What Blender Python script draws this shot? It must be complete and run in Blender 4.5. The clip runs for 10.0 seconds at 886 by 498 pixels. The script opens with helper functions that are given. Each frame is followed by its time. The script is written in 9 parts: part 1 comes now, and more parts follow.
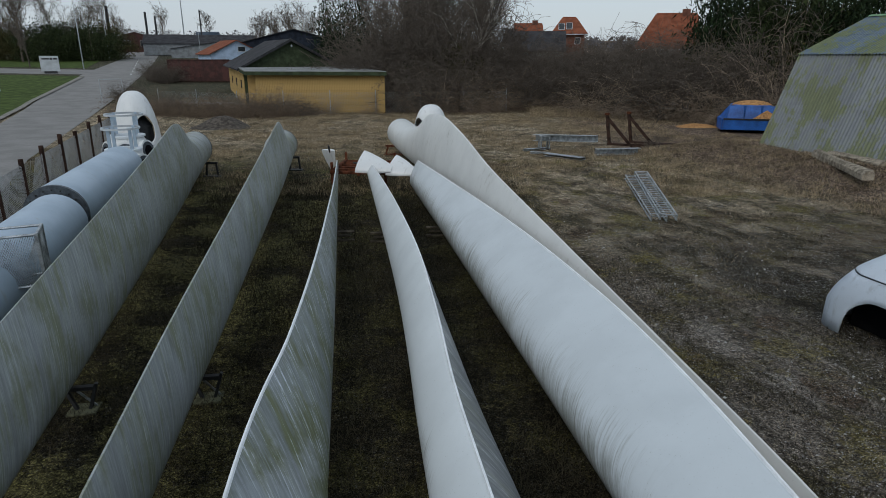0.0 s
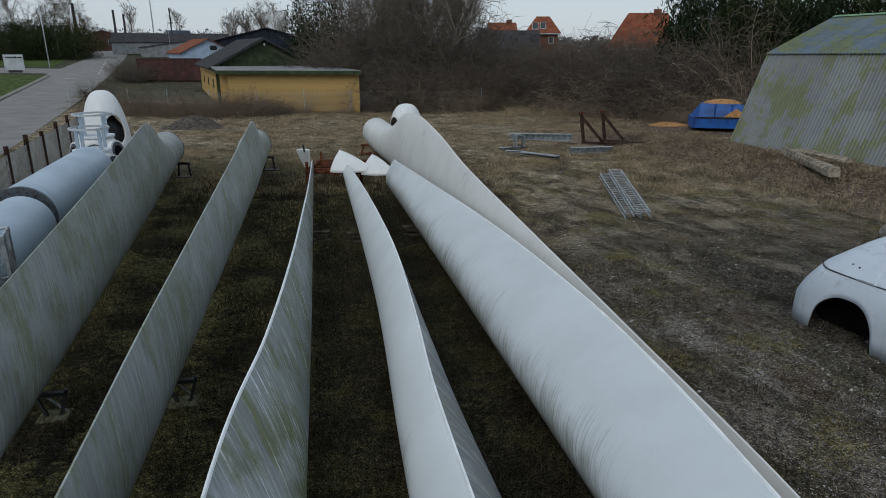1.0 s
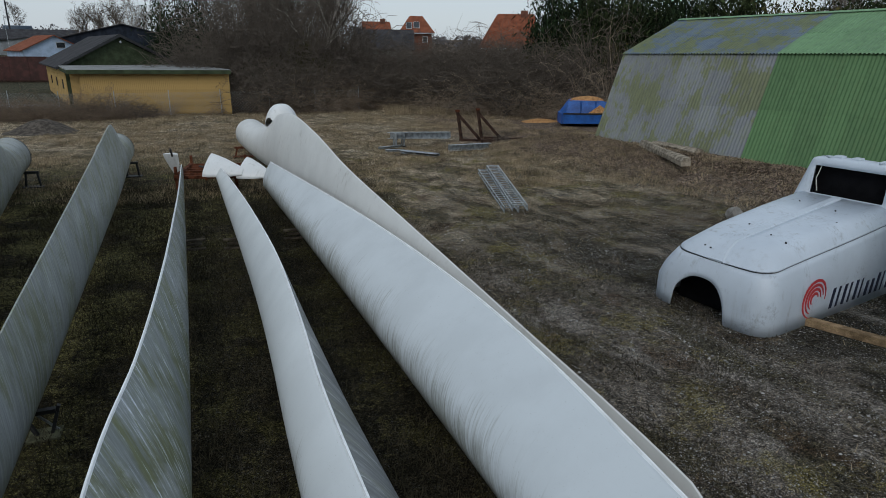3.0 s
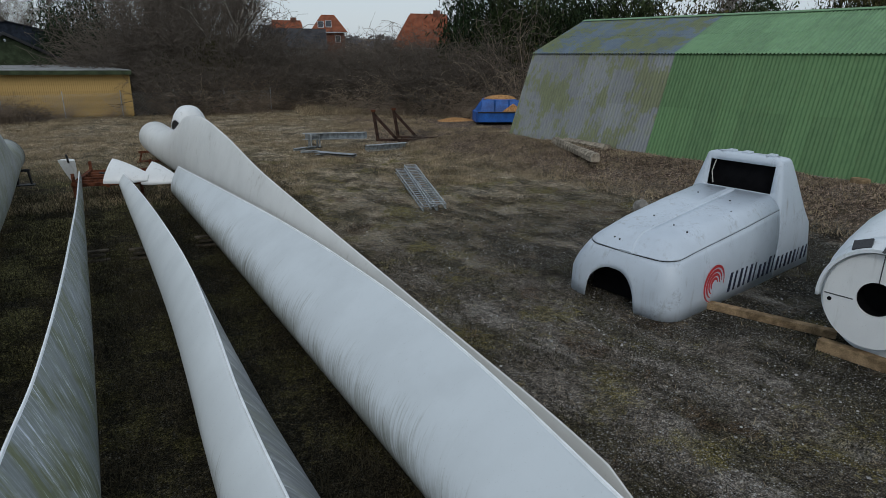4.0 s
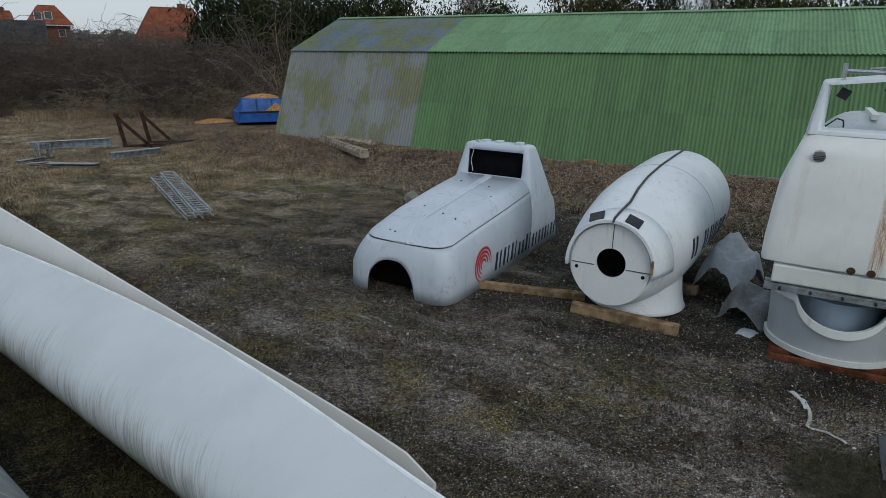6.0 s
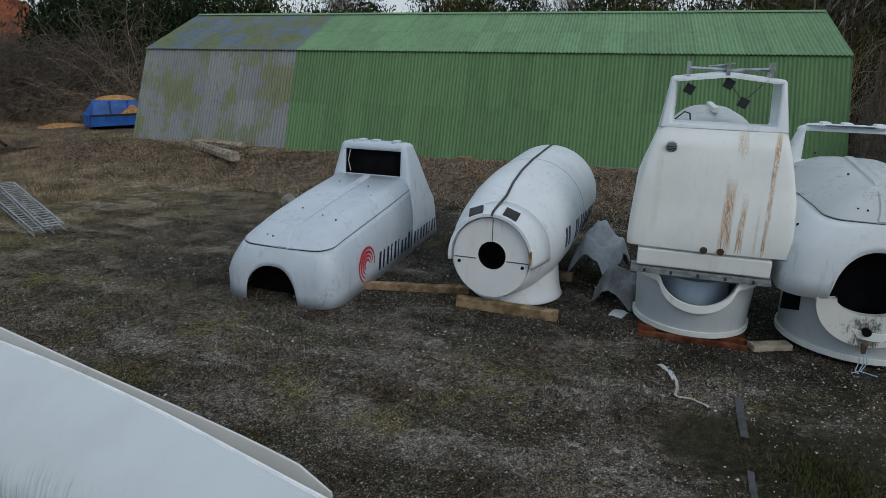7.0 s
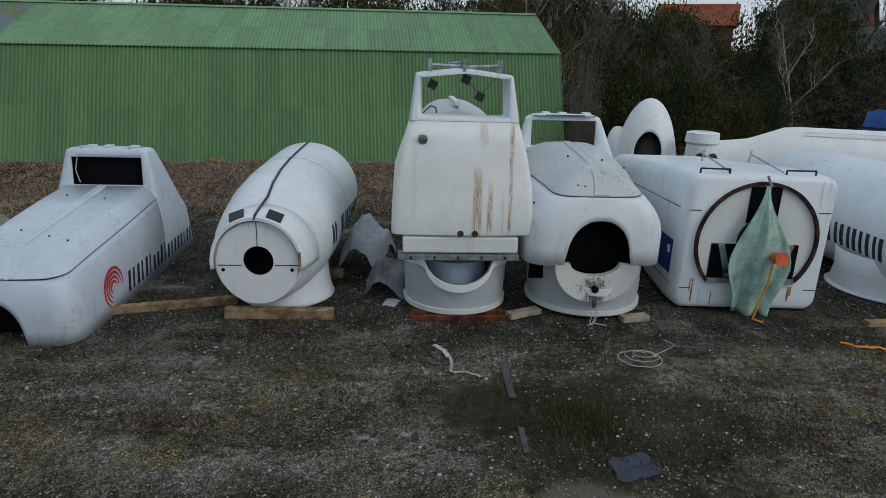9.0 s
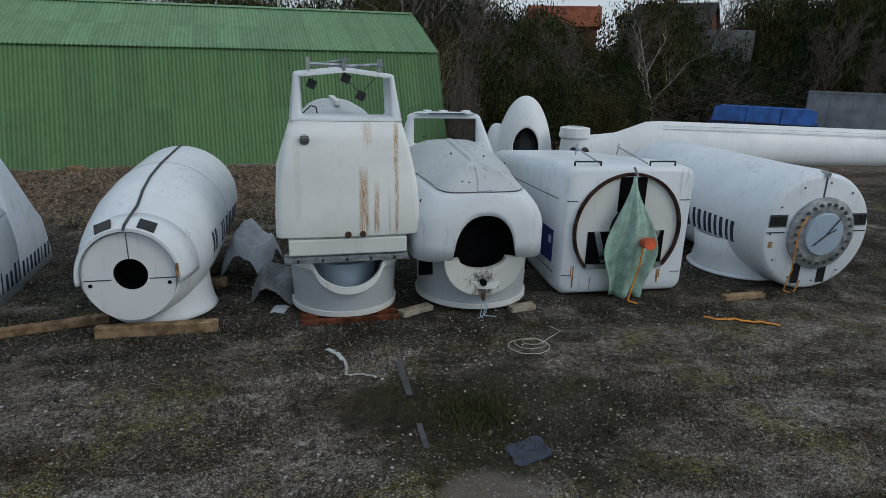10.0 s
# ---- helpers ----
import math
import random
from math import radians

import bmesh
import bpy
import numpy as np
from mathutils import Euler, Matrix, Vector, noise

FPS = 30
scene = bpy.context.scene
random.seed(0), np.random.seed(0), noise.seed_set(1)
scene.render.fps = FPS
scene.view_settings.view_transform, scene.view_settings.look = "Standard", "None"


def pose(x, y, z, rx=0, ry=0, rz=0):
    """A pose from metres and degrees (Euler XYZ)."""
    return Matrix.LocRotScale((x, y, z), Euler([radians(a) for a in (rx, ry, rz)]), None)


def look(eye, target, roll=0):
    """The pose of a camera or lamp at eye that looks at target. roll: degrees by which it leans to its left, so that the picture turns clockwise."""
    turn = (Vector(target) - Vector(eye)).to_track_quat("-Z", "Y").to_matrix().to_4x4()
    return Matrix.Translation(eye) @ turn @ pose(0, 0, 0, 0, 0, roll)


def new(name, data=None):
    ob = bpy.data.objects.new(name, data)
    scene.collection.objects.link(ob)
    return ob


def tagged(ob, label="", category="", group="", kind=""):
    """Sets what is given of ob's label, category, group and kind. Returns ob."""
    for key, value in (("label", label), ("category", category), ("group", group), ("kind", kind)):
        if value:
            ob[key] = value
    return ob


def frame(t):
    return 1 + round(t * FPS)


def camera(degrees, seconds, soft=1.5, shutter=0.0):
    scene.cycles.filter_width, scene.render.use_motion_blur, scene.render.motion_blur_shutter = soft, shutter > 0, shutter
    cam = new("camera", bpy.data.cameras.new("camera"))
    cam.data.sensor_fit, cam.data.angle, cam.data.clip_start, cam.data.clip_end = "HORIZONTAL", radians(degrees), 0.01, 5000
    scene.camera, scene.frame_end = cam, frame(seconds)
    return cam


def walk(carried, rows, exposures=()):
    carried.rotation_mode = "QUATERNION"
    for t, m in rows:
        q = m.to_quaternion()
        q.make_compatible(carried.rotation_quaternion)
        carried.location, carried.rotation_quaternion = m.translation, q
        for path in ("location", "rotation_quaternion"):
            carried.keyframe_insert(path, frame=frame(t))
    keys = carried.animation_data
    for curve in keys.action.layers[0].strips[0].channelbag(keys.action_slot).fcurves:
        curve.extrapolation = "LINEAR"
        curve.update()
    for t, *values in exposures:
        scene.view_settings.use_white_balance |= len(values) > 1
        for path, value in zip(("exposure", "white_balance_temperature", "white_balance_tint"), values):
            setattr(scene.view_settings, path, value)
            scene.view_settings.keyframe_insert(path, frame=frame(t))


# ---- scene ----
# ---- camera: it hovers, drifts a little forward and pans to its right ----
EYE = Vector((0.0, 0.0, 5.5))
cam = camera(70.97, 10.0, soft=0.8)
ROWS = [  # seconds, drift east, north and up, yaw, pitch, roll
    (0.0, 0.000, 0.000, 0.000, -0.10, -17.75, 0.09),
    (0.5, -0.005, 0.003, -0.004, -1.18, -17.77, 0.16),
    (1.0, -0.011, 0.007, -0.008, -2.37, -17.81, 0.19),
    (1.5, -0.013, 0.013, -0.013, -3.83, -17.83, 0.19),
    (2.0, -0.009, 0.019, -0.018, -6.23, -17.84, 0.29),
    (2.5, 0.005, 0.020, -0.020, -9.69, -17.83, 0.39),
    (4.0, 0.074, -0.015, -0.001, -20.92, -17.81, 0.57),
    (4.5, 0.096, -0.008, -0.000, -25.14, -17.80, 0.56),
    (5.0, 0.120, 0.010, -0.006, -30.49, -17.81, 0.59),
    (5.5, 0.146, 0.039, -0.018, -36.22, -17.77, 0.82),
    (7.0, 0.205, 0.144, -0.070, -53.36, -17.52, 1.24),
    (7.5, 0.218, 0.166, -0.078, -58.98, -17.44, 1.34),
    (8.0, 0.225, 0.180, -0.078, -64.65, -17.39, 1.48),
    (8.5, 0.229, 0.190, -0.073, -70.17, -17.34, 1.61),
    (9.0, 0.232, 0.197, -0.064, -75.61, -17.29, 1.68),
    (9.5, 0.237, 0.202, -0.059, -81.05, -17.22, 1.72),
    (10.0, 0.245, 0.203, -0.064, -86.29, -17.08, 1.79),
]


def aim(dx, dy, dz, yaw, pitch, roll):
    y, p = radians(yaw), radians(pitch)
    eye = EYE + Vector((dx, dy, dz))
    return look(eye, eye + Vector((-math.sin(y) * math.cos(p), math.cos(y) * math.cos(p), math.sin(p))), roll)


walk(cam, [(t, aim(*r)) for t, *r in ROWS])

# ---- world and light: pale overcast sky, soft high sun behind the viewer ----
scene.view_settings.exposure = 0.0
world = bpy.data.worlds.new("sky")
scene.world = world
world.use_nodes = True
wn = world.node_tree
sky = wn.nodes.new("ShaderNodeTexSky")
sky.sky_type, sky.sun_disc = "NISHITA", False
sky.sun_elevation, sky.sun_rotation = radians(34), radians(200)
sky.air_density, sky.dust_density, sky.ozone_density = 1.0, 1.2, 1.0
cloud = wn.nodes.new("ShaderNodeMix")      # high cloud over most of the clear sky
cloud.data_type = "RGBA"
cloud.inputs[0].default_value = 0.82
cloud.inputs[7].default_value = (4.68, 5.32, 6.0, 1)
wn.links.new(sky.outputs[0], cloud.inputs[6])
wn.links.new(cloud.outputs[2], wn.nodes["Background"].inputs[0])
wn.nodes["Background"].inputs[1].default_value = 0.114
sun = new("sun", bpy.data.lights.new("sun", "SUN"))
sun.data.energy, sun.data.angle, sun.data.color = 0.72, radians(22), (1.0, 0.96, 0.9)
sun.rotation_euler = (radians(52), 0, radians(-20))


# ---- materials ----
class Mat:
    """A principled material with a small chain of procedural nodes."""

    def __init__(self, name, colour, rough=0.6, metal=0.0):
        self.m = bpy.data.materials.new(name)
        self.m.use_nodes = True
        self.t = self.m.node_tree
        self.b = self.t.nodes["Principled BSDF"]
        self.b.inputs["Roughness"].default_value = rough
        self.b.inputs["Metallic"].default_value = metal
        if rough >= 0.8:                     # porous, matt matter
            self.b.inputs["Specular IOR Level"].default_value = 0.06
        self.b.inputs["Base Color"].default_value = (*colour, 1)
        self.geo = self.node("ShaderNodeNewGeometry").outputs["Position"]
        self.co = self.node("ShaderNodeTexCoord").outputs["Object"]
        rgb = self.node("ShaderNodeRGB")
        rgb.outputs[0].default_value = (*colour, 1)
        self.colour = rgb.outputs[0]
        self.height = None

    def node(self, kind, **kw):
        n = self.t.nodes.new(kind)
        for k, v in kw.items():
            n.inputs[k].default_value = v
        return n

    def link(self, a, b):
        self.t.links.new(a, b)

    def noise(self, scale, detail=4, rough=0.55, stretch=(1, 1, 1), turn=(0, 0, 0), where=None):
        mp = self.node("ShaderNodeMapping")
        mp.inputs["Scale"].default_value = stretch
        mp.inputs["Rotation"].default_value = [radians(a) for a in turn]
        self.link(where or self.co, mp.inputs[0])
        n = self.node("ShaderNodeTexNoise", Scale=scale, Detail=detail, Roughness=rough)
        self.link(mp.outputs[0], n.inputs["Vector"])
        return n.outputs["Fac"]

    def cells(self, scale, feature="F1", where=None, rand=1.0):
        """Voronoi cells: the distance to the centre or edge, and a random value for each cell."""
        n = self.node("ShaderNodeTexVoronoi", Scale=scale, Randomness=rand)
        n.feature = feature
        self.link(where or self.co, n.inputs["Vector"])
        if feature == "DISTANCE_TO_EDGE":
            return n.outputs["Distance"], None
        s = self.node("ShaderNodeSeparateColor")
        self.link(n.outputs["Color"], s.inputs[0])
        return n.outputs["Distance"], s.outputs[0]

    def bent(self, amount, scale, where):
        """A position shifted about by noise."""
        n = self.node("ShaderNodeTexNoise", Scale=scale, Detail=5)
        self.link(where, n.inputs["Vector"])
        a = self.node("ShaderNodeVectorMath")
        a.operation = "MULTIPLY_ADD"
        a.inputs[1].default_value = (amount, amount, 0)
        self.link(n.outputs["Color"], a.inputs[0])
        self.link(where, a.inputs[2])
        return a.outputs[0]

    def turned(self, *axes):
        """The position in the world, measured along the given directions."""
        c = self.node("ShaderNodeCombineXYZ")
        for i, a in enumerate(axes):
            d = self.node("ShaderNodeVectorMath")
            d.operation = "DOT_PRODUCT"
            d.inputs[1].default_value = a
            self.link(self.geo, d.inputs[0])
            self.link(d.outputs["Value"], c.inputs[i])
        return c.outputs[0]

    def ramp(self, value, lo, hi, a=0.0, b=1.0):
        n = self.node("ShaderNodeMapRange")
        n.interpolation_type = "SMOOTHSTEP"
        for i, v in enumerate((lo, hi, a, b)):
            n.inputs[1 + i].default_value = v
        self.link(value, n.inputs[0])
        return n.outputs[0]

    def maths(self, op, a, b=0.0):
        n = self.node("ShaderNodeMath")
        n.operation = op
        for i, v in enumerate((a, b)):
            if isinstance(v, (int, float)):
                n.inputs[i].default_value = v
            else:
                self.link(v, n.inputs[i])
        return n.outputs[0]

    def axis(self, which, where=None):
        n = self.node("ShaderNodeSeparateXYZ")
        self.link(where or self.co, n.inputs[0])
        return n.outputs[which]

    def over(self, mask, colour):
        """Lays a colour over what is there, by a mask."""
        n = self.node("ShaderNodeMix")
        n.data_type = "RGBA"
        self.link(mask, n.inputs[0])
        self.link(self.colour, n.inputs[6])
        if isinstance(colour, tuple):
            n.inputs[7].default_value = (*colour, 1)
        else:
            self.link(colour, n.inputs[7])
        self.colour = n.outputs[2]
        return self

    def vary(self, value, lo, hi):
        """Multiplies the colour by a value spread from lo to hi."""
        k = self.ramp(value, 0.34, 0.66, lo, hi)
        n = self.node("ShaderNodeVectorMath")
        n.operation = "SCALE"
        self.link(self.colour, n.inputs[0])
        self.link(k, n.inputs[3])
        self.colour = n.outputs[0]
        return self

    def each(self, lo, hi):
        """A tone of its own for every object."""
        n = self.node("ShaderNodeObjectInfo")
        k = self.ramp(n.outputs["Random"], 0, 1, lo, hi)
        v = self.node("ShaderNodeVectorMath")
        v.operation = "SCALE"
        self.link(self.colour, v.inputs[0])
        self.link(k, v.inputs[3])
        self.colour = v.outputs[0]
        return self

    def island(self, lo, hi):
        n = self.node("ShaderNodeNewGeometry")
        k = self.ramp(n.outputs["Random Per Island"], 0, 1, lo, hi)
        v = self.node("ShaderNodeVectorMath")
        v.operation = "SCALE"
        self.link(self.colour, v.inputs[0])
        self.link(k, v.inputs[3])
        self.colour = v.outputs[0]
        return self

    def bump(self, value, strength=0.3, distance=0.01):
        n = self.node("ShaderNodeBump", Strength=strength, Distance=distance)
        self.link(value, n.inputs["Height"])
        if self.height is not None:
            self.link(self.height, n.inputs["Normal"])
        self.height = n.outputs[0]
        return self

    def gloss(self, value, lo, hi):
        self.link(self.ramp(value, 0.3, 0.7, lo, hi), self.b.inputs["Roughness"])
        return self

    def done(self):
        self.link(self.colour, self.b.inputs["Base Color"])
        if self.height is not None:
            self.link(self.height, self.b.inputs["Normal"])
        return self.m


def simple(name, colour, rough=0.6, metal=0.0, scale=3.0, spread=0.25, bump=0.1):
    m = Mat(name, colour, rough, metal)
    n = m.noise(scale, 6)
    f = m.noise(scale * 14, 3)
    m.vary(n, 1 - spread, 1 + spread).vary(f, 1 - spread / 2, 1 + spread / 2)
    if bump:
        m.bump(f, bump, 0.004)
    return m.done()


def gelcoat(name, colour, dirt=(0.10, 0.11, 0.06), amount=0.5, rough=0.38, smudge=0.0, low=None, fall=1.0):
    """Weathered white glass-fibre: large stains, rain streaks that run down the sides, and speckles.
    low: the height under which grime gathers on the flanks that catch the splash, over a ragged border."""
    m = Mat(name, colour, rough)
    big = m.noise(0.8, 5, 0.6)
    m.vary(big, 0.95, 1.03)
    slope = m.turned((0.06, 0, 0), (0, 1, -0.95), (0, 0, 0.06))      # drips that run back along a blade's flank
    run = m.noise(7.0, 6, 0.65, (1.0, 1.0, 0.12), where=m.geo) if low is None else m.noise(10.0, 6, 0.65, where=slope)
    stain = m.noise(1.1, 4, 0.6, where=m.geo)
    mask = m.maths("MULTIPLY", m.ramp(run, 0.52, 0.72), m.ramp(stain, 0.42, 0.66))
    m.over(m.maths("MULTIPLY", mask, amount), dirt)
    if low is not None:
        z = m.axis(2, m.geo)
        ragged = m.maths("ADD", z, m.maths("MULTIPLY", m.maths("SUBTRACT", m.noise(17.0, 6, 0.75, where=slope), 0.5), fall * 3.4))
        ragged = m.maths("ADD", ragged, m.maths("MULTIPLY", m.maths("SUBTRACT", stain, 0.5), fall * 1.6))
        m.over(m.maths("MULTIPLY", m.ramp(ragged, low + fall * 0.5, low - fall * 0.9), 0.8), dirt)
    smear = m.maths("MULTIPLY", m.ramp(m.noise(1.7, 5, 0.65), 0.52, 0.68), m.ramp(m.noise(19.0, 6, 0.75), 0.44, 0.66))
    m.over(m.maths("MULTIPLY", smear, smudge), tuple(c * 0.42 for c in colour))
    speck = m.noise(60, 2)
    m.over(m.ramp(speck, 0.68, 0.76, 0, 0.5), dirt)
    m.gloss(big, rough + 0.12, rough - 0.06)
    return m.done()


def mossy(name, colour, green, pale, slant, amount=0.85, scratch=0.75):
    """Blade skin with green algae and pale scratches, which run down it at a slant (degrees from level)."""
    m = Mat(name, colour, 0.5)
    c, k = math.cos(radians(slant)), math.sin(radians(slant))
    p = m.turned((0.05, 0, 0), (0, k, c), (0, c * 0.06, -k * 0.06))   # across the runs, then along them
    a = m.noise(1.0, 5, 0.65, where=m.geo)
    b = m.noise(5.0, 6, 0.7, where=p)
    f = m.noise(24.0, 5, 0.75, where=p)
    m.over(m.maths("MULTIPLY", m.ramp(m.maths("ADD", m.maths("MULTIPLY", a, 0.8), b), 0.80, 1.05), amount), green)
    m.over(m.maths("MULTIPLY", m.ramp(f, 0.54, 0.66), m.maths("MULTIPLY", m.ramp(b, 0.4, 0.6, 0.3, 1.0), scratch)), pale)
    cloud = m.noise(0.55, 6, 0.7, where=m.geo)
    m.over(m.maths("MULTIPLY", m.ramp(cloud, 0.50, 0.62), 0.35), tuple(0.85 * c for c in pale))
    m.vary(b, 0.78, 1.16).vary(f, 0.84, 1.14)
    m.gloss(f, 0.6, 0.42)
    return m.done()


WHITE = gelcoat("white_gelcoat", (0.74, 0.77, 0.78), amount=0.35)
WHITE_N = gelcoat("white_nacelle", (0.69, 0.745, 0.785), amount=0.5, dirt=(0.2, 0.2, 0.17), smudge=0.35)
PALE_BLUE = gelcoat("blue_white_nacelle", (0.53, 0.60, 0.675), amount=0.55, dirt=(0.2, 0.2, 0.18), smudge=0.7)
WHITE_OLD = gelcoat("aged_white", (0.70, 0.73, 0.71), amount=0.3, dirt=(0.30, 0.26, 0.18))


def rust_runs(name, colour, runs):
    """Cream wall with brown runs; runs: x, half-width, lower and upper height on the wall."""
    m = Mat(name, colour, 0.42)
    m.vary(m.noise(0.9, 5), 0.92, 1.05)
    fine = m.noise(55.0, 5, 0.7, (1.0, 1.0, 0.018))
    broad = m.noise(12.0, 5, 0.7, (1.0, 1.0, 0.10))
    x, z = m.axis(0), m.axis(2)
    m.over(m.maths("MULTIPLY", m.ramp(broad, 0.56, 0.75), 0.22), (0.42, 0.36, 0.26))
    for x0, w, z0, z1, k in runs:
        dx = m.maths("ABSOLUTE", m.maths("SUBTRACT", x, x0))
        dx = m.maths("ADD", dx, m.maths("MULTIPLY", m.maths("SUBTRACT", broad, 0.5), w * 1.4))
        side = m.ramp(dx, w, w * 0.45)
        zz = m.maths("ADD", z, m.maths("MULTIPLY", m.maths("SUBTRACT", fine, 0.5), 1.2))
        span = m.maths("MULTIPLY", m.ramp(zz, z0 - 0.1, z0 + 0.15), m.ramp(zz, z1 + 0.2, z1 - 0.25))
        mask = m.maths("MULTIPLY", m.maths("MULTIPLY", side, span), m.ramp(fine, 0.36, 0.58, 0.15, 1.0))
        m.over(m.maths("MULTIPLY", mask, k), (0.44, 0.27, 0.13))
        m.over(m.maths("MULTIPLY", m.maths("MULTIPLY", mask, m.ramp(m.noise(9.0, 5, 0.7, (1, 1, 0.3)), 0.52, 0.66)), k * 0.7), (0.22, 0.10, 0.045))
    m.gloss(broad, 0.5, 0.38)
    return m.done()


RUSTY_WALL = rust_runs("rust_streaked_wall", (0.76, 0.79, 0.77), ((0.42, 0.12, 1.95, 3.2, 0.95), (0.68, 0.07, 1.95, 2.9, 0.9), (1.10, 0.05, 1.9, 4.1, 0.75), (0.52, 0.12, 3.75, 4.2, 0.5), (1.12, 0.05, 3.6, 4.2, 0.9), (0.95, 0.03, 1.9, 2.7, 0.4), (0.33, 0.03, 1.9, 3.0, 0.3), (-0.9, 0.08, 2.2, 3.8, 0.15)))
WHITE_BLADE = gelcoat("white_blade", (0.56, 0.61, 0.635), amount=0.05, dirt=(0.10, 0.105, 0.062), low=0.86, fall=0.48)
WHITE_SLIM = gelcoat("white_slim_blade", (0.62, 0.665, 0.68), amount=0.05, dirt=(0.15, 0.15, 0.11), low=0.62, fall=0.34)
WHITE_DIRTY = gelcoat("dirty_white_blade", (0.66, 0.675, 0.66), amount=0.5, dirt=(0.22, 0.20, 0.15))
MOSS = mossy("mossy_blade", (0.32, 0.35, 0.35), (0.165, 0.182, 0.105), (0.44, 0.48, 0.52), 108, 0.85, 0.55)
MOSS_2 = mossy("scratched_mossy_blade", (0.23, 0.26, 0.255), (0.120, 0.135, 0.060), (0.56, 0.60, 0.68), 132, 0.95, 0.95)
# far sides of white blades: scratched, and darkened in colour for their shade
SHADE_SIDE = mossy("scratched_shaded_blade", (0.19, 0.205, 0.21), (0.13, 0.14, 0.10), (0.50, 0.52, 0.55), 128, 0.6, 0.7)
# whiter than the blades: the lit rim is put into the colour
LIT_EDGE = simple("lit_edge", (0.80, 0.83, 0.85), 0.4, spread=0.08)
GREY_TUB = gelcoat("grey_tub", (0.44, 0.485, 0.51), amount=0.35, dirt=(0.2, 0.19, 0.16))
GREY_HOOD = gelcoat("grey_weathered_hood", (0.50, 0.54, 0.555), amount=0.95, dirt=(0.09, 0.09, 0.09), rough=0.42, smudge=0.9)
BLUE_GREY = gelcoat("blue_grey_steel_paint", (0.36, 0.46, 0.56), amount=0.35, dirt=(0.30, 0.28, 0.25))
# black for openings: the dark of unlit insides is put into the colour
BLACK = simple("shade_black", (0.006, 0.006, 0.007), 0.8)
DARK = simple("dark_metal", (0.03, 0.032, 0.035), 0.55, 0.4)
STEEL = simple("galvanised_steel", (0.38, 0.41, 0.43), 0.42, 0.75, 5, 0.3)
RUST = simple("rusty_steel", (0.12, 0.045, 0.025), 0.85, 0.2, 5, 0.5, 0.4)
RUST_DARK = simple("dark_rusty_post", (0.045, 0.028, 0.022), 0.85, 0.1, 4, 0.5, 0.3)
WOOD = simple("weathered_timber", (0.24, 0.17, 0.10), 0.85, 0, 4, 0.4, 0.4)
WOOD_GREY = simple("grey_timber", (0.27, 0.235, 0.185), 0.9, 0, 4, 0.4, 0.4)
WOOD_DARK = simple("damp_timber", (0.075, 0.065, 0.05), 0.9, 0, 4, 0.4, 0.4)
NAVY = simple("navy_lettering", (0.012, 0.018, 0.045), 0.45, spread=0.15)
RED = simple("red_emblem", (0.50, 0.035, 0.04), 0.45, spread=0.15)
ROYAL = simple("royal_blue_panel", (0.012, 0.03, 0.20), 0.4, spread=0.15)
TARP = simple("green_sheeting", (0.30, 0.45, 0.385), 0.35, 0, 2.5, 0.3, 0.3)
GREY_TARP = simple("grey_sheeting", (0.17, 0.18, 0.185), 0.6, 0, 2, 0.35, 0.3)
ORANGE = simple("orange_plastic", (0.62, 0.10, 0.03), 0.4)
STRAP = simple("orange_strap", (0.62, 0.26, 0.05), 0.8)
PALE_STRAP = simple("pale_strap", (0.42, 0.42, 0.38), 0.85)
RUBBER = simple("dark_seal", (0.05, 0.055, 0.06), 0.7)
GLASS = simple("dark_lamp_glass", (0.02, 0.022, 0.025), 0.12)
FLANGE = simple("bolted_flange", (0.10, 0.12, 0.14), 0.5, 0.6, 8)


def greasy():
    m = Mat("greasy_cream_plate", (0.52, 0.53, 0.50), 0.45)
    x, z = m.axis(0), m.axis(2)
    a = m.noise(4.0, 6, 0.7)
    b = m.noise(26.0, 5, 0.7, (1, 1, 0.15))
    dx = m.maths("SUBTRACT", x, 0.12)
    dz = m.maths("MULTIPLY", m.maths("SUBTRACT", z, 0.66), 0.62)
    near = m.maths("SQRT", m.maths("ADD", m.maths("MULTIPLY", dx, dx), m.maths("MULTIPLY", dz, dz)))
    k = m.maths("ADD", m.maths("MULTIPLY", m.maths("SUBTRACT", a, 0.5), 1.5), m.maths("MULTIPLY", m.maths("SUBTRACT", b, 0.5), 0.9))
    reach = m.maths("SUBTRACT", k, m.maths("MULTIPLY", near, 1.3))
    m.over(m.maths("MULTIPLY", m.ramp(k, 0.10, 0.45), 0.4), (0.30, 0.23, 0.14))
    m.over(m.maths("MULTIPLY", m.ramp(reach, -0.42, -0.05), 0.92), (0.020, 0.016, 0.012))
    return m.done()


GREASY = greasy()


def stain(name, colour):
    m = Mat(name, colour, 0.8)
    m.vary(m.noise(6, 5), 0.5, 1.4)
    return m.done()


RUST_RUN = stain("rust_run", (0.33, 0.20, 0.09))
RUST_SPOT = stain("rust_spot", (0.09, 0.06, 0.04))


import functools


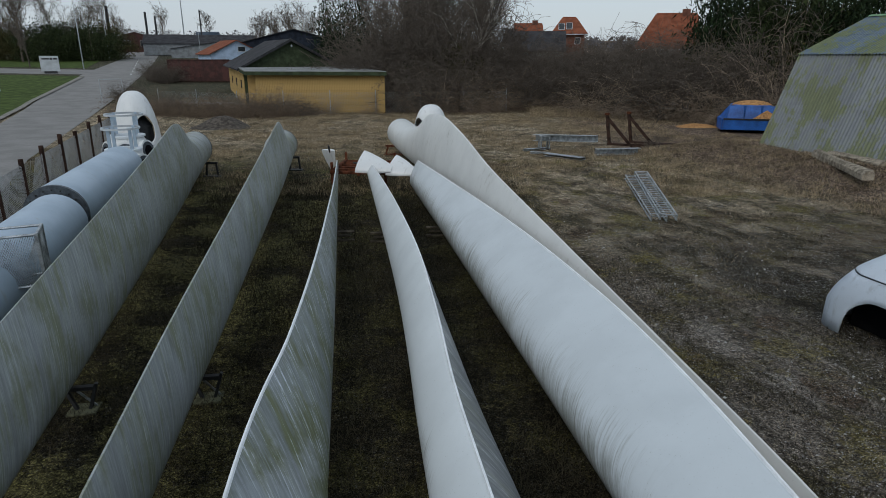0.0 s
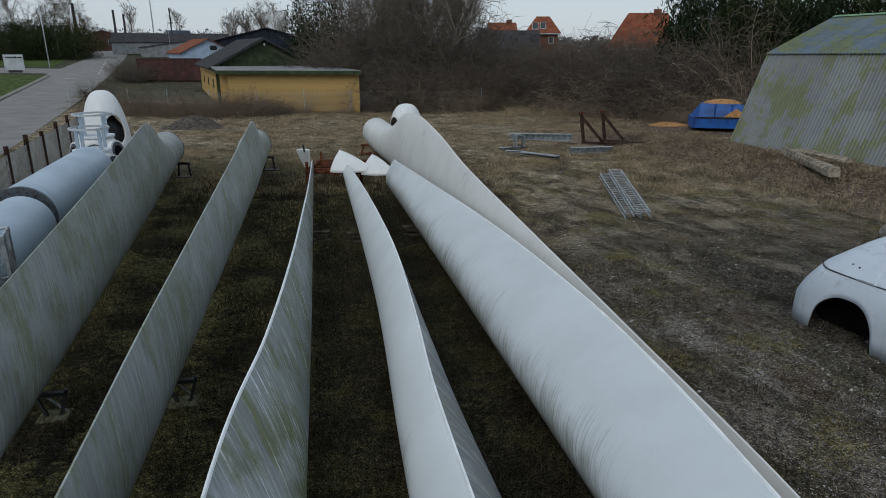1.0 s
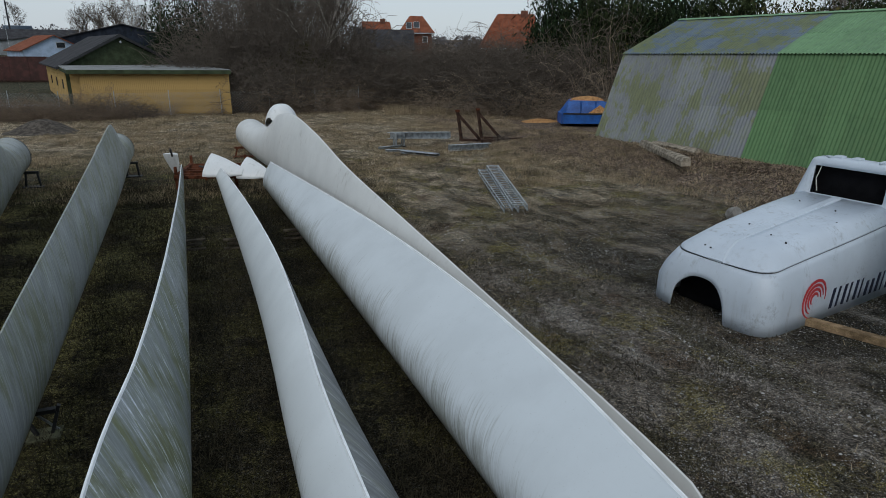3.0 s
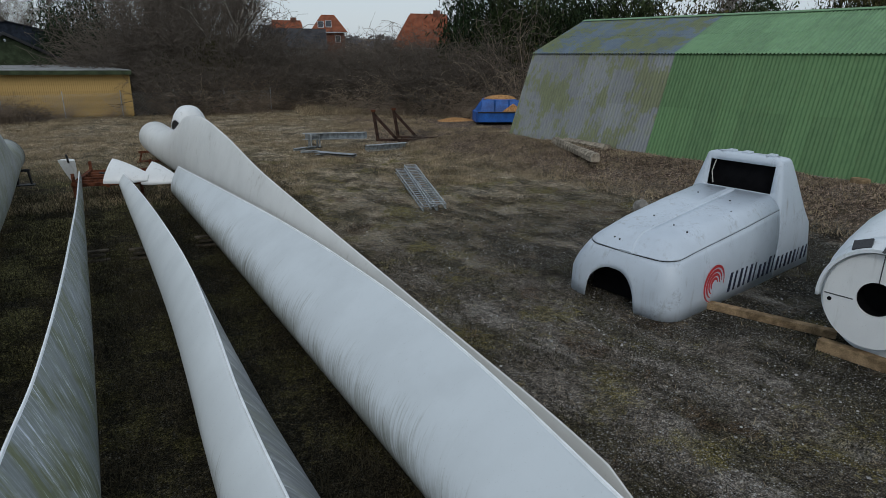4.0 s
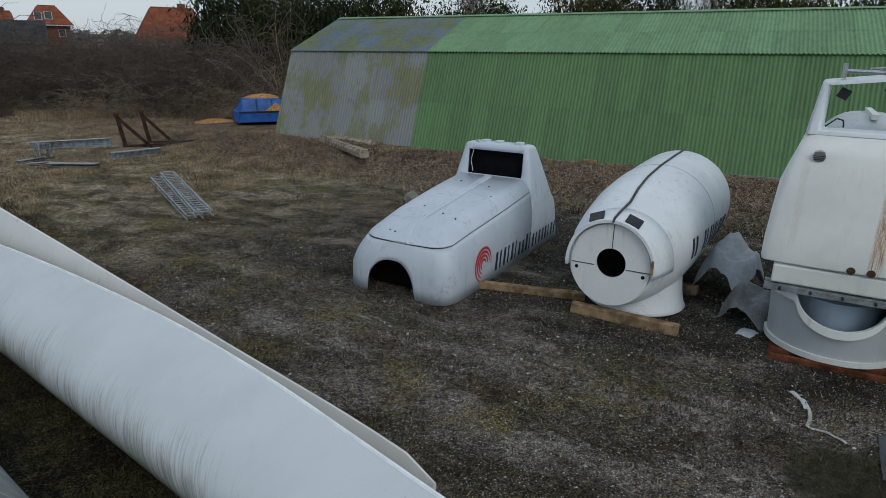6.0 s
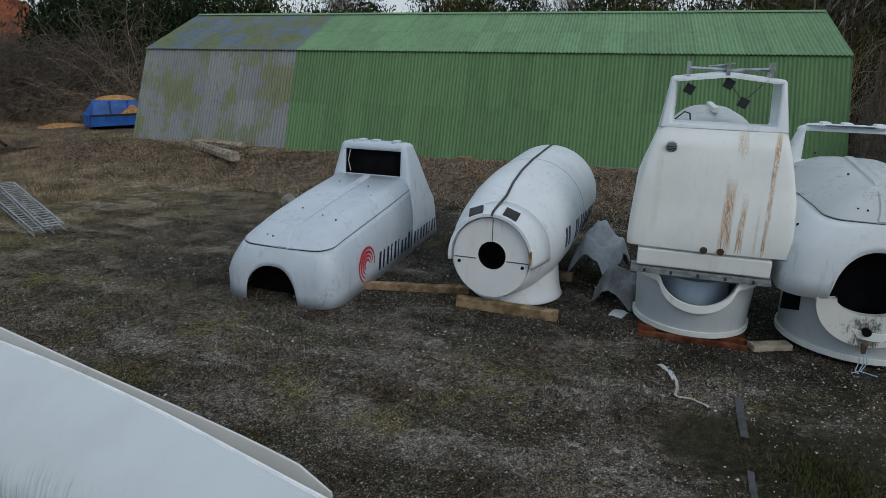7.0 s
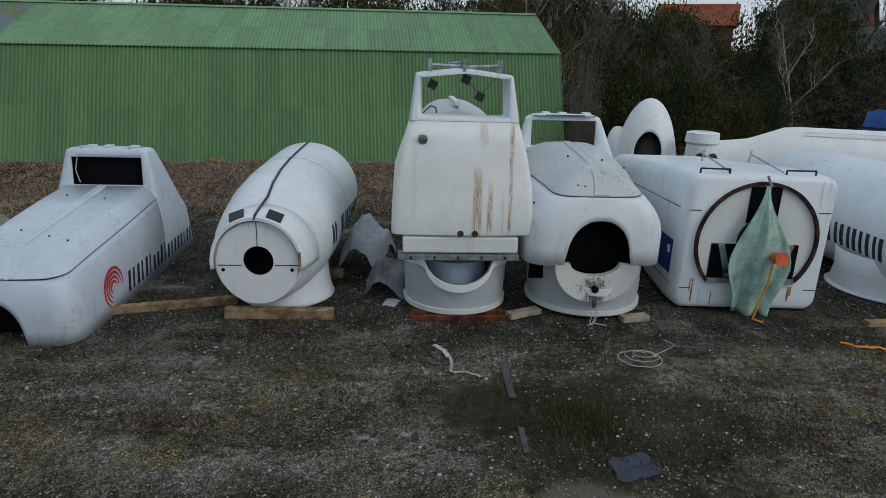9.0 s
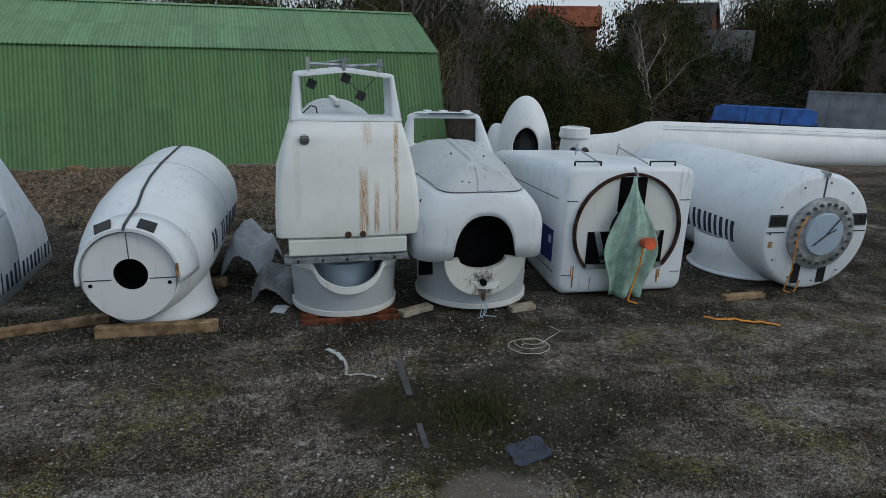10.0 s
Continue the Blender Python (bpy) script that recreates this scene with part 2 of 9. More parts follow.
def ground_material():
    m = Mat("yard_ground", (0.064, 0.053, 0.038), 0.95)
    g = m.geo
    X = lambda *a: functools.reduce(lambda p, q: m.maths("MULTIPLY", p, q), a)
    n1 = m.noise(0.16, 5, 0.6, where=g)
    n2 = m.noise(0.9, 8, 0.72, where=g)
    n3 = m.noise(7.0, 7, 0.78, where=g)
    n4 = m.noise(42.0, 5, 0.75, where=g)
    x, y = m.axis(0, g), m.axis(1, g)
    ragged = m.maths("ADD", m.maths("MULTIPLY", m.maths("SUBTRACT", n3, 0.5), 0.28), m.maths("MULTIPLY", m.maths("SUBTRACT", n4, 0.5), 0.16))

    def field(scale, lo, hi, turn=0.0, where=g):
        """Patches with a ragged border."""
        return m.ramp(m.maths("ADD", m.noise(scale, 7, 0.66, (1, 1, 1), (0, 0, turn), where=where), ragged), lo, hi)

    # grey gravel of the lane, in worn bands
    lane = m.turned((0.95, 0.31, 0), (0.31 * 0.36, -0.95 * 0.36, 0), (0, 0, 1))
    on_lane = X(m.ramp(x, 3.0, 5.5), m.ramp(m.maths("ADD", y, m.maths("MULTIPLY", n1, 9)), 25, 14))
    m.over(X(on_lane, field(0.55, 0.40, 0.52, 0, lane)), (0.128, 0.110, 0.090))
    m.over(X(on_lane, field(1.1, 0.53, 0.62, 0, lane), 0.8), (0.200, 0.182, 0.160))
    m.over(X(on_lane, field(1.7, 0.54, 0.60, 25, lane), 0.7), (0.042, 0.036, 0.026))
    # straw-coloured grass and bare soil on the open ground beyond
    far = m.ramp(m.maths("ADD", y, m.maths("MULTIPLY", n1, 14.0)), 19, 32)
    m.over(X(far, field(0.5, 0.36, 0.52)), (0.285, 0.230, 0.158))
    m.over(X(far, field(0.9, 0.50, 0.58, 40), 0.8), (0.130, 0.108, 0.066))
    m.over(X(far, field(0.55, 0.54, 0.62, 70), 0.7), (0.330, 0.285, 0.215))
    m.over(X(far, field(2.2, 0.52, 0.60, 10), 0.65), (0.085, 0.070, 0.045))
    # moss and dead weeds, brown to olive
    m.over(X(m.ramp(y, 34, 26), field(0.8, 0.515, 0.56, 15, lane), 0.85), (0.043, 0.037, 0.020))
    m.over(X(m.ramp(y, 40, 30), field(0.55, 0.52, 0.59, 110), m.ramp(n2, 0.38, 0.54), m.ramp(on_lane, 0, 1, 0.9, 0.7)), (0.098, 0.082, 0.024))
    m.over(X(field(0.6, 0.57, 0.63, 40), 0.7), (0.060, 0.038, 0.022))
    # dull rough land far off
    away = m.maths("SQRT", m.maths("ADD", m.maths("MULTIPLY", x, x), m.maths("MULTIPLY", y, y)))
    m.over(m.ramp(away, 66, 84), (0.062, 0.060, 0.040))
    # dead grass between the blades, its colour darkened for the shade under them
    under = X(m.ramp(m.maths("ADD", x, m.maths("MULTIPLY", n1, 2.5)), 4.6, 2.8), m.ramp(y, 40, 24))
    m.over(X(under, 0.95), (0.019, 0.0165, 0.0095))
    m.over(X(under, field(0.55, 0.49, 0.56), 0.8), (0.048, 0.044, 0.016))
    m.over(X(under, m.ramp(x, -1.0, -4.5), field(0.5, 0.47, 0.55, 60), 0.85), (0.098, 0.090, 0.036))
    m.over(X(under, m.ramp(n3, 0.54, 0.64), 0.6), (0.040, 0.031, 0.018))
    # bare earth where the covers stand, coloured dark for the shade under them
    shaded_earth = X(m.ramp(m.maths("ADD", m.maths("MULTIPLY", x, 0.95), m.maths("MULTIPLY", y, 0.32)), 10.6, 12.0), m.ramp(y, 22, 14))
    m.over(X(shaded_earth, field(0.7, 0.40, 0.50), 0.85), (0.016, 0.014, 0.009))
    # brown litter on the bank before the hall
    out = m.maths("ADD", m.maths("ADD", m.maths("MULTIPLY", x, -0.9280), m.maths("MULTIPLY", y, -0.3725)), 28.255)
    out = m.maths("ADD", out, m.maths("MULTIPLY", n1, 3.0))
    bank = X(m.ramp(out, 7.6, 5.0), m.ramp(x, 9, 12))
    m.over(X(bank, field(0.8, 0.30, 0.42), 0.95), (0.125, 0.092, 0.070))
    m.over(X(bank, m.ramp(n3, 0.50, 0.60), 0.8), (0.225, 0.168, 0.125))
    m.over(X(bank, m.ramp(n4, 0.56, 0.64), 0.8), (0.030, 0.021, 0.015))
    # cracks in the hardened crust
    edge, _ = m.cells(0.55, "DISTANCE_TO_EDGE", m.bent(1.6, 0.8, g))
    crack = X(m.ramp(edge, 0.022, 0.006), on_lane, m.ramp(m.noise(0.25, 3, 0.5, (1, 1, 1), (0, 0, 20), where=g), 0.50, 0.56))
    m.over(X(crack, 0.55), (0.018, 0.014, 0.009))
    # wet mud in the low spot, dark and shining
    dx = m.maths("MULTIPLY", m.maths("SUBTRACT", x, 9.2), 0.40)
    dy = m.maths("MULTIPLY", m.maths("SUBTRACT", y, -0.3), 0.32)
    dist = m.maths("ADD", m.maths("MULTIPLY", dx, dx), m.maths("MULTIPLY", dy, dy))
    wet = m.ramp(m.maths("ADD", dist, m.maths("MULTIPLY", m.maths("SUBTRACT", m.noise(0.8, 7, 0.7, where=g), 0.5), 3.4)), 0.95, 0.35)
    m.over(X(wet, 0.92), (0.019, 0.0175, 0.0095))
    m.vary(n2, 0.78, 1.22).vary(n3, 0.45, 1.6).vary(n4, 0.30, 1.9)
    # coarse grains, the gaps darkened in colour for the shade between them
    for size, lo, hi in ((34.0, 0.22, 1.5), (66.0, 0.35, 1.4)):
        d, tone = m.cells(size, "F1", g)
        grain = m.maths("ADD", m.maths("MULTIPLY", d, -0.55), m.maths("MULTIPLY", tone, 0.5))
        k = m.ramp(grain, -0.30, 0.38, lo, hi)
        v = m.node("ShaderNodeVectorMath")
        v.operation = "SCALE"
        m.link(m.colour, v.inputs[0])
        m.link(m.maths("ADD", m.maths("MULTIPLY", m.maths("SUBTRACT", k, 1.0), m.ramp(wet, 0, 1, 1.0, 0.3)), 1.24), v.inputs[3])
        m.colour = v.outputs[0]
    # pale sand beside the mud
    sx, sy = m.maths("MULTIPLY", m.maths("SUBTRACT", x, 6.9), 0.9), m.maths("MULTIPLY", m.maths("SUBTRACT", y, -0.2), 0.8)
    sand = m.ramp(m.maths("ADD", m.maths("ADD", m.maths("MULTIPLY", sx, sx), m.maths("MULTIPLY", sy, sy)), m.maths("MULTIPLY", m.maths("SUBTRACT", n2, 0.5), 0.9)), 0.55, 0.2)
    m.over(X(sand, 0.8), (0.165, 0.145, 0.118))
    # pebbles, each with a tone of its own
    for size, least, k in ((24.0, 0.66, 0.9), (48.0, 0.52, 0.85), (80.0, 0.5, 0.7)):
        d, tone = m.cells(size, "F1", g)
        peb = X(m.ramp(d, 0.36, 0.26), m.ramp(tone, least, least + 0.04), m.ramp(x, 2.5, 6, 0.22, 1), m.ramp(n2, 0.36, 0.58, 0.1, 1.0), m.ramp(wet, 0, 1, 1, 0.12), m.ramp(y, 34, 20, 0.25, 1.0))
        shade = m.node("ShaderNodeCombineColor")
        for i, c in enumerate((0.50, 0.495, 0.48)):
            m.link(m.ramp(tone, least, 1.0, c * 0.12, c), shade.inputs[i])
        m.over(X(peb, k), shade.outputs[0])
        m.bump(m.ramp(d, 0.5, 0.1), 0.25, 0.01)
    m.bump(n3, 0.8, 0.06)
    m.bump(n4, 0.8, 0.02)
    m.link(m.ramp(wet, 0, 1, 0.95, 0.30), m.b.inputs["Roughness"])
    return m.done()


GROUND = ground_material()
ASPHALT = simple("road_asphalt", (0.235, 0.230, 0.222), 0.9, 0, 0.5, 0.10, 0.2)
LAWN = simple("lawn_grass", (0.062, 0.090, 0.026), 0.95, 0, 1.2, 0.35, 0.4)
GRAVEL_DARK = simple("gravel_heap", (0.085, 0.075, 0.065), 0.95, 0, 4, 0.4, 0.5)
KERB = simple("concrete_kerb", (0.24, 0.23, 0.21), 0.9, 0, 3, 0.25, 0.2)
PAINT_LINE = simple("road_paint", (0.5, 0.5, 0.48), 0.8)


def sheet_material(name, colour, moss, amount, patch=None):
    """Corrugated sheet, faded and grown over in patches."""
    m = Mat(name, colour, 0.72)
    g = m.geo
    a = m.noise(0.62, 5, 0.62, (1, 1, 0.6), where=g)
    b = m.noise(3.2, 6, 0.7, (1, 1, 0.25), where=g)
    m.each(0.90, 1.08)
    if patch:
        m.over(m.maths("MULTIPLY", m.ramp(m.maths("ADD", a, m.maths("MULTIPLY", b, 0.7)), 0.80, 0.90), 0.9), patch)
    m.over(m.maths("MULTIPLY", m.ramp(b, 0.42, 0.75), amount), moss)
    m.vary(b, 0.82, 1.15)
    m.bump(m.noise(30, 3), 0.1, 0.004)
    return m.done()


GREEN_SHEET = sheet_material("green_painted_sheet", (0.095, 0.200, 0.080), (0.055, 0.085, 0.035), 0.5)
GREEN_ROOF = sheet_material("green_roof_sheet", (0.150, 0.285, 0.145), (0.10, 0.17, 0.075), 0.35)
OLD_SHEET = sheet_material("bare_sheet_with_moss", (0.215, 0.235, 0.25), (0.13, 0.15, 0.075), 0.75, (0.150, 0.170, 0.085))
OLD_ROOF = sheet_material("blue_grey_roof_sheet", (0.115, 0.16, 0.215), (0.12, 0.15, 0.08), 0.6, (0.125, 0.15, 0.06))


# ---- mesh helpers ----
def part(name, bm, material, parent=None, label="", smooth=False, bevel=0.0):
    me = bpy.data.meshes.new(name)
    bmesh.ops.recalc_face_normals(bm, faces=bm.faces)
    bm.to_mesh(me)
    bm.free()
    if smooth:
        for p in me.polygons:
            p.use_smooth = True
        me.set_sharp_from_angle(angle=radians(42))
    me.materials.append(material)
    ob = new(name, me)
    if parent is not None:
        ob.parent = parent
    if label:
        ob["label"] = label
    if bevel:
        mod = ob.modifiers.new("bevel", "BEVEL")
        mod.width, mod.segments, mod.limit_method = bevel, 2, "ANGLE"
    return ob


def raw(name, verts, faces, material, parent=None, label="", smooth=False):
    me = bpy.data.meshes.new(name)
    me.from_pydata([tuple(v) for v in verts], [], [tuple(f) for f in faces])
    me.update()
    if smooth:
        me.polygons.foreach_set("use_smooth", [True] * len(me.polygons))
    me.materials.append(material)
    ob = new(name, me)
    if parent is not None:
        ob.parent = parent
    if label:
        ob["label"] = label
    return ob


def thing(name, m, label, category, group="", kind=""):
    ob = new(name)
    ob.matrix_world = m
    return tagged(ob, label, category, group, kind)


def box(bm, x0, x1, y0, y1, z0, z1, m=None):
    vs = [bm.verts.new((x, y, z)) for x in (x0, x1) for y in (y0, y1) for z in (z0, z1)]
    if m is not None:
        for v in vs:
            v.co = m @ v.co
    for f in ((0, 1, 3, 2), (4, 6, 7, 5), (0, 4, 5, 1), (2, 3, 7, 6), (0, 2, 6, 4), (1, 5, 7, 3)):
        bm.faces.new([vs[i] for i in f])
    return bm


def rod(bm, a, b, r0, r1=None, n=8, caps=True):
    """A round bar from a to b."""
    a, b = Vector(a), Vector(b)
    r1 = r0 if r1 is None else r1
    d = (b - a).normalized()
    u = d.orthogonal().normalized()
    w = d.cross(u)
    rings = []
    for p, r in ((a, r0), (b, r1)):
        rings.append([bm.verts.new(p + (u * math.cos(2 * math.pi * i / n) + w * math.sin(2 * math.pi * i / n)) * r) for i in range(n)])
    for i in range(n):
        bm.faces.new((rings[0][i], rings[0][(i + 1) % n], rings[1][(i + 1) % n], rings[1][i]))
    if caps:
        bm.faces.new(rings[0][::-1])
        bm.faces.new(rings[1])
    return bm


def tube_path(bm, pts, r, n=6):
    for a, b in zip(pts, pts[1:]):
        rod(bm, a, b, r, n=n)
    return bm


def loft(bm, rings, closed=True, cap0=False, cap1=False):
    """Skins a row of rings of points."""
    vs = [[bm.verts.new(p) for p in ring] for ring in rings]
    n = len(vs[0])
    for a, b in zip(vs, vs[1:]):
        for i in range(n if closed else n - 1):
            j = (i + 1) % n
            bm.faces.new((a[i], a[j], b[j], b[i]))
    if cap0:
        bm.faces.new(vs[0][::-1])
    if cap1:
        bm.faces.new(vs[-1])
    return bm


def lathe(bm, profile, n=32, axis="z", centre=(0, 0, 0), cap0=False, cap1=False):
    """Turns (radius, along) points round an axis."""
    rings = []
    for r, h in profile:
        ring = []
        for i in range(n):
            a = 2 * math.pi * i / n
            c, s = r * math.cos(a), r * math.sin(a)
            p = {"z": (c, s, h), "y": (c, h, s), "x": (h, c, s)}[axis]
            ring.append(Vector(p) + Vector(centre))
        rings.append(ring)
    return loft(bm, rings, True, cap0, cap1)


def smoothstep(a, b, x):
    t = min(1.0, max(0.0, (x - a) / (b - a)))
    return t * t * (3 - 2 * t)


def spline(stations, n):
    """Rows of numbers, read smoothly between the given stations (the first number is the run)."""
    s = np.array(stations, float)
    d = np.diff(s[:, 0])
    slope = np.diff(s, axis=0) / d[:, None]
    m = np.zeros_like(s)
    m[0], m[-1] = slope[0], slope[-1]
    for k in range(1, len(s) - 1):
        a, b = slope[k - 1], slope[k]
        m[k] = np.where(a * b > 0, 2 * a * b / np.where(a + b == 0, 1, a + b), 0)
        m[k, 0] = 1
    out = []
    for x in np.linspace(s[0, 0], s[-1, 0], n):
        k = min(len(d) - 1, max(0, int(np.searchsorted(s[:, 0] * np.sign(d[0]), x * np.sign(d[0]), "right")) - 1))
        h = d[k]
        t = (x - s[k, 0]) / h
        row = (2 * t**3 - 3 * t**2 + 1) * s[k] + (t**3 - 2 * t**2 + t) * h * m[k] + (-2 * t**3 + 3 * t**2) * s[k + 1] + (t**3 - t**2) * h * m[k + 1]
        row[0] = x
        out.append(row)
    return out


# ---- ground ----
HALL_O, HALL_A = Vector((17.0, 33.5, 0)), radians(-68.13)
HA = Vector((math.cos(HALL_A), math.sin(HALL_A), 0))     # along the hall
HB = Vector((math.sin(HALL_A), -math.cos(HALL_A), 0))    # out from its front wall


def ground_z(x, y):
    d = math.hypot(x, y)
    z = 0.025 * max(0.0, min(d, 650) - 75)
    p = Vector((x, y, 0)) - HALL_O
    a, b = p.dot(HA), p.dot(HB)
    bank = smoothstep(6.5, 0.6, b) * smoothstep(-6, -1, a) * smoothstep(42, 34, a) * smoothstep(-22, -15, b)
    if bank > 0:
        z += bank * (0.72 + 0.22 * noise.noise((x * 0.5, y * 0.5, 3)) + 0.06 * noise.noise((x * 1.7, y * 1.7, 7)))
    if d < 80:
        z += 0.03 * noise.noise((x * 0.6, y * 0.6, 0)) * smoothstep(4, 14, d)
    return z


def build_ground():
    def run(lo, hi, step, far):
        mid = list(np.arange(lo, hi + 1e-6, step))
        out, k = [], step
        x = lo
        while x > -far:
            k *= 1.35
            x -= k
            out.insert(0, x)
        x, k = hi, step
        while x < far:
            k *= 1.35
            x += k
            mid.append(x)
        return out + mid

    xs, ys = run(-26, 40, 0.5, 2600), run(-14, 56, 0.5, 2600)
    verts = [(x, y, ground_z(x, y)) for y in ys for x in xs]
    w = len(xs)
    faces = [(j * w + i, j * w + i + 1, (j + 1) * w + i + 1, (j + 1) * w + i) for j in range(len(ys) - 1) for i in range(w - 1)]
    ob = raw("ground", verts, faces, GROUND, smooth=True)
    tagged(ob, "brown yard of worn gravel, moss and dead grass", "ground", kind="structure")


build_ground()


def strip(name, left, right, material, label, lift=0.01, category="road", step=6.0):
    """A strip of ground between two lines in plan."""
    rows = []
    for (x0, y0), (x1, y1), (u0, v0), (u1, v1) in zip(left, left[1:], right, right[1:]):
        n = max(2, int(math.hypot(x1 - x0, y1 - y0) / step))
        for k in range(n + 1):
            t = k / n
            rows.append(((x0 + (x1 - x0) * t, y0 + (y1 - y0) * t), (u0 + (u1 - u0) * t, v0 + (v1 - v0) * t)))
    verts, faces = [], []
    m = 5
    for a, b in rows:
        for k in range(m):
            t = k / (m - 1)
            x, y = a[0] + (b[0] - a[0]) * t, a[1] + (b[1] - a[1]) * t
            verts.append((x, y, ground_z(x, y) + lift))
    for j in range(len(rows) - 1):
        for k in range(m - 1):
            faces.append((j * m + k, j * m + k + 1, (j + 1) * m + k + 1, (j + 1) * m + k))
    return tagged(raw(name, verts, faces, material, smooth=True), label, category, kind="structure")


ROAD_L = [(-15, 8), (-34, 48.4), (-43, 67), (-57, 98), (-66, 121), (-85.6, 173), (-125, 262), (-252, 597)]
ROAD_R = [(-8, 5), (-21.7, 32.5), (-36.4, 70.4), (-46.8, 98), (-56, 122), (-71, 160), (-110, 256), (-243, 598)]
strip("road", ROAD_L, ROAD_R, ASPHALT, "grey asphalt street running past the yard", 0.03)
strip("lawn", [(-80, 40), (-95, 70), (-100, 108)], [(-31, 40), (-43.6, 67), (-60, 108)], LAWN, "short green lawn beside the street", 0.05, "lawn")
strip("pavement", [(-32.0, 42), (-43.7, 67), (-59.6, 106)], [(-31.4, 42), (-43.1, 67), (-58.8, 106)], KERB, "pale concrete kerb of the street", 0.13, "kerb", 3)
strip("road", [(-130, 112), (-60, 112)], [(-130, 126), (-66, 126)], ASPHALT, "grey asphalt side street joining the main street", 0.05)
strip("pavement", [(-27.5, 60.5), (-31.5, 71)], [(-17.8, 58.4), (-22.0, 69)], ASPHALT, "pale grey paved yard beside the yellow shed", 0.04, "pavement", 2)
strip("lawn", [(-150, 132), (-72, 131)], [(-150, 168), (-88, 168)], LAWN, "short green lawn at the street corner", 0.05, "lawn")


def road_dash(k):
    x, y = -54 - k * 4.2, 112 + k * 9.6
    bm = bmesh.new()
    d = Vector((-0.43, 0.9, 0))
    s = Vector((0.9, 0.43, 0)) * 0.12
    pts = [Vector((x, y, 0)) + s, Vector((x, y, 0)) + s + d * 4, Vector((x, y, 0)) - s + d * 4, Vector((x, y, 0)) - s]
    for p in pts:
        p.z = ground_z(p.x, p.y) + 0.06
    bm.faces.new([bm.verts.new(p) for p in pts])
    tagged(part("road_marking", bm, PAINT_LINE), "white dash painted on the asphalt street", "road marking", "centre line", "structure")


for k in range(7):
    road_dash(k)


# ---- the green corrugated hall ----
def wave_sheet(width, length, waves, depth, seg=6):
    """One corrugated sheet: x across, y up its slope, z out of it."""
    cols = waves * seg + 1
    verts, faces = [], []
    for j, y in enumerate((0.0, length)):
        for i in range(cols):
            verts.append((width * i / (cols - 1), y, depth * math.cos(2 * math.pi * i / seg) + (0.004 if j == 0 else 0.0)))
    for i in range(cols - 1):
        faces.append((i, i + 1, cols + i + 1, cols + i))
    n = len(verts)
    verts += [(x, y, z - 0.008) for x, y, z in verts]
    faces += [(b + n, a + n, d + n, c + n) for a, b, c, d in faces]
    faces += [(i + 1, i, i + n, i + 1 + n) for i in range(cols - 1)]
    me = bpy.data.meshes.new("sheet")
    me.from_pydata(verts, [], faces)
    me.update()
    me.polygons.foreach_set("use_smooth", [True] * len(me.polygons))
    me.set_sharp_from_angle(angle=radians(60))
    return me


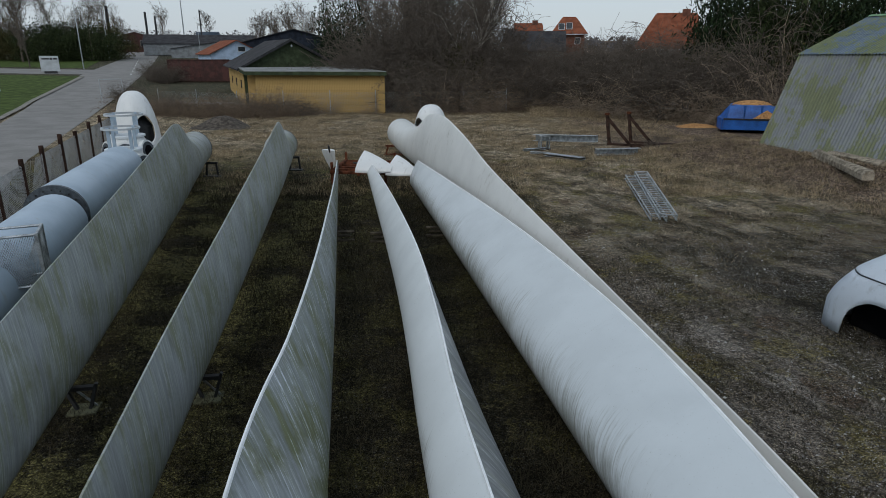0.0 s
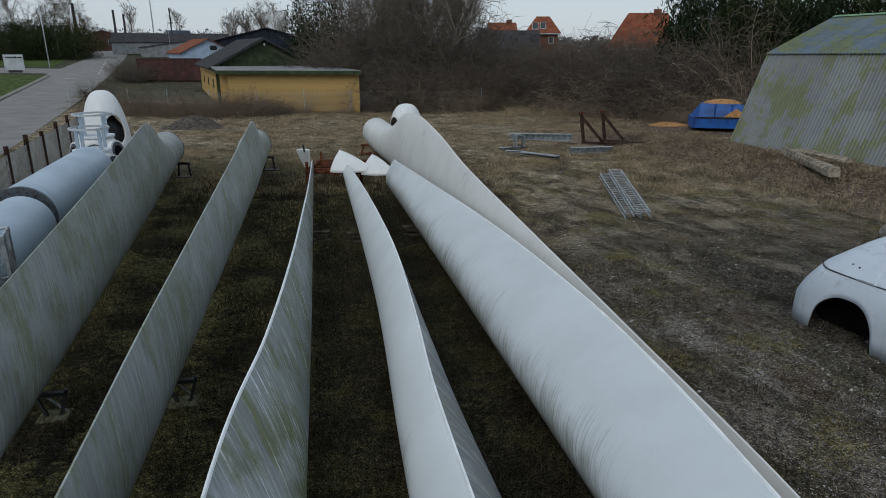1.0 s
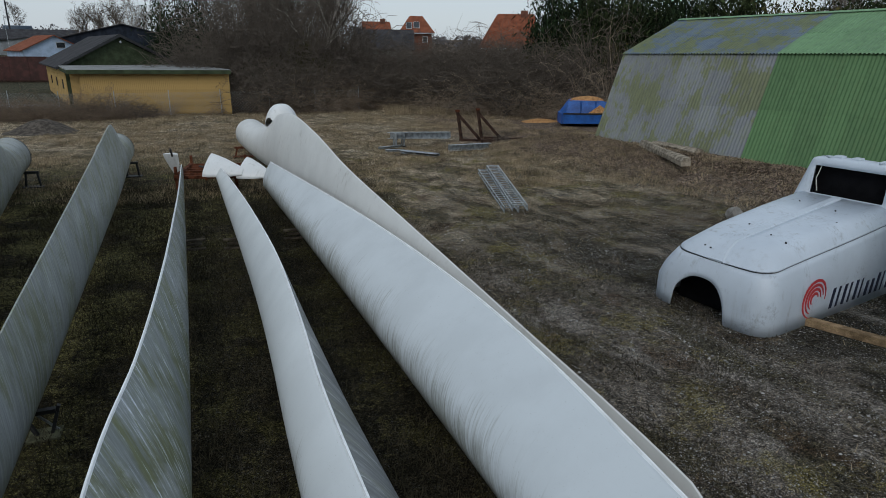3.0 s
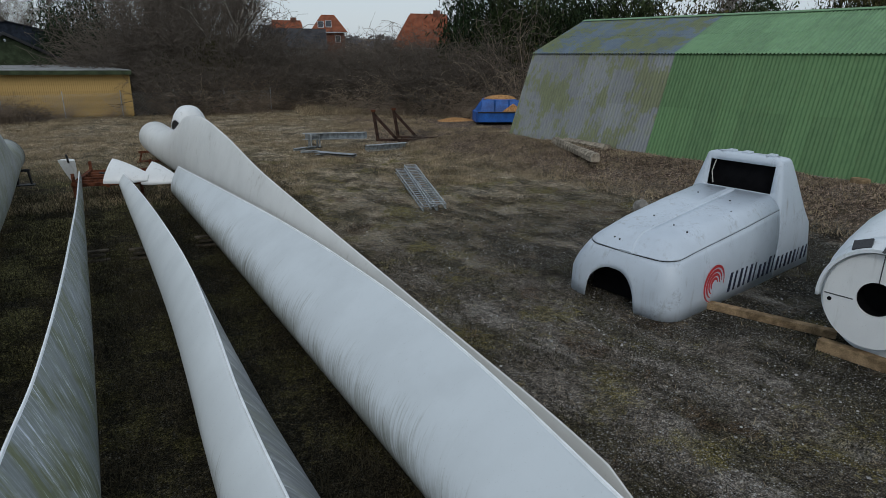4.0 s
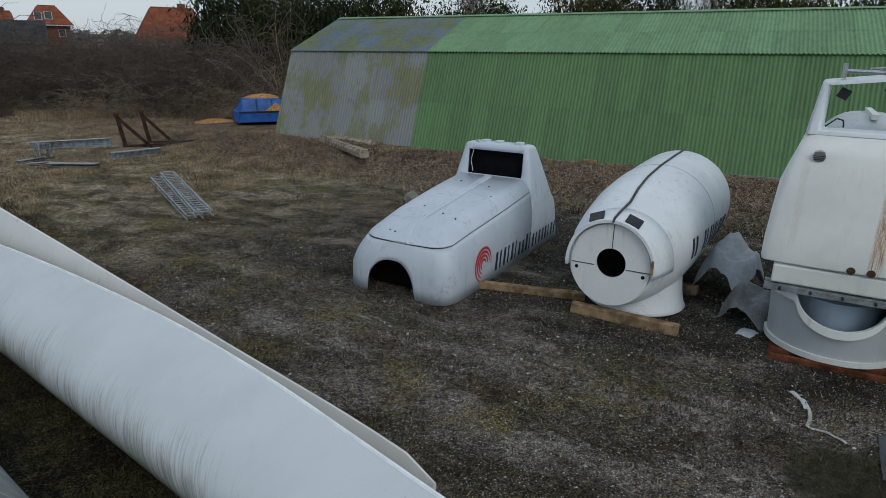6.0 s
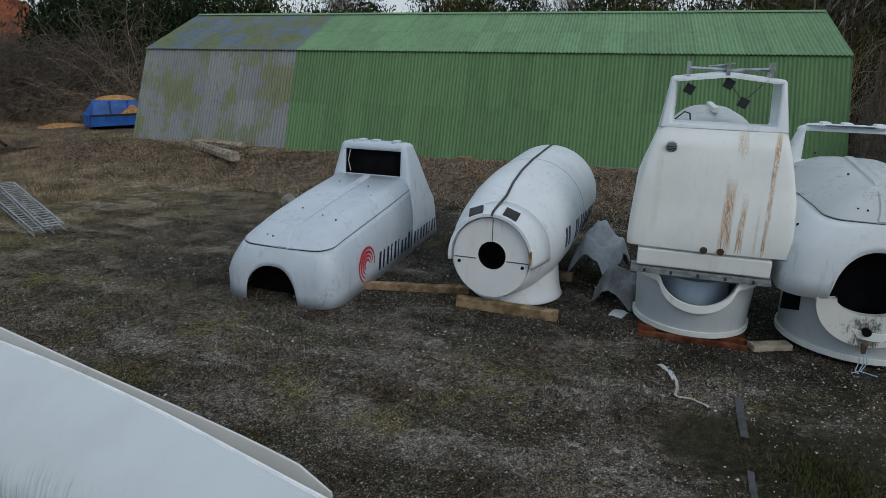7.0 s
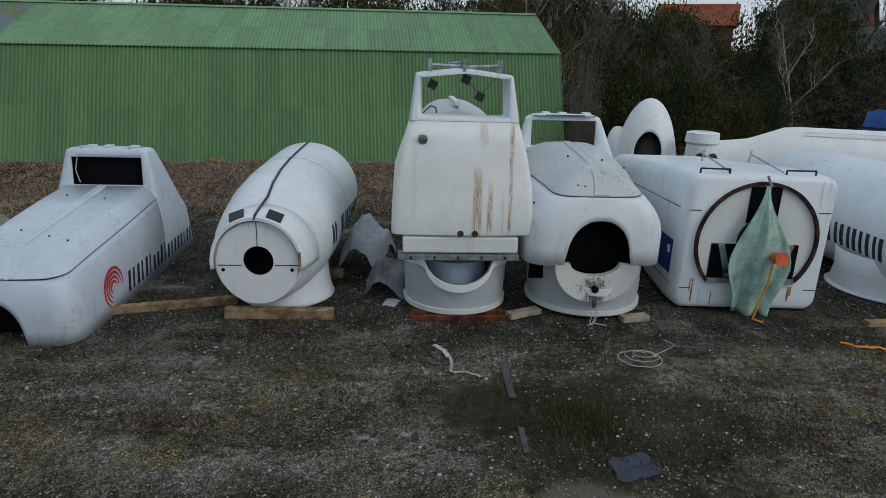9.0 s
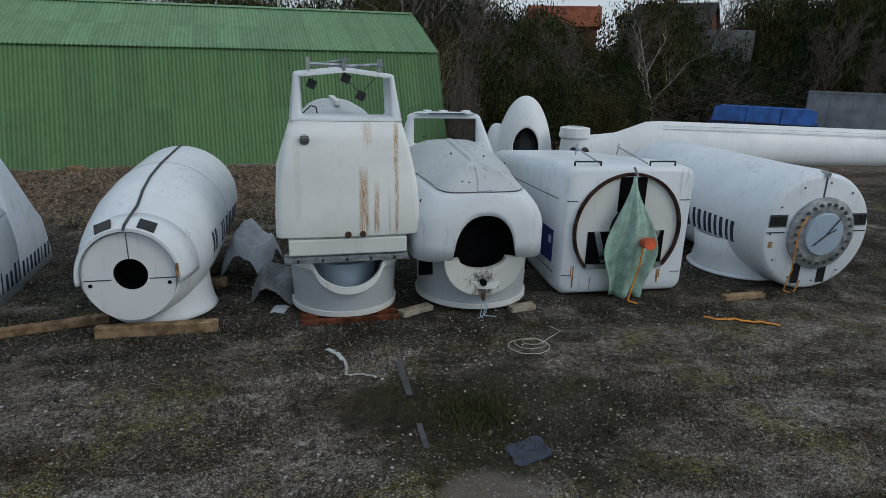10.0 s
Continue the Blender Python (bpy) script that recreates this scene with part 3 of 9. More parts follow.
def build_hall():
    tilt = Matrix.Rotation(-0.0105, 4, "Y")
    rot = Matrix((HA, -HB, (0, 0, 1))).transposed().to_4x4()  # x along, y into the hall, z up
    m = Matrix.Translation(HALL_O + Vector((0, 0, 0.0))) @ rot @ tilt
    hall = thing("farm_hall", m, "long green corrugated hall with inward-leaning walls and mossy end bays", "building")
    L, base, eave, ridge = 33.95, 0.5, 5.34, 7.28
    ye, yr = 2.05, 6.9

    def lay(p0, p1, n_rows, old, fresh, name, seam=8.75, lap=0.12):
        run = Vector((0, p1[0] - p0[0], p1[1] - p0[1]))
        ln = run.length
        up = run / ln
        out = Vector((1, 0, 0)).cross(up)
        n, w = 34, L / 34
        meshes = {}
        for mat in (old, fresh):
            me = wave_sheet(w + 0.02, ln / n_rows + lap, 6, 0.027)
            me.materials.append(mat)
            meshes[mat] = me
        for r in range(n_rows):
            for i in range(n):
                ob = new(name, meshes[old if (i + 0.5) * w < seam else fresh])
                ob.parent = hall
                o = Vector((i * w, p0[0], p0[1])) + up * (r * ln / n_rows - (lap if r else 0)) + out * (0.03 + 0.006 * r)
                ob.matrix_local = Matrix.Translation(o) @ Matrix((Vector((1, 0, 0)), up, out)).transposed().to_4x4() @ Matrix.Rotation(random.uniform(-0.002, 0.002), 4, "Y")

    lay((0, base), (ye, eave), 2, OLD_SHEET, GREEN_SHEET, "wall_sheet")
    lay((ye - 0.16, eave - 0.05), (yr, ridge), 2, OLD_ROOF, GREEN_ROOF, "roof_sheet")
    # core behind the sheets, with both gables
    bm = bmesh.new()
    ring = [(0.05, 0.0), (0.05, base), (ye + 0.05, eave - 0.08), (yr, ridge - 0.06), (2 * yr - ye, eave - 0.08), (2 * yr, 0.0)]
    loft(bm, [[(x, y, z) for y, z in ring] for x in (0.04, L - 0.04)], True, True, True)
    part("core", bm, OLD_SHEET, hall, "mossy end wall of the hall")
    bm = box(bmesh.new(), -0.05, 9.3, -0.06, 0.12, -0.2, base + 0.1)
    part("plinth", bm, simple("green_plinth", (0.06, 0.16, 0.07), 0.8), hall, "green painted plinth")
    bm = box(bmesh.new(), 9.3, L, -0.05, 0.12, -0.2, base + 0.06)
    part("plinth", bm, KERB, hall, "bare concrete plinth")
    bm = bmesh.new()
    for s in (-1, 1):
        bm.faces.new([bm.verts.new(p) for p in ((0, yr, ridge + 0.10), (L, yr, ridge + 0.10), (L, yr + s * 0.25, ridge - 0.0), (0, yr + s * 0.25, ridge - 0.0))])
    part("ridge_cap", bm, GREEN_ROOF, hall, "folded green ridge cap")
    # dark strip that paints the shade in the gap under the eave
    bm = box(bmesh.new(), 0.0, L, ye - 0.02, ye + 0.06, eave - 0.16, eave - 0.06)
    part("eave_shade", bm, DARK, hall, "dark strip for the shaded gap under the eave")


build_hall()


# ---- turbine blades ----
def blade_ring(xl, zl, xt, zt, th, circ, y, bulge=0.0, n=36):
    """A section across the blade: from its rounded lower edge (xl, zl) to its sharp upper edge (xt, zt)."""
    c = Vector((xt - xl, zt - zl))
    nrm = Vector((-c.y, c.x)).normalized()
    out = []
    for k in range(n):
        a = 2 * math.pi * k / n
        s = (1 - math.cos(a)) / 2
        side = 1 if a < math.pi else -1
        foil = 5 * (0.2969 * math.sqrt(s) - 0.126 * s - 0.3516 * s * s + 0.2843 * s**3 - 0.1015 * s**4)
        h = th * (circ * math.sqrt(max(0, s * (1 - s))) + (1 - circ) * foil * 1.0) + 0.012 * (1 - circ) * (s > 0.02)
        p = Vector((xl, zl)) + c * s + nrm * (side * h + bulge * math.sin(math.pi * s))
        out.append((p.x, y, p.y))
    return out


def blade(stations, material, label, edge=None, root=None, other=None, group="blades lying side by side", shift=(0, 0), n=70, tips=True):
    """stations: y, xl, zl, xt, zt, thickness, roundness."""
    y0 = stations[0][0]
    base = Vector((stations[0][1], y0, 0))
    rows = spline(stations, n)
    ob = thing("turbine_blade", Matrix.Translation(base), label, "turbine blade", group)
    bm = bmesh.new()
    rings = [[Vector(p) - base for p in blade_ring(r[1], r[2], r[3], r[4], max(0.02, r[5]), min(1, max(0, r[6])), r[0], r[7])] for r in rows]
    if other:
        half = len(rings[0]) // 2
        loft(bm, [r[: half + 1] for r in rings], False)
        part("shell", bm, material, ob, smooth=True)
        bm = bmesh.new()
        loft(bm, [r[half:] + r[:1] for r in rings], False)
        part("pressure_side", bm, other, ob, "scratched grey far side, darkened for shade", smooth=True)
        bm = bmesh.new()
        for r in (rings[0], rings[-1]):
            bm.faces.new([bm.verts.new(p) for p in r])
        part("end_cap", bm, material, ob)
    else:
        loft(bm, rings, True, root is None, True)
        part("shell", bm, material, ob, smooth=True)
    # thin bright tube that paints the light along the trailing edge
    if edge:
        bm = bmesh.new()
        ring = []
        for r in rows:
            if r[6] > 0.3:
                continue
            c = Vector((r[3] - base.x, r[0] - base.y, r[4] - base.z + 0.0))
            ring.append([c + Vector((0.022 * math.cos(a), 0, 0.03 * math.sin(a) + 0.005)) for a in (0, 1.05, 2.1, 3.14, 4.19, 5.24)])
        loft(bm, ring, True, True, True)
        part("trailing_edge", bm, edge, ob, "trailing edge, coloured bright as a lit rim", smooth=True)
    if root:
        r = rows[0]
        cx, cz, rad = (r[1] + r[3]) / 2 - base.x, (r[2] + r[4]) / 2, abs(r[4] - r[2]) / 2
        bm = bmesh.new()
        d = 1 if rows[0][0] > rows[1][0] else -1
        lathe(bm, [(rad * 1.0, -0.02 * d), (rad * 1.0, 0.1 * d), (rad * 0.86, 0.1 * d), (rad * 0.86, -0.6 * d)], 36, "y", (cx, 0, cz))
        part("root_ring", bm, root, ob, "grey steel root ring", smooth=True)
    return ob


def along(line, y):
    x0, y0, x1, y1 = line
    return x0 + (x1 - x0) * (y - y0) / (y1 - y0)


def standing(line, rows, side=0.0):
    """Rows: y, lower height, lean of the upper edge to the right, upper height, thickness, roundness, bulge."""
    return [(y, along(line, y) - side * th, zl, along(line, y) + lean - side * th * c, zt, th, c, b) for y, zl, lean, zt, th, c, b in rows]


B1 = (-10.04, 26.27, -5.3, 7.0)
B2 = (-6.84, 28.93, -3.37, 6.22)
B3 = (-4.6, 27.3, -1.29, 6.32)
B4 = (-2.92, 25.0, 0.34, 6.07)
B5 = (-1.02, 23.28, 2.04, 6.18)
B6 = (-1.95, 33.5, 4.12, 4.6)
blade(standing(B1, [(28.8, 0.42, 0, 1.92, 1.5, 1, 0), (26.6, 0.42, 0, 1.92, 1.5, 1, 0), (24.6, 0.4, -0.1, 2.25, 1.25, 0.7, 0), (22.9, 0.4, -0.25, 2.92, 0.9, 0.3, 0),
                    (21.6, 0.4, -0.3, 3.06, 0.75, 0.1, 0), (17.5, 0.4, -0.3, 2.78, 0.55, 0, 0), (13.0, 0.4, -0.3, 2.48, 0.45, 0, 0), (9.4, 0.42, -0.3, 2.28, 0.36, 0, 0), (6.5, 0.45, -0.3, 2.1, 0.3, 0, 0), (1.5, 0.5, -0.2, 1.6, 0.2, 0, 0)], 0.5),
      MOSS, "grey-green algae-covered turbine blade standing on its edge on black stands", root=FLANGE)
blade(standing(B2, [(30.4, 0.42, 0, 1.82, 1.4, 1, 0), (28.6, 0.42, 0, 1.82, 1.4, 1, 0), (27.0, 0.4, -0.1, 2.15, 1.1, 0.7, 0), (25.6, 0.4, -0.18, 2.72, 0.8, 0.3, 0),
                    (24.4, 0.4, -0.2, 2.82, 0.65, 0.1, 0), (19.0, 0.4, -0.2, 2.5, 0.5, 0, 0), (12.6, 0.4, -0.2, 2.1, 0.38, 0, 0), (8.0, 0.42, -0.2, 1.82, 0.3, 0, 0), (5.4, 0.45, -0.2, 1.6, 0.25, 0, 0), (1.5, 0.5, -0.2, 1.3, 0.2, 0, 0)], 0.5),
      MOSS, "narrow grey-green turbine blade standing on its edge, streaked with algae", root=FLANGE)
blade(standing(B3, [(27.3, 0.45, -0.03, 0.85, 0.10, 0, 0), (22.0, 0.35, -0.12, 1.0, 0.14, 0, 0), (17.0, 0.3, -0.22, 1.3, 0.2, 0, 0), (10.4, 0.3, -0.42, 1.66, 0.28, 0, 0), (8.0, 0.3, -0.62, 1.62, 0.3, 0, 0),
                    (6.2, 0.3, -0.80, 1.72, 0.32, 0, 0), (4.6, 0.3, -0.86, 1.85, 0.34, 0, 0), (1.0, 0.3, -0.8, 2.0, 0.4, 0, 0)], 0.5),
      MOSS_2, "thin turbine blade on its edge, green with pale scratches", edge=LIT_EDGE)
blade(standing(B4, [(25.6, 0.55, 0.1, 1.0, 0.25, 0, 0), (21.8, 0.5, 0.22, 1.15, 0.38, 0, 0), (16.0, 0.45, 0.28, 1.4, 0.5, 0.05, 0), (12.0, 0.42, 0.24, 1.52, 0.62, 0.1, 0), (9.3, 0.40, 0.14, 1.42, 0.78, 0.1, 0),
                    (7.4, 0.35, 0.05, 1.25, 0.92, 0.1, 0), (5.4, 0.32, 0.02, 1.20, 1.05, 0.1, 0), (1.0, 0.3, 0.0, 1.2, 1.2, 0.1, 0)]),
      WHITE_SLIM, "slender white turbine blade with a turned tip brake", edge=LIT_EDGE, other=SHADE_SIDE)
blade(standing(B5, [(23.9, 0.42, 0.20, 1.42, 0.34, 0.05, 0), (20.0, 0.42, 0.58, 1.48, 0.45, 0.05, 0), (14.0, 0.42, 1.10, 1.56, 0.58, 0.05, 0), (11.2, 0.42, 1.22, 1.59, 0.64, 0.05, 0), (8.8, 0.42, 1.27, 1.58, 0.69, 0.05, 0),
                    (7.2, 0.42, 1.22, 1.56, 0.73, 0.05, 0), (6.0, 0.42, 1.13, 1.55, 0.78, 0.05, 0), (4.8, 0.40, 1.0, 1.54, 0.84, 0.05, 0), (3.5, 0.38, 0.86, 1.53, 0.9, 0.08, 0), (1.0, 0.36, 0.72, 1.5, 1.0, 0.1, 0)]),
      WHITE_BLADE, "large white turbine blade with grime along its lower side", edge=LIT_EDGE, other=SHADE_SIDE)
blade(standing(B6, [(35.0, 0.3, 0, 1.88, 1.58, 1, 0), (32.0, 0.3, 0, 1.88, 1.58, 1, 0), (29.5, 0.3, 0.05, 2.1, 1.3, 0.7, 0), (27.0, 0.3, 0.1, 2.9, 0.95, 0.3, 0), (25.0, 0.3, 0.15, 3.05, 0.85, 0.1, 0),
                    (22.0, 0.3, 0.2, 2.75, 0.7, 0, 0), (18.3, 0.3, 0.2, 2.16, 0.55, 0, 0), (13.4, 0.3, 0.2, 1.65, 0.45, 0, 0), (10.6, 0.35, 0.2, 1.37, 0.36, 0, 0), (8.4, 0.4, 0.12, 1.22, 0.3, 0, 0), (5.8, 0.45, 0.08, 1.0, 0.2, 0, 0), (5.0, 0.46, 0.04, 0.92, 0.16, 0, 0), (4.74, 0.48, 0.03, 0.88, 0.13, 0, 0), (4.62, 0.53, 0.02, 0.81, 0.09, 0, 0), (4.56, 0.62, 0.02, 0.72, 0.04, 0, 0)]),
      WHITE_DIRTY, "white turbine blade on its edge with a grey streaked root", root=FLANGE)


def tip_brake(x, y, z, yaw, roll, length, chord, label, nod=0):
    """A blade tip turned across its blade."""
    m = pose(x, y, z, nod, roll, yaw)
    ob = thing("tip_brake", m, label, "blade tip", "tip brakes")
    bm = bmesh.new()
    rings = []
    for k in range(9):
        t = k / 8
        c = chord * (1 - 0.72 * t ** 1.4)
        rings.append([Vector((-length / 2 + length * t, px - c * 0.4, pz)) for px, _, pz in blade_ring(0, 0, c, 0.02, 0.16 * c, 0.0, 0, 0.05, 20)])
    loft(bm, rings, True, True, True)
    part("shell", bm, WHITE, ob, smooth=True)
    bm = rod(bmesh.new(), (-length / 2 - 0.25, 0, 0), (-length / 2 + 0.1, 0, 0), 0.04)
    part("shaft", bm, DARK, ob)


tip_brake(-2.75, 25.4, 0.92, -14, 8, 1.45, 1.2, "white turned blade tip on a short shaft", 40)
tip_brake(-1.62, 25.3, 0.80, -20, 10, 1.15, 1.15, "white turned blade tip beside a large blade", 38)
tip_brake(-4.85, 27.2, 0.85, 80, 66, 1.1, 0.6, "grey turned blade tip seen on its edge")


def blade_stand(x, y, w, h, yaw=0, material=DARK, name="blade_stand", label="black steel trestle under a blade"):
    ob = thing(name, pose(x, y, ground_z(x, y), 0, 0, yaw), label, "trestle", "blade stands")
    for s in (-1, 1):
        part("leg", rod(bmesh.new(), (s * w / 2, 0, 0), (s * w / 2 * 0.75, 0, h), 0.045), material, ob)
    part("crossbar", box(bmesh.new(), -w / 2, w / 2, -0.05, 0.05, h - 0.06, h + 0.04), material, ob)
    part("foot", box(bmesh.new(), -w / 2 - 0.1, w / 2 + 0.1, -0.2, 0.2, 0, 0.04), material, ob)


blade_stand(-10.45, 28.0, 0.55, 0.62)
blade_stand(-7.05, 29.6, 0.5, 0.62)
blade_stand(-2.5, 34.2, 1.2, 0.5, material=RUST)


MOSSY_SLAB = simple("mossy_slab", (0.105, 0.108, 0.070), 0.9, 0, 7, 0.35, 0.4)


def steel_foot(x, y, yaw):
    """A small galvanised support with a base plate and two slanted arms."""
    ob = thing("support_jack", pose(x, y, ground_z(x, y), 0, 0, yaw) @ Matrix.Scale(0.78, 4), "galvanised steel foot with a square base plate under a blade", "support", "steel feet")
    part("base_plate", box(bmesh.new(), -0.28, 0.28, -0.22, 0.22, 0, 0.05), MOSSY_SLAB, ob, "mossy concrete slab", bevel=0.008)
    for s in (-1, 1):
        bm = bmesh.new()
        box(bm, -0.03, 0.03, -0.04, 0.04, 0, 0.62, pose(s * 0.12, 0, 0.02, 0, s * 18, 0))
        part("arm", bm, DARK, ob)
    part("cradle", box(bmesh.new(), -0.26, 0.26, -0.06, 0.06, 0.48, 0.56), DARK, ob)
    part("strut", rod(bmesh.new(), (0.22, 0.1, 0.03), (-0.1, 0, 0.5), 0.025), STEEL, ob)


steel_foot(-5.72, 8.7, 10)
steel_foot(-3.85, 9.05, 8)


def timber_block(x, y, yaw=5):
    ob = thing("timber_cradle", pose(x, y, ground_z(x, y), 0, 0, yaw), "stacked timber blocks under a blade", "support", "timber blocks")
    for k, (z, l) in enumerate(((0.0, 0.6), (0.14, 0.4), (0.26, 0.6))):
        part("block", box(bmesh.new(), -l / 2, l / 2, -0.08, 0.08, z, z + 0.05), WOOD_DARK, ob, bevel=0.01)


for x, y in ((-2.95, 18.0), (-1.85, 17.9), (-0.2, 18.5)):
    timber_block(x, y)


# ---- nacelles and covers ----
def at(x, y, deg):
    """Local x to the right, y away from the lane, z up."""
    return pose(x, y, 0, 0, 0, deg - 90)


def cover_profile(w, z0, z1, r, crown, n=8):
    """Open section from one lower edge over the top to the other."""
    pts = [(-w, z0), (-w, z0 + (z1 - r - z0) * 0.5), (-w, z1 - r)]
    for k in range(1, n):
        a = math.pi / 2 * k / n
        pts.append((-w + r * (1 - math.cos(a)), z1 - r + r * math.sin(a)))
    for k in range(0, 9):
        t = k / 8
        x = -w + r + (2 * w - 2 * r) * t
        pts.append((x, z1 + crown * (1 - (2 * t - 1) ** 2)))
    right = [(-x, z) for x, z in pts[: n + 2]][::-1]
    return pts + right


def shell(name, bm, material, parent, label="", thick=0.03, smooth=True):
    ob = part(name, bm, material, parent, label, smooth)
    mod = ob.modifiers.new("thickness", "SOLIDIFY")
    mod.thickness, mod.offset = thick, -1
    return ob


def arch_wall(bm, width, top, half, arch_top, y, r=0.35, rows=7):
    """A front wall in plane y, from the ground to top(x), with an arched opening in the middle."""
    n = 40
    grid = []
    for i in range(n + 1):
        x = -width + 2 * width * i / n
        lo = 0.0
        if abs(x - half[0]) < half[1]:
            u = (x - half[0]) / half[1]
            lo = arch_top * math.sqrt(max(0, 1 - u * u)) ** 0.7
            lo = max(lo, 0.0)
        hi = top(x)
        grid.append([bm.verts.new((x, y(x, lo + (hi - lo) * k / rows), lo + (hi - lo) * k / rows)) for k in range(rows + 1)])
    for a, b in zip(grid, grid[1:]):
        for k in range(rows):
            bm.faces.new((a[k], b[k], b[k + 1], a[k + 1]))
    return bm


def hood_nacelle(m, label, base=0.0, width=1.34, front_top=1.27, cab_y=4.6, seam_end=1.78, crown=0.32, half=(-0.17, 0.60), arch=0.87, hood=None,
                 win=(-0.74, 0.94, 2.12, 2.80), cab_top=2.98, cab_w=0.97, tail=(6.95, 6.6, 1.2, 5.45), shift=0.08, boarded=True, soft=0.36, lean_in=0.13, belly=0.0, paint=None):
    """A long nacelle cover: lower body with an arched front, a hood with a centre ridge, and a raised cab with a window.
    tail: the depth at the ground, at the bend, the bend's height, and the depth at the roof."""
    paint = paint or WHITE_N
    hood = hood or paint
    ob = thing("nacelle_cover", m @ Matrix.Translation((0, 0, base)), label, "nacelle cover", "turbine nacelles")

    def seam(y):
        return front_top + (seam_end - front_top) * min(1, max(0, y / cab_y))

    def flank(z):
        """Half-width of the cab at a height."""
        t = max(0.0, (z - 1.1) / (cab_top - 1.1))
        return width - (width - cab_w) * t ** 1.25

    # lower body, one wall in plan from the cab round the front and back
    R = 0.50
    plan = [(-1, -width, y) for y in (cab_y + 0.12, 3.2, 2.2, 1.4, 0.9)]
    for k in range(9):
        a = math.pi / 2 * k / 8
        plan.append((-1 + 0.001 * k, -width + R * (1 - math.cos(a)), R * (1 - math.sin(a))))
    for k in range(1, 48):
        plan.append((0, -width + R + (2 * width - 2 * R) * k / 48, -0.03 * math.sin(math.pi * k / 48)))
    plan += [(-s, -x, y) for s, x, y in plan[:14]][::-1]
    bm = bmesh.new()
    cols, rim = [], []
    levels = (0.0, 0.25, 0.45, 0.6, 0.72, 0.82, 0.91, 1.0)
    for s, x, y in plan:
        lo = 0.0
        u = (x - half[0]) / half[1]
        if y < 0.2 and abs(u) < 1:
            lo = arch * (1 - abs(u) ** 2.6) ** 0.48
        top = seam(y)
        near = smoothstep(cab_y, 0.4, y)
        col = []
        for f in levels:
            z = lo + (top - lo) * f
            lean = max(0.0, (z / top - 0.42) / 0.58) ** 2
            k = (flank(z) / width) * (1 - near) + near * (1 - lean_in * lean / width)
            swell = belly * (1 - lean ** 0.5) * near if x < 0 else 0.0
            col.append(bm.verts.new((x * k + swell * x / width, y + 0.16 * lean * smoothstep(0.8, 0.0, y), z)))
        cols.append(col)
        rim.append(col[-1].co.copy())
    for a, b in zip(cols, cols[1:]):
        for k in range(len(levels) - 1):
            bm.faces.new((a[k], b[k], b[k + 1], a[k + 1]))
    shell("lower_body", bm, paint, ob)
    # hood, rising from the rim to a flat top
    def top_z(y, d):
        return seam(y) + 0.006 + crown * math.sin(math.pi / 2 * min(1.0, d / max(soft, 0.36 + 0.30 * smoothstep(1.3, 0.3, y)))) ** 0.9

    bm = bmesh.new()
    rings = []
    for f in (0.0, 0.012, 0.04, 0.08, 0.14, 0.2, 0.28, 0.36, 0.45, 0.6, 0.8, 1.0):
        ring = []
        for p in rim:
            q = Vector((0, min(max(p.y, 1.0), cab_y + 0.12), 0))
            pos = Vector((p.x, p.y, 0)).lerp(q, f)
            d = (Vector((p.x, p.y, 0)) - q).length * f
            ring.append((pos.x, pos.y, top_z(pos.y, d)))
        rings.append(ring)
    loft(bm, rings, False)
    shell("hood", bm, hood, ob, "", 0.02)
    bm = bmesh.new()
    tube_path(bm, [(p.x * 1.003, p.y - (0.004 if p.y < 0.4 else 0), p.z + 0.004) for p in rim], 0.006)
    part("seam", bm, RUBBER, ob, "dark seam under the hood")
    # ridge with a wide foot at the front
    front = min(p.y for p in rim)
    bm = bmesh.new()
    rings = []
    for d, w in ((-0.012, 0.155), (0.01, 0.15), (0.06, 0.135), (0.14, 0.11), (0.28, 0.085), (0.5, 0.075), (1.0, 0.07), (2.0, 0.07), (cab_y - front + 0.02, 0.07)):
        y = front + d
        z = top_z(y, max(d, 0.0)) + 0.004
        rings.append([(-w - 0.035, y, z - 0.012), (-w, y - 0.01, z + 0.030), (w, y - 0.01, z + 0.030), (w + 0.035, y, z - 0.012)])
    loft(bm, rings, False, True)
    part("centre_ridge", bm, hood, ob, "raised ridge along the hood", smooth=False)
    for x, y in ((-0.5, 3.9), (0.45, 3.7), (0.85, 3.0), (-0.35, 1.7), (0.35, 1.4), (0.8, 1.2), (-0.3, 0.32), (-0.45, 0.34)):
        d = min(width - 0.2 - abs(x), y - front)
        z = top_z(y, d)
        part("bolt", rod(bmesh.new(), (x, y, z - 0.02), (x, y, z + 0.02), 0.02), DARK, ob)
    # cab: one shell of level sections, left open where the window is
    zs = [0.0, 0.5, 0.9, 1.2, 1.5, seam_end - 0.06, seam_end + 0.05, (seam_end + win[2]) / 2 + 0.05, win[2], win[2] + 0.05, (win[2] + win[3]) / 2, win[3] - 0.05, win[3], cab_top - 0.08, cab_top - 0.03, cab_top, cab_top + 0.03, cab_top + 0.045]
    inset = {len(zs) - 4: 0.012, len(zs) - 3: 0.05, len(zs) - 2: 0.16, len(zs) - 1: 0.4}
    mid_x = (win[0] + win[1]) / 2
    rings = []
    for j, z in enumerate(zs):
        w = flank(min(z, cab_top)) - inset.get(j, 0.0)
        c = shift * smoothstep(1.2, cab_top, z)
        y0 = cab_y + 0.10 + 0.12 * max(0.0, (z - seam_end) / (cab_top - seam_end)) + inset.get(j, 0.0) * 0.6
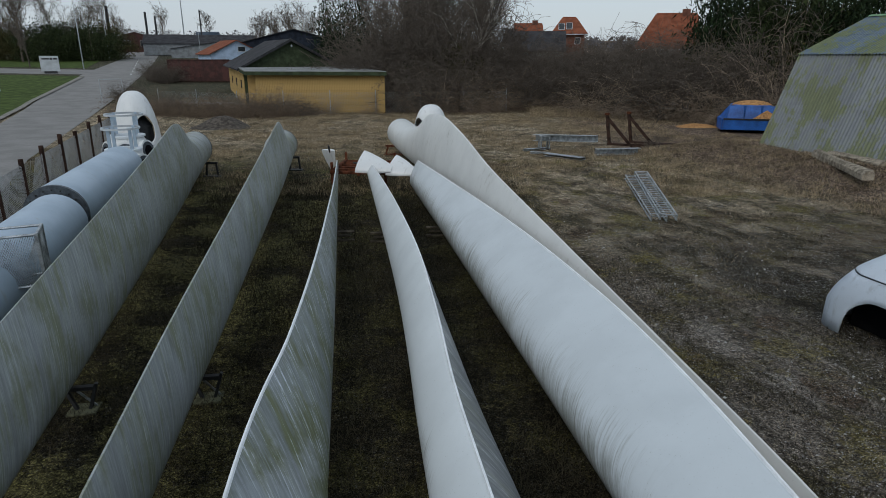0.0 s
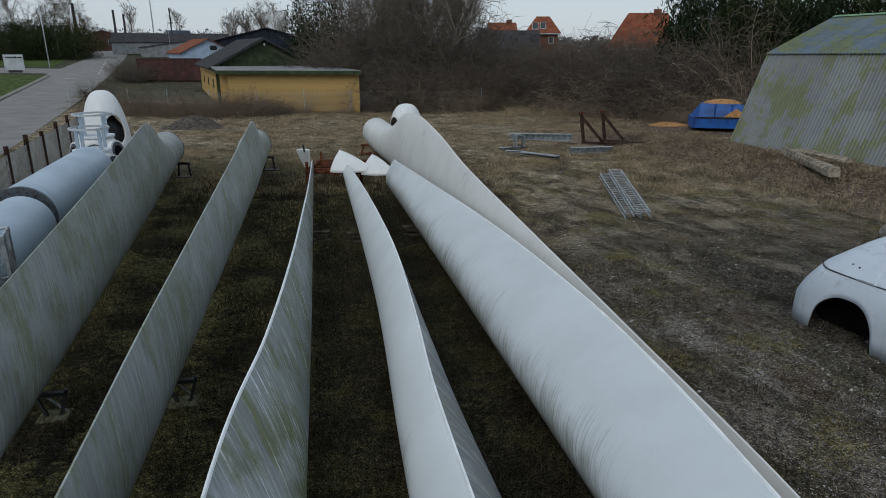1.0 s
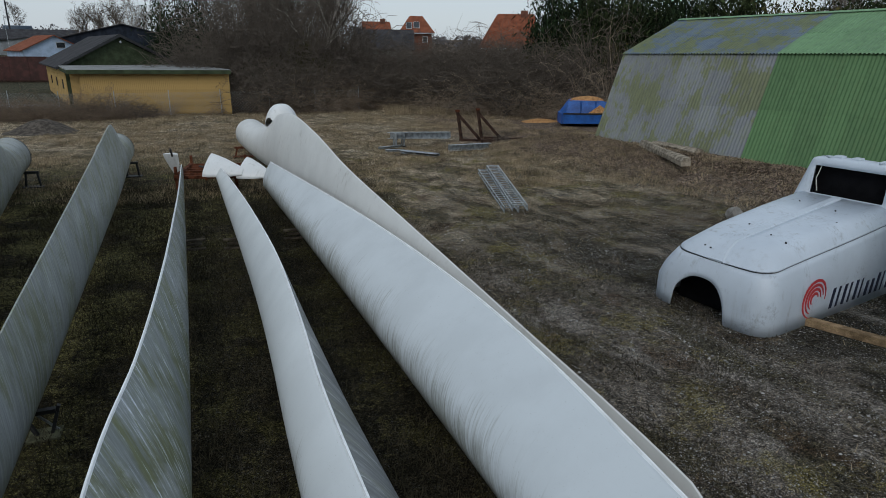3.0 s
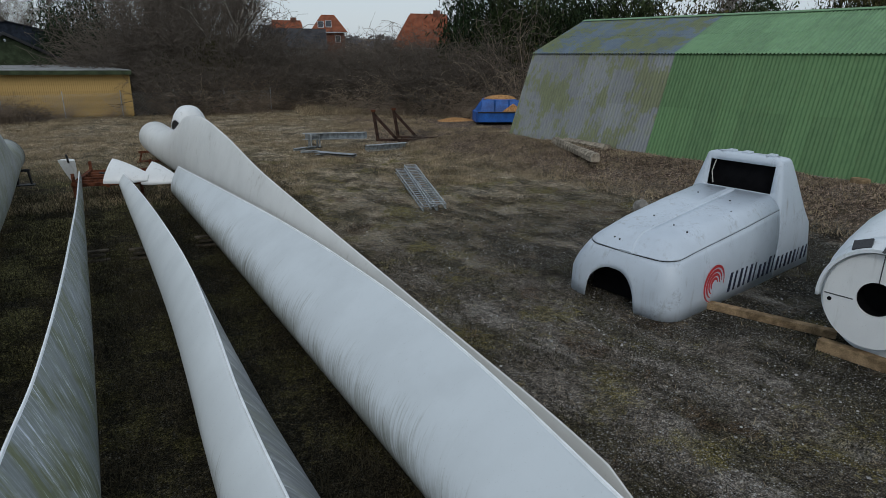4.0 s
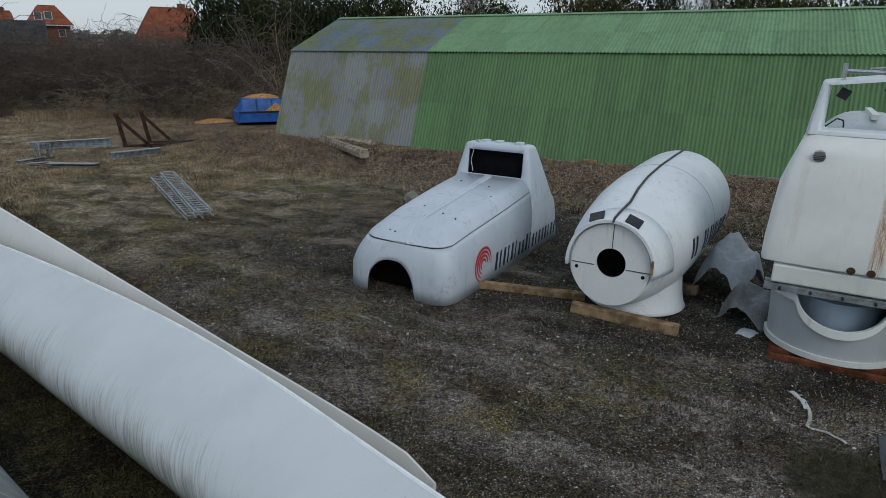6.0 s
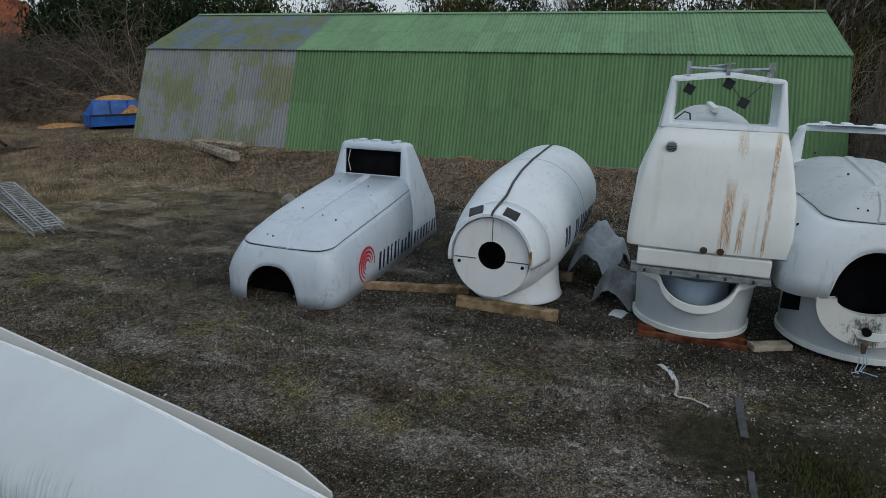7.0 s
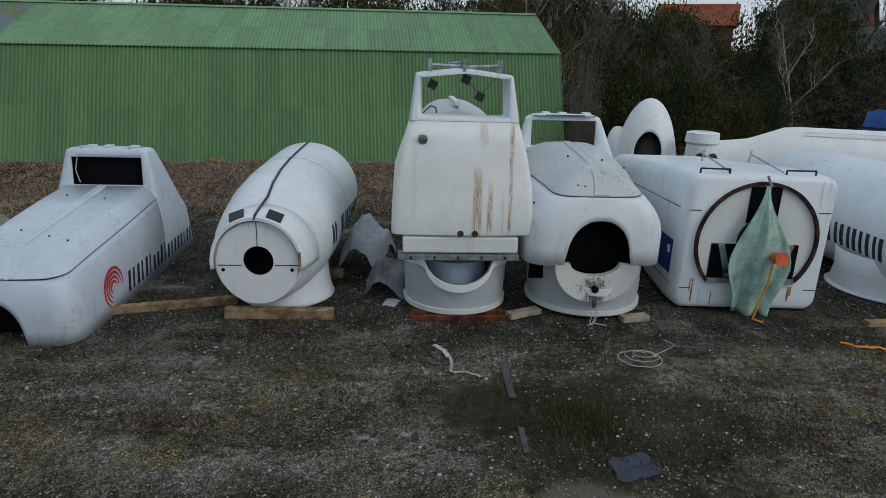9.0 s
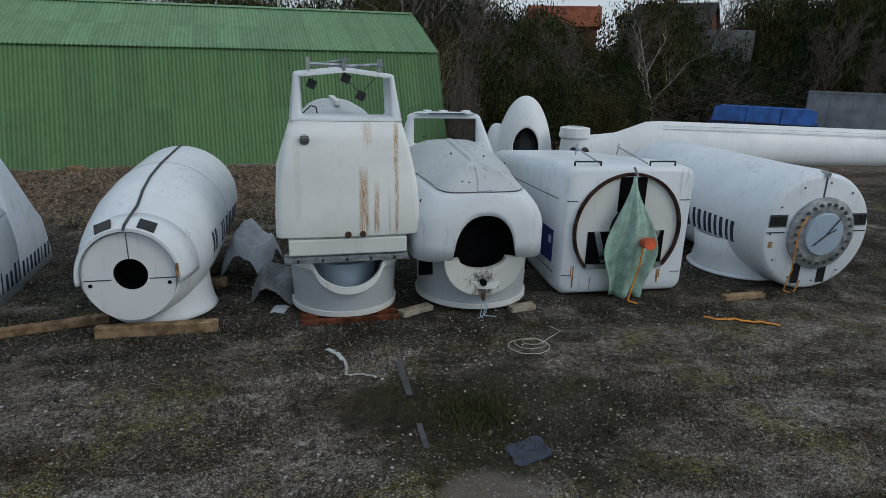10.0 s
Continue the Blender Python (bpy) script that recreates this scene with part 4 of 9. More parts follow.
        if z <= tail[2]:
            y1 = tail[0] + (tail[1] - tail[0]) * z / tail[2]
        else:
            t = (z - tail[2]) / (cab_top - tail[2])
            y1 = tail[1] + (tail[3] - tail[1]) * t ** 0.85
        y1 -= inset.get(j, 0.0)
        r = 0.13
        ring = []
        xs = [win[0] + (win[1] - win[0]) * k / 10 for k in range(11)]
        if z > win[3] or z < win[2]:
            xs = [mid_x + (x - mid_x) * min(1.0, (w - r) * 0.97 / max(abs(win[0] - c), abs(win[1] - c))) for x in xs]
        ring += [(x, y0, z) for x in xs]
        for a0, px_, py_ in ((-90, c + w - r, y0 + r), (0, c + w - r, y1 - r), (90, c - w + r, y1 - r), (180, c - w + r, y0 + r)):
            for k in range(6):
                a = radians(a0 + 18 * k)
                ring.append((px_ + r * math.cos(a), py_ + r * math.sin(a), z))
        rings.append(ring)
    bm = bmesh.new()
    vs = [[bm.verts.new(p) for p in ring] for ring in rings]
    n = len(rings[0])
    for j in range(len(rings) - 1):
        for i in range(n):
            if i < 10 and (zs[j + 1] <= seam_end - 0.05 or (zs[j] >= win[2] - 0.001 and zs[j + 1] <= win[3] + 0.001)):
                continue
            if not boarded and 16 <= i <= 28 and zs[j] >= seam_end - 0.1 and zs[j + 1] <= win[3] + 0.001:
                continue
            bm.faces.new((vs[j][i], vs[j][(i + 1) % n], vs[j + 1][(i + 1) % n], vs[j + 1][i]))
    bm.faces.new(vs[-1])
    shell("cab", bm, paint, ob, "", 0.045)
    for x in (-0.42, 0.0, 0.62):
        part("roof_block", box(bmesh.new(), shift + x - 0.1, shift + x + 0.1, cab_y + 0.35, cab_y + 0.6, cab_top + 0.0, cab_top + 0.085), paint, ob, bevel=0.02)
    if boarded:
        # boarded: a black panel stands for the unlit inside of the cab
        part("window_recess", box(bmesh.new(), win[0] - 0.06, win[1] + 0.06, cab_y + 0.42, cab_y + 0.46, win[2] - 0.1, win[3] + 0.1), BLACK, ob, "black panel for the shade inside the window")
        part("cable", tube_path(bmesh.new(), [(win[0] + 0.14, cab_y + 0.2, win[2] + 0.05), (win[0] + 0.06, cab_y + 0.22, win[2] + 0.35), (win[0] + 0.13, cab_y + 0.24, win[3] - 0.02)], 0.013), PALE_STRAP, ob)
    else:
        part("window_hook", tube_path(bmesh.new(), [(win[1] - 0.16, cab_y + 0.15, win[2] + 0.02), (win[1] - 0.06, cab_y + 0.17, win[2] + 0.18), (win[1] - 0.10, cab_y + 0.2, win[2] + 0.28)], 0.015), DARK, ob)
    # black panel that paints the shade behind the arch
    part("inside", box(bmesh.new(), -width + 0.2, width - 0.2, 0.62, 0.66, -0.5 if base else 0.02, arch + 0.25), BLACK, ob, "black panel for the shade behind the arch")
    return ob


def writing(parent, y0, y1, count, height, x, z, rise):
    """Writing on a flank as plain narrow strokes of its size."""
    rng = random.Random(count)
    step = (y1 - y0) / count
    for k in range(count):
        y = y0 + k * step
        z0 = z + rise * k / max(1, count - 1)
        h = height * (1.0 if k in (0, 1, 2, 4) else 0.78)
        for off, wd, lean in ((0.0, 0.11, 0.16), (0.50, 0.05 + 0.07 * rng.random(), 0.16)):
            ys = y + off * step
            bm = bmesh.new()
            low = [bm.verts.new((xx, ys + d, z0)) for xx, d in ((x, 0), (x, wd), (x + 0.006, wd), (x + 0.006, 0))]
            up = [bm.verts.new((xx, ys + lean * h + d, z0 + h)) for xx, d in ((x, 0), (x, wd), (x + 0.006, wd), (x + 0.006, 0))]
            for i in range(4):
                bm.faces.new((low[i], low[(i + 1) % 4], up[(i + 1) % 4], up[i]))
            bm.faces.new(low[::-1])
            bm.faces.new(up)
            part("lettering", bm, NAVY, parent, "dark bar of lettering")


lettered = hood_nacelle(at(8.37, 10.70, 18.6), "white nacelle cover on gravel with red emblem and dark lettering", belly=0.24, lean_in=0.2, paint=PALE_BLUE)
writing(lettered, 2.34, 6.75, 9, 0.46, 1.343, 0.20, 0.0)
for k, (r, a0, a1) in enumerate(((0.42, -10, 255), (0.32, 5, 250), (0.225, 0, 245), (0.13, 10, 230))):
    bm = bmesh.new()
    pts = []
    for i in range(25):
        a = radians(a0 + (a1 - a0) * i / 24)
        th = 0.034 * (1 - abs(i / 12 - 1) ** 2 * 0.75)
        pts.append([(xx, 1.68 + (r + s * th) * math.cos(a), 0.56 + (r + s * th) * math.sin(a)) for xx, s in ((1.340, -1), (1.340, 1), (1.347, 1), (1.347, -1))])
    loft(bm, pts, True, True, True)
    part("emblem_arc", bm, RED, lettered, "red curved emblem")


# round nacelle with a cut-out front disc
def round_nacelle():
    ob = thing("nacelle_housing", at(11.17, 6.51, 18.6), "round white nacelle housing resting on timber beams", "nacelle", "turbine nacelles")
    cx = -0.30

    def ring(y, r, z, k=40, squash=1.0):
        return [(cx + 0.05 * y - 0.12 * smoothstep(1.2, 0.0, y) + r * math.cos(2 * math.pi * i / k), y, z + r * squash * math.sin(2 * math.pi * i / k)) for i in range(k)]

    prof = [(0.0, 0.86, 1.24), (0.06, 0.90, 1.25), (0.25, 1.00, 1.27), (0.6, 1.13, 1.36), (1.1, 1.24, 1.45), (1.8, 1.31, 1.53), (2.8, 1.34, 1.60), (4.2, 1.34, 1.66), (5.2, 1.33, 1.70), (5.5, 1.26, 1.70), (5.6, 0.9, 1.70)]
    bm = bmesh.new()
    loft(bm, [ring(y, r, z) for y, r, z in prof], True, False, True)
    shell("shell", bm, WHITE_N, ob)
    # front disc with round hole, set in
    bm = bmesh.new()
    k = 40
    outer = [bm.verts.new((cx - 0.12 + 0.83 * math.cos(2 * math.pi * i / k), -0.03, 1.24 + 0.89 * math.sin(2 * math.pi * i / k))) for i in range(k)]
    inner = [bm.verts.new((cx - 0.10 + 0.31 * math.cos(2 * math.pi * i / k), -0.03, 1.29 + 0.32 * math.sin(2 * math.pi * i / k))) for i in range(k)]
    for i in range(k):
        bm.faces.new((outer[i], outer[(i + 1) % k], inner[(i + 1) % k], inner[i]))
    shell("front_disc", bm, WHITE, ob, "white front disc with a round hole", 0.06, False)
    # black sleeve in place of the shade inside the hole
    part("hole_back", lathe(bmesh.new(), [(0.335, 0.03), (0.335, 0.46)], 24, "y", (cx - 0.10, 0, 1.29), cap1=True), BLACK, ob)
    # lip over the disc
    bm = bmesh.new()
    rings = []
    for y, r, c, z in ((0.42, 1.09, 0.0, 1.31), (0.12, 1.02, -0.06, 1.27), (-0.08, 0.965, -0.10, 1.25), (-0.14, 0.93, -0.12, 1.245), (-0.14, 0.875, -0.12, 1.24), (0.0, 0.865, -0.12, 1.24)):
        rings.append([(cx + c + r * math.cos(a), y, z + r * math.sin(a) * (1.07 if y < 0.4 else 1.0)) for a in [radians(-6 + 192 * i / 30) for i in range(31)]])
    loft(bm, rings, False)
    shell("lip", bm, WHITE_N, ob, "", 0.02)
    for s in (-1, 1):
        bm = bmesh.new()
        box(bm, -0.16, 0.16, -0.03, 0.02, -0.12, 0.12, pose(cx - 0.10 + s * 0.38, 0.0, 2.235, -58, s * 21, 0))
        part("lamp_opening", bm, GLASS, ob, "dark square lamp opening", bevel=0.01)
        part("disc_joint", box(bmesh.new(), cx - 0.10 + s * 0.575 - 0.25, cx - 0.10 + s * 0.575 + 0.23, -0.038, -0.030, 1.19, 1.21), RUBBER, ob)
        part("disc_hole", rod(bmesh.new(), (cx - 0.12 + s * 0.70, -0.04, 1.1), (cx - 0.12 + s * 0.70, -0.030, 1.1), 0.04), BLACK, ob)
    part("disc_joint", box(bmesh.new(), cx - 0.108, cx - 0.092, -0.038, -0.030, 1.61, 2.12), RUBBER, ob)
    bm = bmesh.new()
    top = [(cx + 0.05 * y, y, z + r + 0.015) for y, r, z in prof[:10]]
    tube_path(bm, [(x, y - 0.0, z) for x, y, z in [(cx - 0.11, -0.15, 2.20), (cx - 0.09, -0.10, 2.29), (cx - 0.05, 0.1, 2.37)] + top[3:]], 0.028)
    part("seam_strip", bm, RUBBER, ob, "dark strip over the top seam")
    for y, r, z in ((3.0, 1.341, 1.609),):
        part("panel_joint", loft(bmesh.new(), [ring(y + d, r + e, z) for d, e in ((0, 0.002), (0.005, 0.008), (0.02, 0.008), (0.025, 0.002))], True), GREY_TUB, ob)
    # tower collar
    bm = bmesh.new()
    lathe(bm, [(1.08, 0.06), (1.04, 0.12), (0.98, 0.4), (0.93, 0.9), (0.93, 1.3)], 36, "z", (cx + 0.20, 1.45, 0))
    shell("collar", bm, WHITE_N, ob, "", 0.05)
    # black disc painted in for the shade within the collar
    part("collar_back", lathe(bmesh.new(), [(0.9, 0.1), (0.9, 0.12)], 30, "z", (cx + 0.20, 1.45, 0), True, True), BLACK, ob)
    for k, (y0, w) in enumerate(((1.20, 0.10), (1.42, 0.10), (2.05, 0.12), (2.30, 0.07), (2.62, 0.12), (2.88, 0.07), (3.18, 0.12), (3.44, 0.07), (3.76, 0.12), (4.02, 0.07), (4.34, 0.12), (4.62, 0.10))):
        top = 12 - 17 * (y0 - 1.2) / 3.7
        bm = bmesh.new()
        rows = []
        for i in range(6):
            a = radians(top - 20 + 20 * i / 5)
            ring_at = []
            for d, e in ((0, 0.003), (w, 0.003), (w, 0.010), (0, 0.010)):
                y = y0 + d
                R = float(np.interp(y, [p[0] for p in prof], [p[1] for p in prof])) + e
                z = float(np.interp(y, [p[0] for p in prof], [p[2] for p in prof]))
                ring_at.append((cx + 0.05 * y - 0.12 * smoothstep(1.2, 0.0, y) + R * math.cos(a), y, z + R * math.sin(a)))
            rows.append(ring_at)
        loft(bm, rows, True, True, True)
        part("lettering", bm, NAVY, ob, "dark bar of lettering")
    part("rust_stain", box(bmesh.new(), cx + 0.735, cx + 0.785, -0.15, -0.141, 1.22, 1.52), RUST_RUN, ob)
    return ob


round_nacelle()


def beam(x0, y0, x1, y1, w, h, label, material=WOOD, lift=0.0):
    d = Vector((x1 - x0, y1 - y0, 0))
    ob = part("timber_beam", box(bmesh.new(), 0, d.length, -w / 2, w / 2, 0, h), material, bevel=0.012)
    ob.matrix_world = pose(x0, y0, ground_z(x0, y0) + lift, 0, 0, math.degrees(math.atan2(d.y, d.x)))
    tagged(ob, label, "timber beam", "timber beams")


beam(10.89, 7.66, 11.53, 5.48, 0.22, 0.22, "thick sawn timber beam under the round nacelle housing")
beam(10.16, 10.18, 11.63, 7.85, 0.2, 0.16, "weathered timber beam on the ground beside a nacelle cover", WOOD)
beam(13.42, 8.4, 14.0, 6.32, 0.22, 0.2, "timber beam behind the nacelle housing")
beam(12.73, 1.89, 13.28, 1.3, 0.25, 0.12, "short timber block under a grey drum", WOOD_GREY)
beam(13.37, -0.5, 13.67, -1.05, 0.25, 0.12, "short timber block beside a grey drum", WOOD_GREY)
beam(14.86, -5.74, 15.25, -6.82, 0.2, 0.12, "timber beam under the cylindrical nacelle", WOOD)


def drum(m, r, h, label, cut, base=0.12):
    """Grey bearing tub with a pale rim; cut: half-width and depth of the scoop in its front wall."""
    ob = thing("nacelle_tub", m, label, "nacelle tub", "grey tubs")
    n = 64
    rows = 8
    bm = bmesh.new()
    cols = []
    for i in range(n):
        a = 2 * math.pi * i / n - math.pi / 2
        x, y = math.cos(a), math.sin(a)
        top = h
        if y < 0 and abs(x * r) < cut[0]:
            top = h - cut[1] * math.sqrt(1 - (x * r / cut[0]) ** 2)
        cols.append([bm.verts.new(((r + 0.06 * k / rows) * x, r + (r + 0.06 * k / rows) * y, base + (top - base) * k / rows)) for k in range(rows + 1)])
    for i in range(n):
        a, b = cols[i], cols[(i + 1) % n]
        for k in range(rows):
            bm.faces.new((a[k], b[k], b[k + 1], a[k + 1]))
    shell("wall", bm, GREY_TUB, ob, "", 0.06)
    bm = bmesh.new()
    rings = []
    for rr, zz in ((r + 0.05, base - 0.02), (r + 0.055, base + 0.09), (r - 0.02, base + 0.09), (r - 0.05, base - 0.02)):
        rings.append([(rr * math.cos(2 * math.pi * i / 48), r + rr * math.sin(2 * math.pi * i / 48), zz) for i in range(48)])
    loft(bm, rings + [rings[0]], True)
    part("foot_rim", bm, WHITE_OLD, ob, "pale foot rim", smooth=True)
    bm = bmesh.new()
    rings = []
    for e, z0 in ((0.075, 0.0), (0.085, -0.16), (0.0, -0.16), (0.0, 0.0)):
        ring = []
        for i in range(41):
            x = -r * 0.98 + 2 * r * 0.98 * i / 40
            y = r - math.sqrt(max(0.0, (r + 0.06 + e) ** 2 - x * x))
            z = h + z0
            if abs(x) < cut[0]:
                z = h - cut[1] * math.sqrt(1 - (x / cut[0]) ** 2) + z0 * 0.9
            ring.append((x, y, z + 0.03))
        rings.append(ring)
    loft(bm, rings + [rings[0]], False)
    part("scoop_rim", bm, WHITE_OLD, ob, "pale broken rim round the scoop", smooth=False)
    part("bottom", lathe(bmesh.new(), [(r - 0.05, base + 0.02), (0.05, base + 0.02)], 32, "z", (0, r, 0)), DARK, ob)
    return ob


t3 = drum(at(12.37, 2.94, 18.6), 1.12, 1.28, "round grey tub with a pale scooped rim on a rusty pallet", (0.72, 0.52))
part("inner_tank", lathe(bmesh.new(), [(0.7, 0.2), (0.7, 1.12), (0.5, 1.14)], 28, "z", (0, 1.1, 0), False, True), BLUE_GREY, t3, "pale blue tank inside", smooth=True)
t4 = drum(at(13.25, 0.04, 18.6), 1.27, 1.34, "round grey tub stained black under a scoop", (0.95, 0.62))


def stacked_cover():
    """The tall cover that stands on a grey tub, its sloping end toward the lane."""
    m = at(12.44, 3.05, 18.6)
    ob = thing("stacked_nacelle_cover", m, "tall white nacelle cover with rust runs, stacked on a grey tub", "nacelle cover", "turbine nacelles")
    # tray under it
    part("tray", box(bmesh.new(), -1.12, 1.32, -0.02, 2.2, 1.46, 1.80), WHITE_OLD, ob, "shallow cream tray", bevel=0.03)
    for k in range(3):
        part("rail", box(bmesh.new(), -1.22, 1.36, -0.06 + k * 0.09, 0.0 + k * 0.09, 1.31 + k * 0.045, 1.37 + k * 0.045), STEEL, ob)
    for k in range(5):
        part("rail_bolt", rod(bmesh.new(), (-0.95 + k * 0.5, -0.08, 1.36), (-0.95 + k * 0.5, -0.02, 1.36), 0.03), DARK, ob)
    # front slope
    rows = [(0.03, 1.84, 1.47), (0.0, 1.86, 1.485), (-0.01, 1.95, 1.49), (0.0, 2.3, 1.485), (0.06, 2.9, 1.44), (0.16, 3.45, 1.33), (0.24, 3.8, 1.24), (0.33, 4.16, 1.13)]
    cx = 0.13
    bm = bmesh.new()
    rings = []
    for y, z, w in rows:
        ring = [(cx - w, y + 3.2 - 2.75 * smoothstep(2.6, 4.0, z), z)]
        for i in range(5):
            a = math.pi / 2 * i / 4
            ring.append((cx - w + 0.14 * (1 - math.cos(a)), y + 0.14 * (1 - math.sin(a)), z))
        for i in range(1, 12):
            u = -1 + 2 * i / 12
            ring.append((cx + u * (w - 0.14), y - 0.06 * (1 - u * u), z))
        ring += [(2 * cx - x, yy, zz) for x, yy, zz in ring[:6]][::-1]
        rings.append(ring)
    loft(bm, rings, False)
    shell("end_wall", bm, RUSTY_WALL, ob, "cream end wall with rust runs")
    # window frame
    bm = bmesh.new()
    def fr(z, w, y):
        return [(cx - w, y, z), (cx + w, y, z)]
    w0, w1, z0, z1 = 1.13, 1.00, 4.165, 5.08
    o = [(cx - w0, 0.33, z0), (cx + w0, 0.33, z0), (cx + w1, 0.62, z1), (cx - w1, 0.62, z1)]
    i = [(cx - w0 + 0.22, 0.35, z0 + 0.08), (cx + w0 - 0.22, 0.35, z0 + 0.08), (cx + w1 - 0.10, 0.59, z1 - 0.08), (cx - w1 + 0.10, 0.59, z1 - 0.08)]
    ov, iv = [bm.verts.new(p) for p in o], [bm.verts.new(p) for p in i]
    om, im = bm.verts.new((cx, 0.64, z1 + 0.12)), bm.verts.new((cx, 0.61, z1 + 0.02))
    bk = [bm.verts.new((p[0], p[1] + 0.8, p[2])) for p in o]
    ib = [bm.verts.new((cx + (p[0] - cx) * 0.95, p[1] + 0.6, p[2])) for p in i]
    bmid = bm.verts.new((cx, 1.44, z1 + 0.12))
    bm.faces.new((ov[0], ov[1], iv[1], iv[0]))
    bm.faces.new((ov[1], ov[2], iv[2], iv[1]))
    bm.faces.new((ov[3], ov[0], iv[0], iv[3]))
    bm.faces.new((ov[2], om, im, iv[2]))
    bm.faces.new((om, ov[3], iv[3], im))
    bm.faces.new((ov[1], bk[1], bk[2], ov[2]))
    bm.faces.new((ov[0], ov[3], bk[3], bk[0]))
    bm.faces.new((ov[2], bk[2], bmid, om))
    bm.faces.new((ov[3], om, bmid, bk[3]))
    bm.faces.new((iv[1], iv[2], ib[2], ib[1]))
    bm.faces.new((iv[0], ib[0], ib[3], iv[3]))
    bm.faces.new((iv[0], iv[1], ib[1], ib[0]))
    wf = part("window_frame", bm, WHITE_N, ob, "white frame of an open window", smooth=True)
    mod = wf.modifiers.new("bevel", "BEVEL")
    mod.width, mod.segments, mod.limit_method, mod.angle_limit = 0.05, 3, "ANGLE", radians(35)
    # hood running away behind the window
    bm = bmesh.new()
    rings = []
    for y, w, z in ((0.9, 0.85, 4.12), (1.6, 0.88, 4.2), (3.0, 0.95, 4.36), (4.2, 0.9, 4.36), (4.8, 0.8, 4.1), (5.0, 0.8, 3.0)):
        rings.append([(cx + w * u, y, z - 0.5 * abs(u) ** 3) for u in [-1 + k / 6 for k in range(13)]])
    loft(bm, rings, False)
    shell("hood", bm, GREY_HOOD, ob, "grey weathered hood behind the window")
    part("hood_ridge", box(bmesh.new(), cx - 0.06, cx + 0.06, 2.2, 4.3, 4.33, 4.43), WHITE_OLD, ob)
    part("sill", box(bmesh.new(), cx - 0.95, cx + 0.95, 0.45, 1.0, 4.12, 4.18), WHITE_OLD, ob)
    # roof fittings
    for x in (-0.72, -0.02, 0.72):
        part("bracket", box(bmesh.new(), cx + x - 0.035, cx + x + 0.035, 0.62, 0.9, z1 + 0.05, z1 + 0.30), STEEL, ob)
    part("roof_bar", rod(bmesh.new(), (cx - 0.75, 0.72, z1 + 0.17), (cx + 0.0, 0.72, z1 + 0.15), 0.035), STEEL, ob)
    part("roof_bar", rod(bmesh.new(), (cx + 0.02, 0.75, z1 + 0.14), (cx + 0.78, 0.72, z1 + 0.18), 0.035), STEEL, ob)
    part("roof_bar", rod(bmesh.new(), (cx - 0.35, 0.85, z1 + 0.20), (cx + 0.1, 0.78, z1 + 0.26), 0.025), STEEL, ob)
    for x, z in ((-0.66, 4.86), (0.03, 4.98), (0.33, 4.64)):
        bm = box(bmesh.new(), -0.09, 0.09, -0.01, 0.01, -0.09, 0.09, pose(cx + x, 0.75, z, 0, 25, 0))
        part("hanging_plate", bm, DARK, ob, "dark square plate hanging on a wire")
    part("wire", tube_path(bmesh.new(), [(cx + 0.05, 0.75, 4.98), (cx + 0.33, 0.75, 4.66), (cx + 0.62, 0.75, 5.0)], 0.008), DARK, ob)
    part("cable", tube_path(bmesh.new(), [(cx - 0.86, 0.5, 4.3), (cx - 0.7, 0.5, 4.45), (cx - 0.6, 0.5, 4.42), (cx - 0.58, 0.5, 4.3)], 0.014), DARK, ob)
    # vent, rust
    def skin(z):
        for (y0, z0_, _), (y1, z1_, _) in zip(rows, rows[1:]):
            if z0_ <= z <= z1_:
                return y0 + (y1 - y0) * (z - z0_) / (z1_ - z0_)
        return rows[-1][0]
    y = skin(3.82)
    part("vent", rod(bmesh.new(), (cx - 0.86, y - 0.08, 3.80), (cx - 0.86, y + 0.02, 3.82), 0.10, n=20), STEEL, ob, "round grey vent with slats")
    for k in range(5):
        part("vent_slat", box(bmesh.new(), cx - 0.94, cx - 0.78, y - 0.088, y - 0.08, 3.745 + k * 0.032, 3.757 + k * 0.032), DARK, ob)
    for x in (-0.05, 0.25):
        part("rust_patch", rod(bmesh.new(), (cx + x, -0.078, 1.90), (cx + x, -0.05, 1.90), 0.07, n=9), RUST_SPOT, ob)
    return ob


stacked_cover()
for k in range(3):
    beam(11.97 + 0.3 * k, 3.89 + 0.1 * k, 12.61 + 0.3 * k, 1.92 + 0.1 * k, 0.11, 0.10, "rusty steel bearer under a grey tub", RUST)

hood_nacelle(at(13.17, 0.15, 18.6), "grey-hooded white nacelle cover with open window on a tub", base=1.26, width=1.5, front_top=1.46, cab_y=3.2, seam_end=1.72, crown=0.46,
             half=(0.02, 0.70), arch=0.98, hood=GREY_HOOD, win=(-0.88, 0.76, 2.08, 2.70), cab_top=2.80, cab_w=0.93, tail=(4.6, 4.4, 1.3, 3.75), shift=-0.05, boarded=False, soft=1.0, lean_in=0.52)


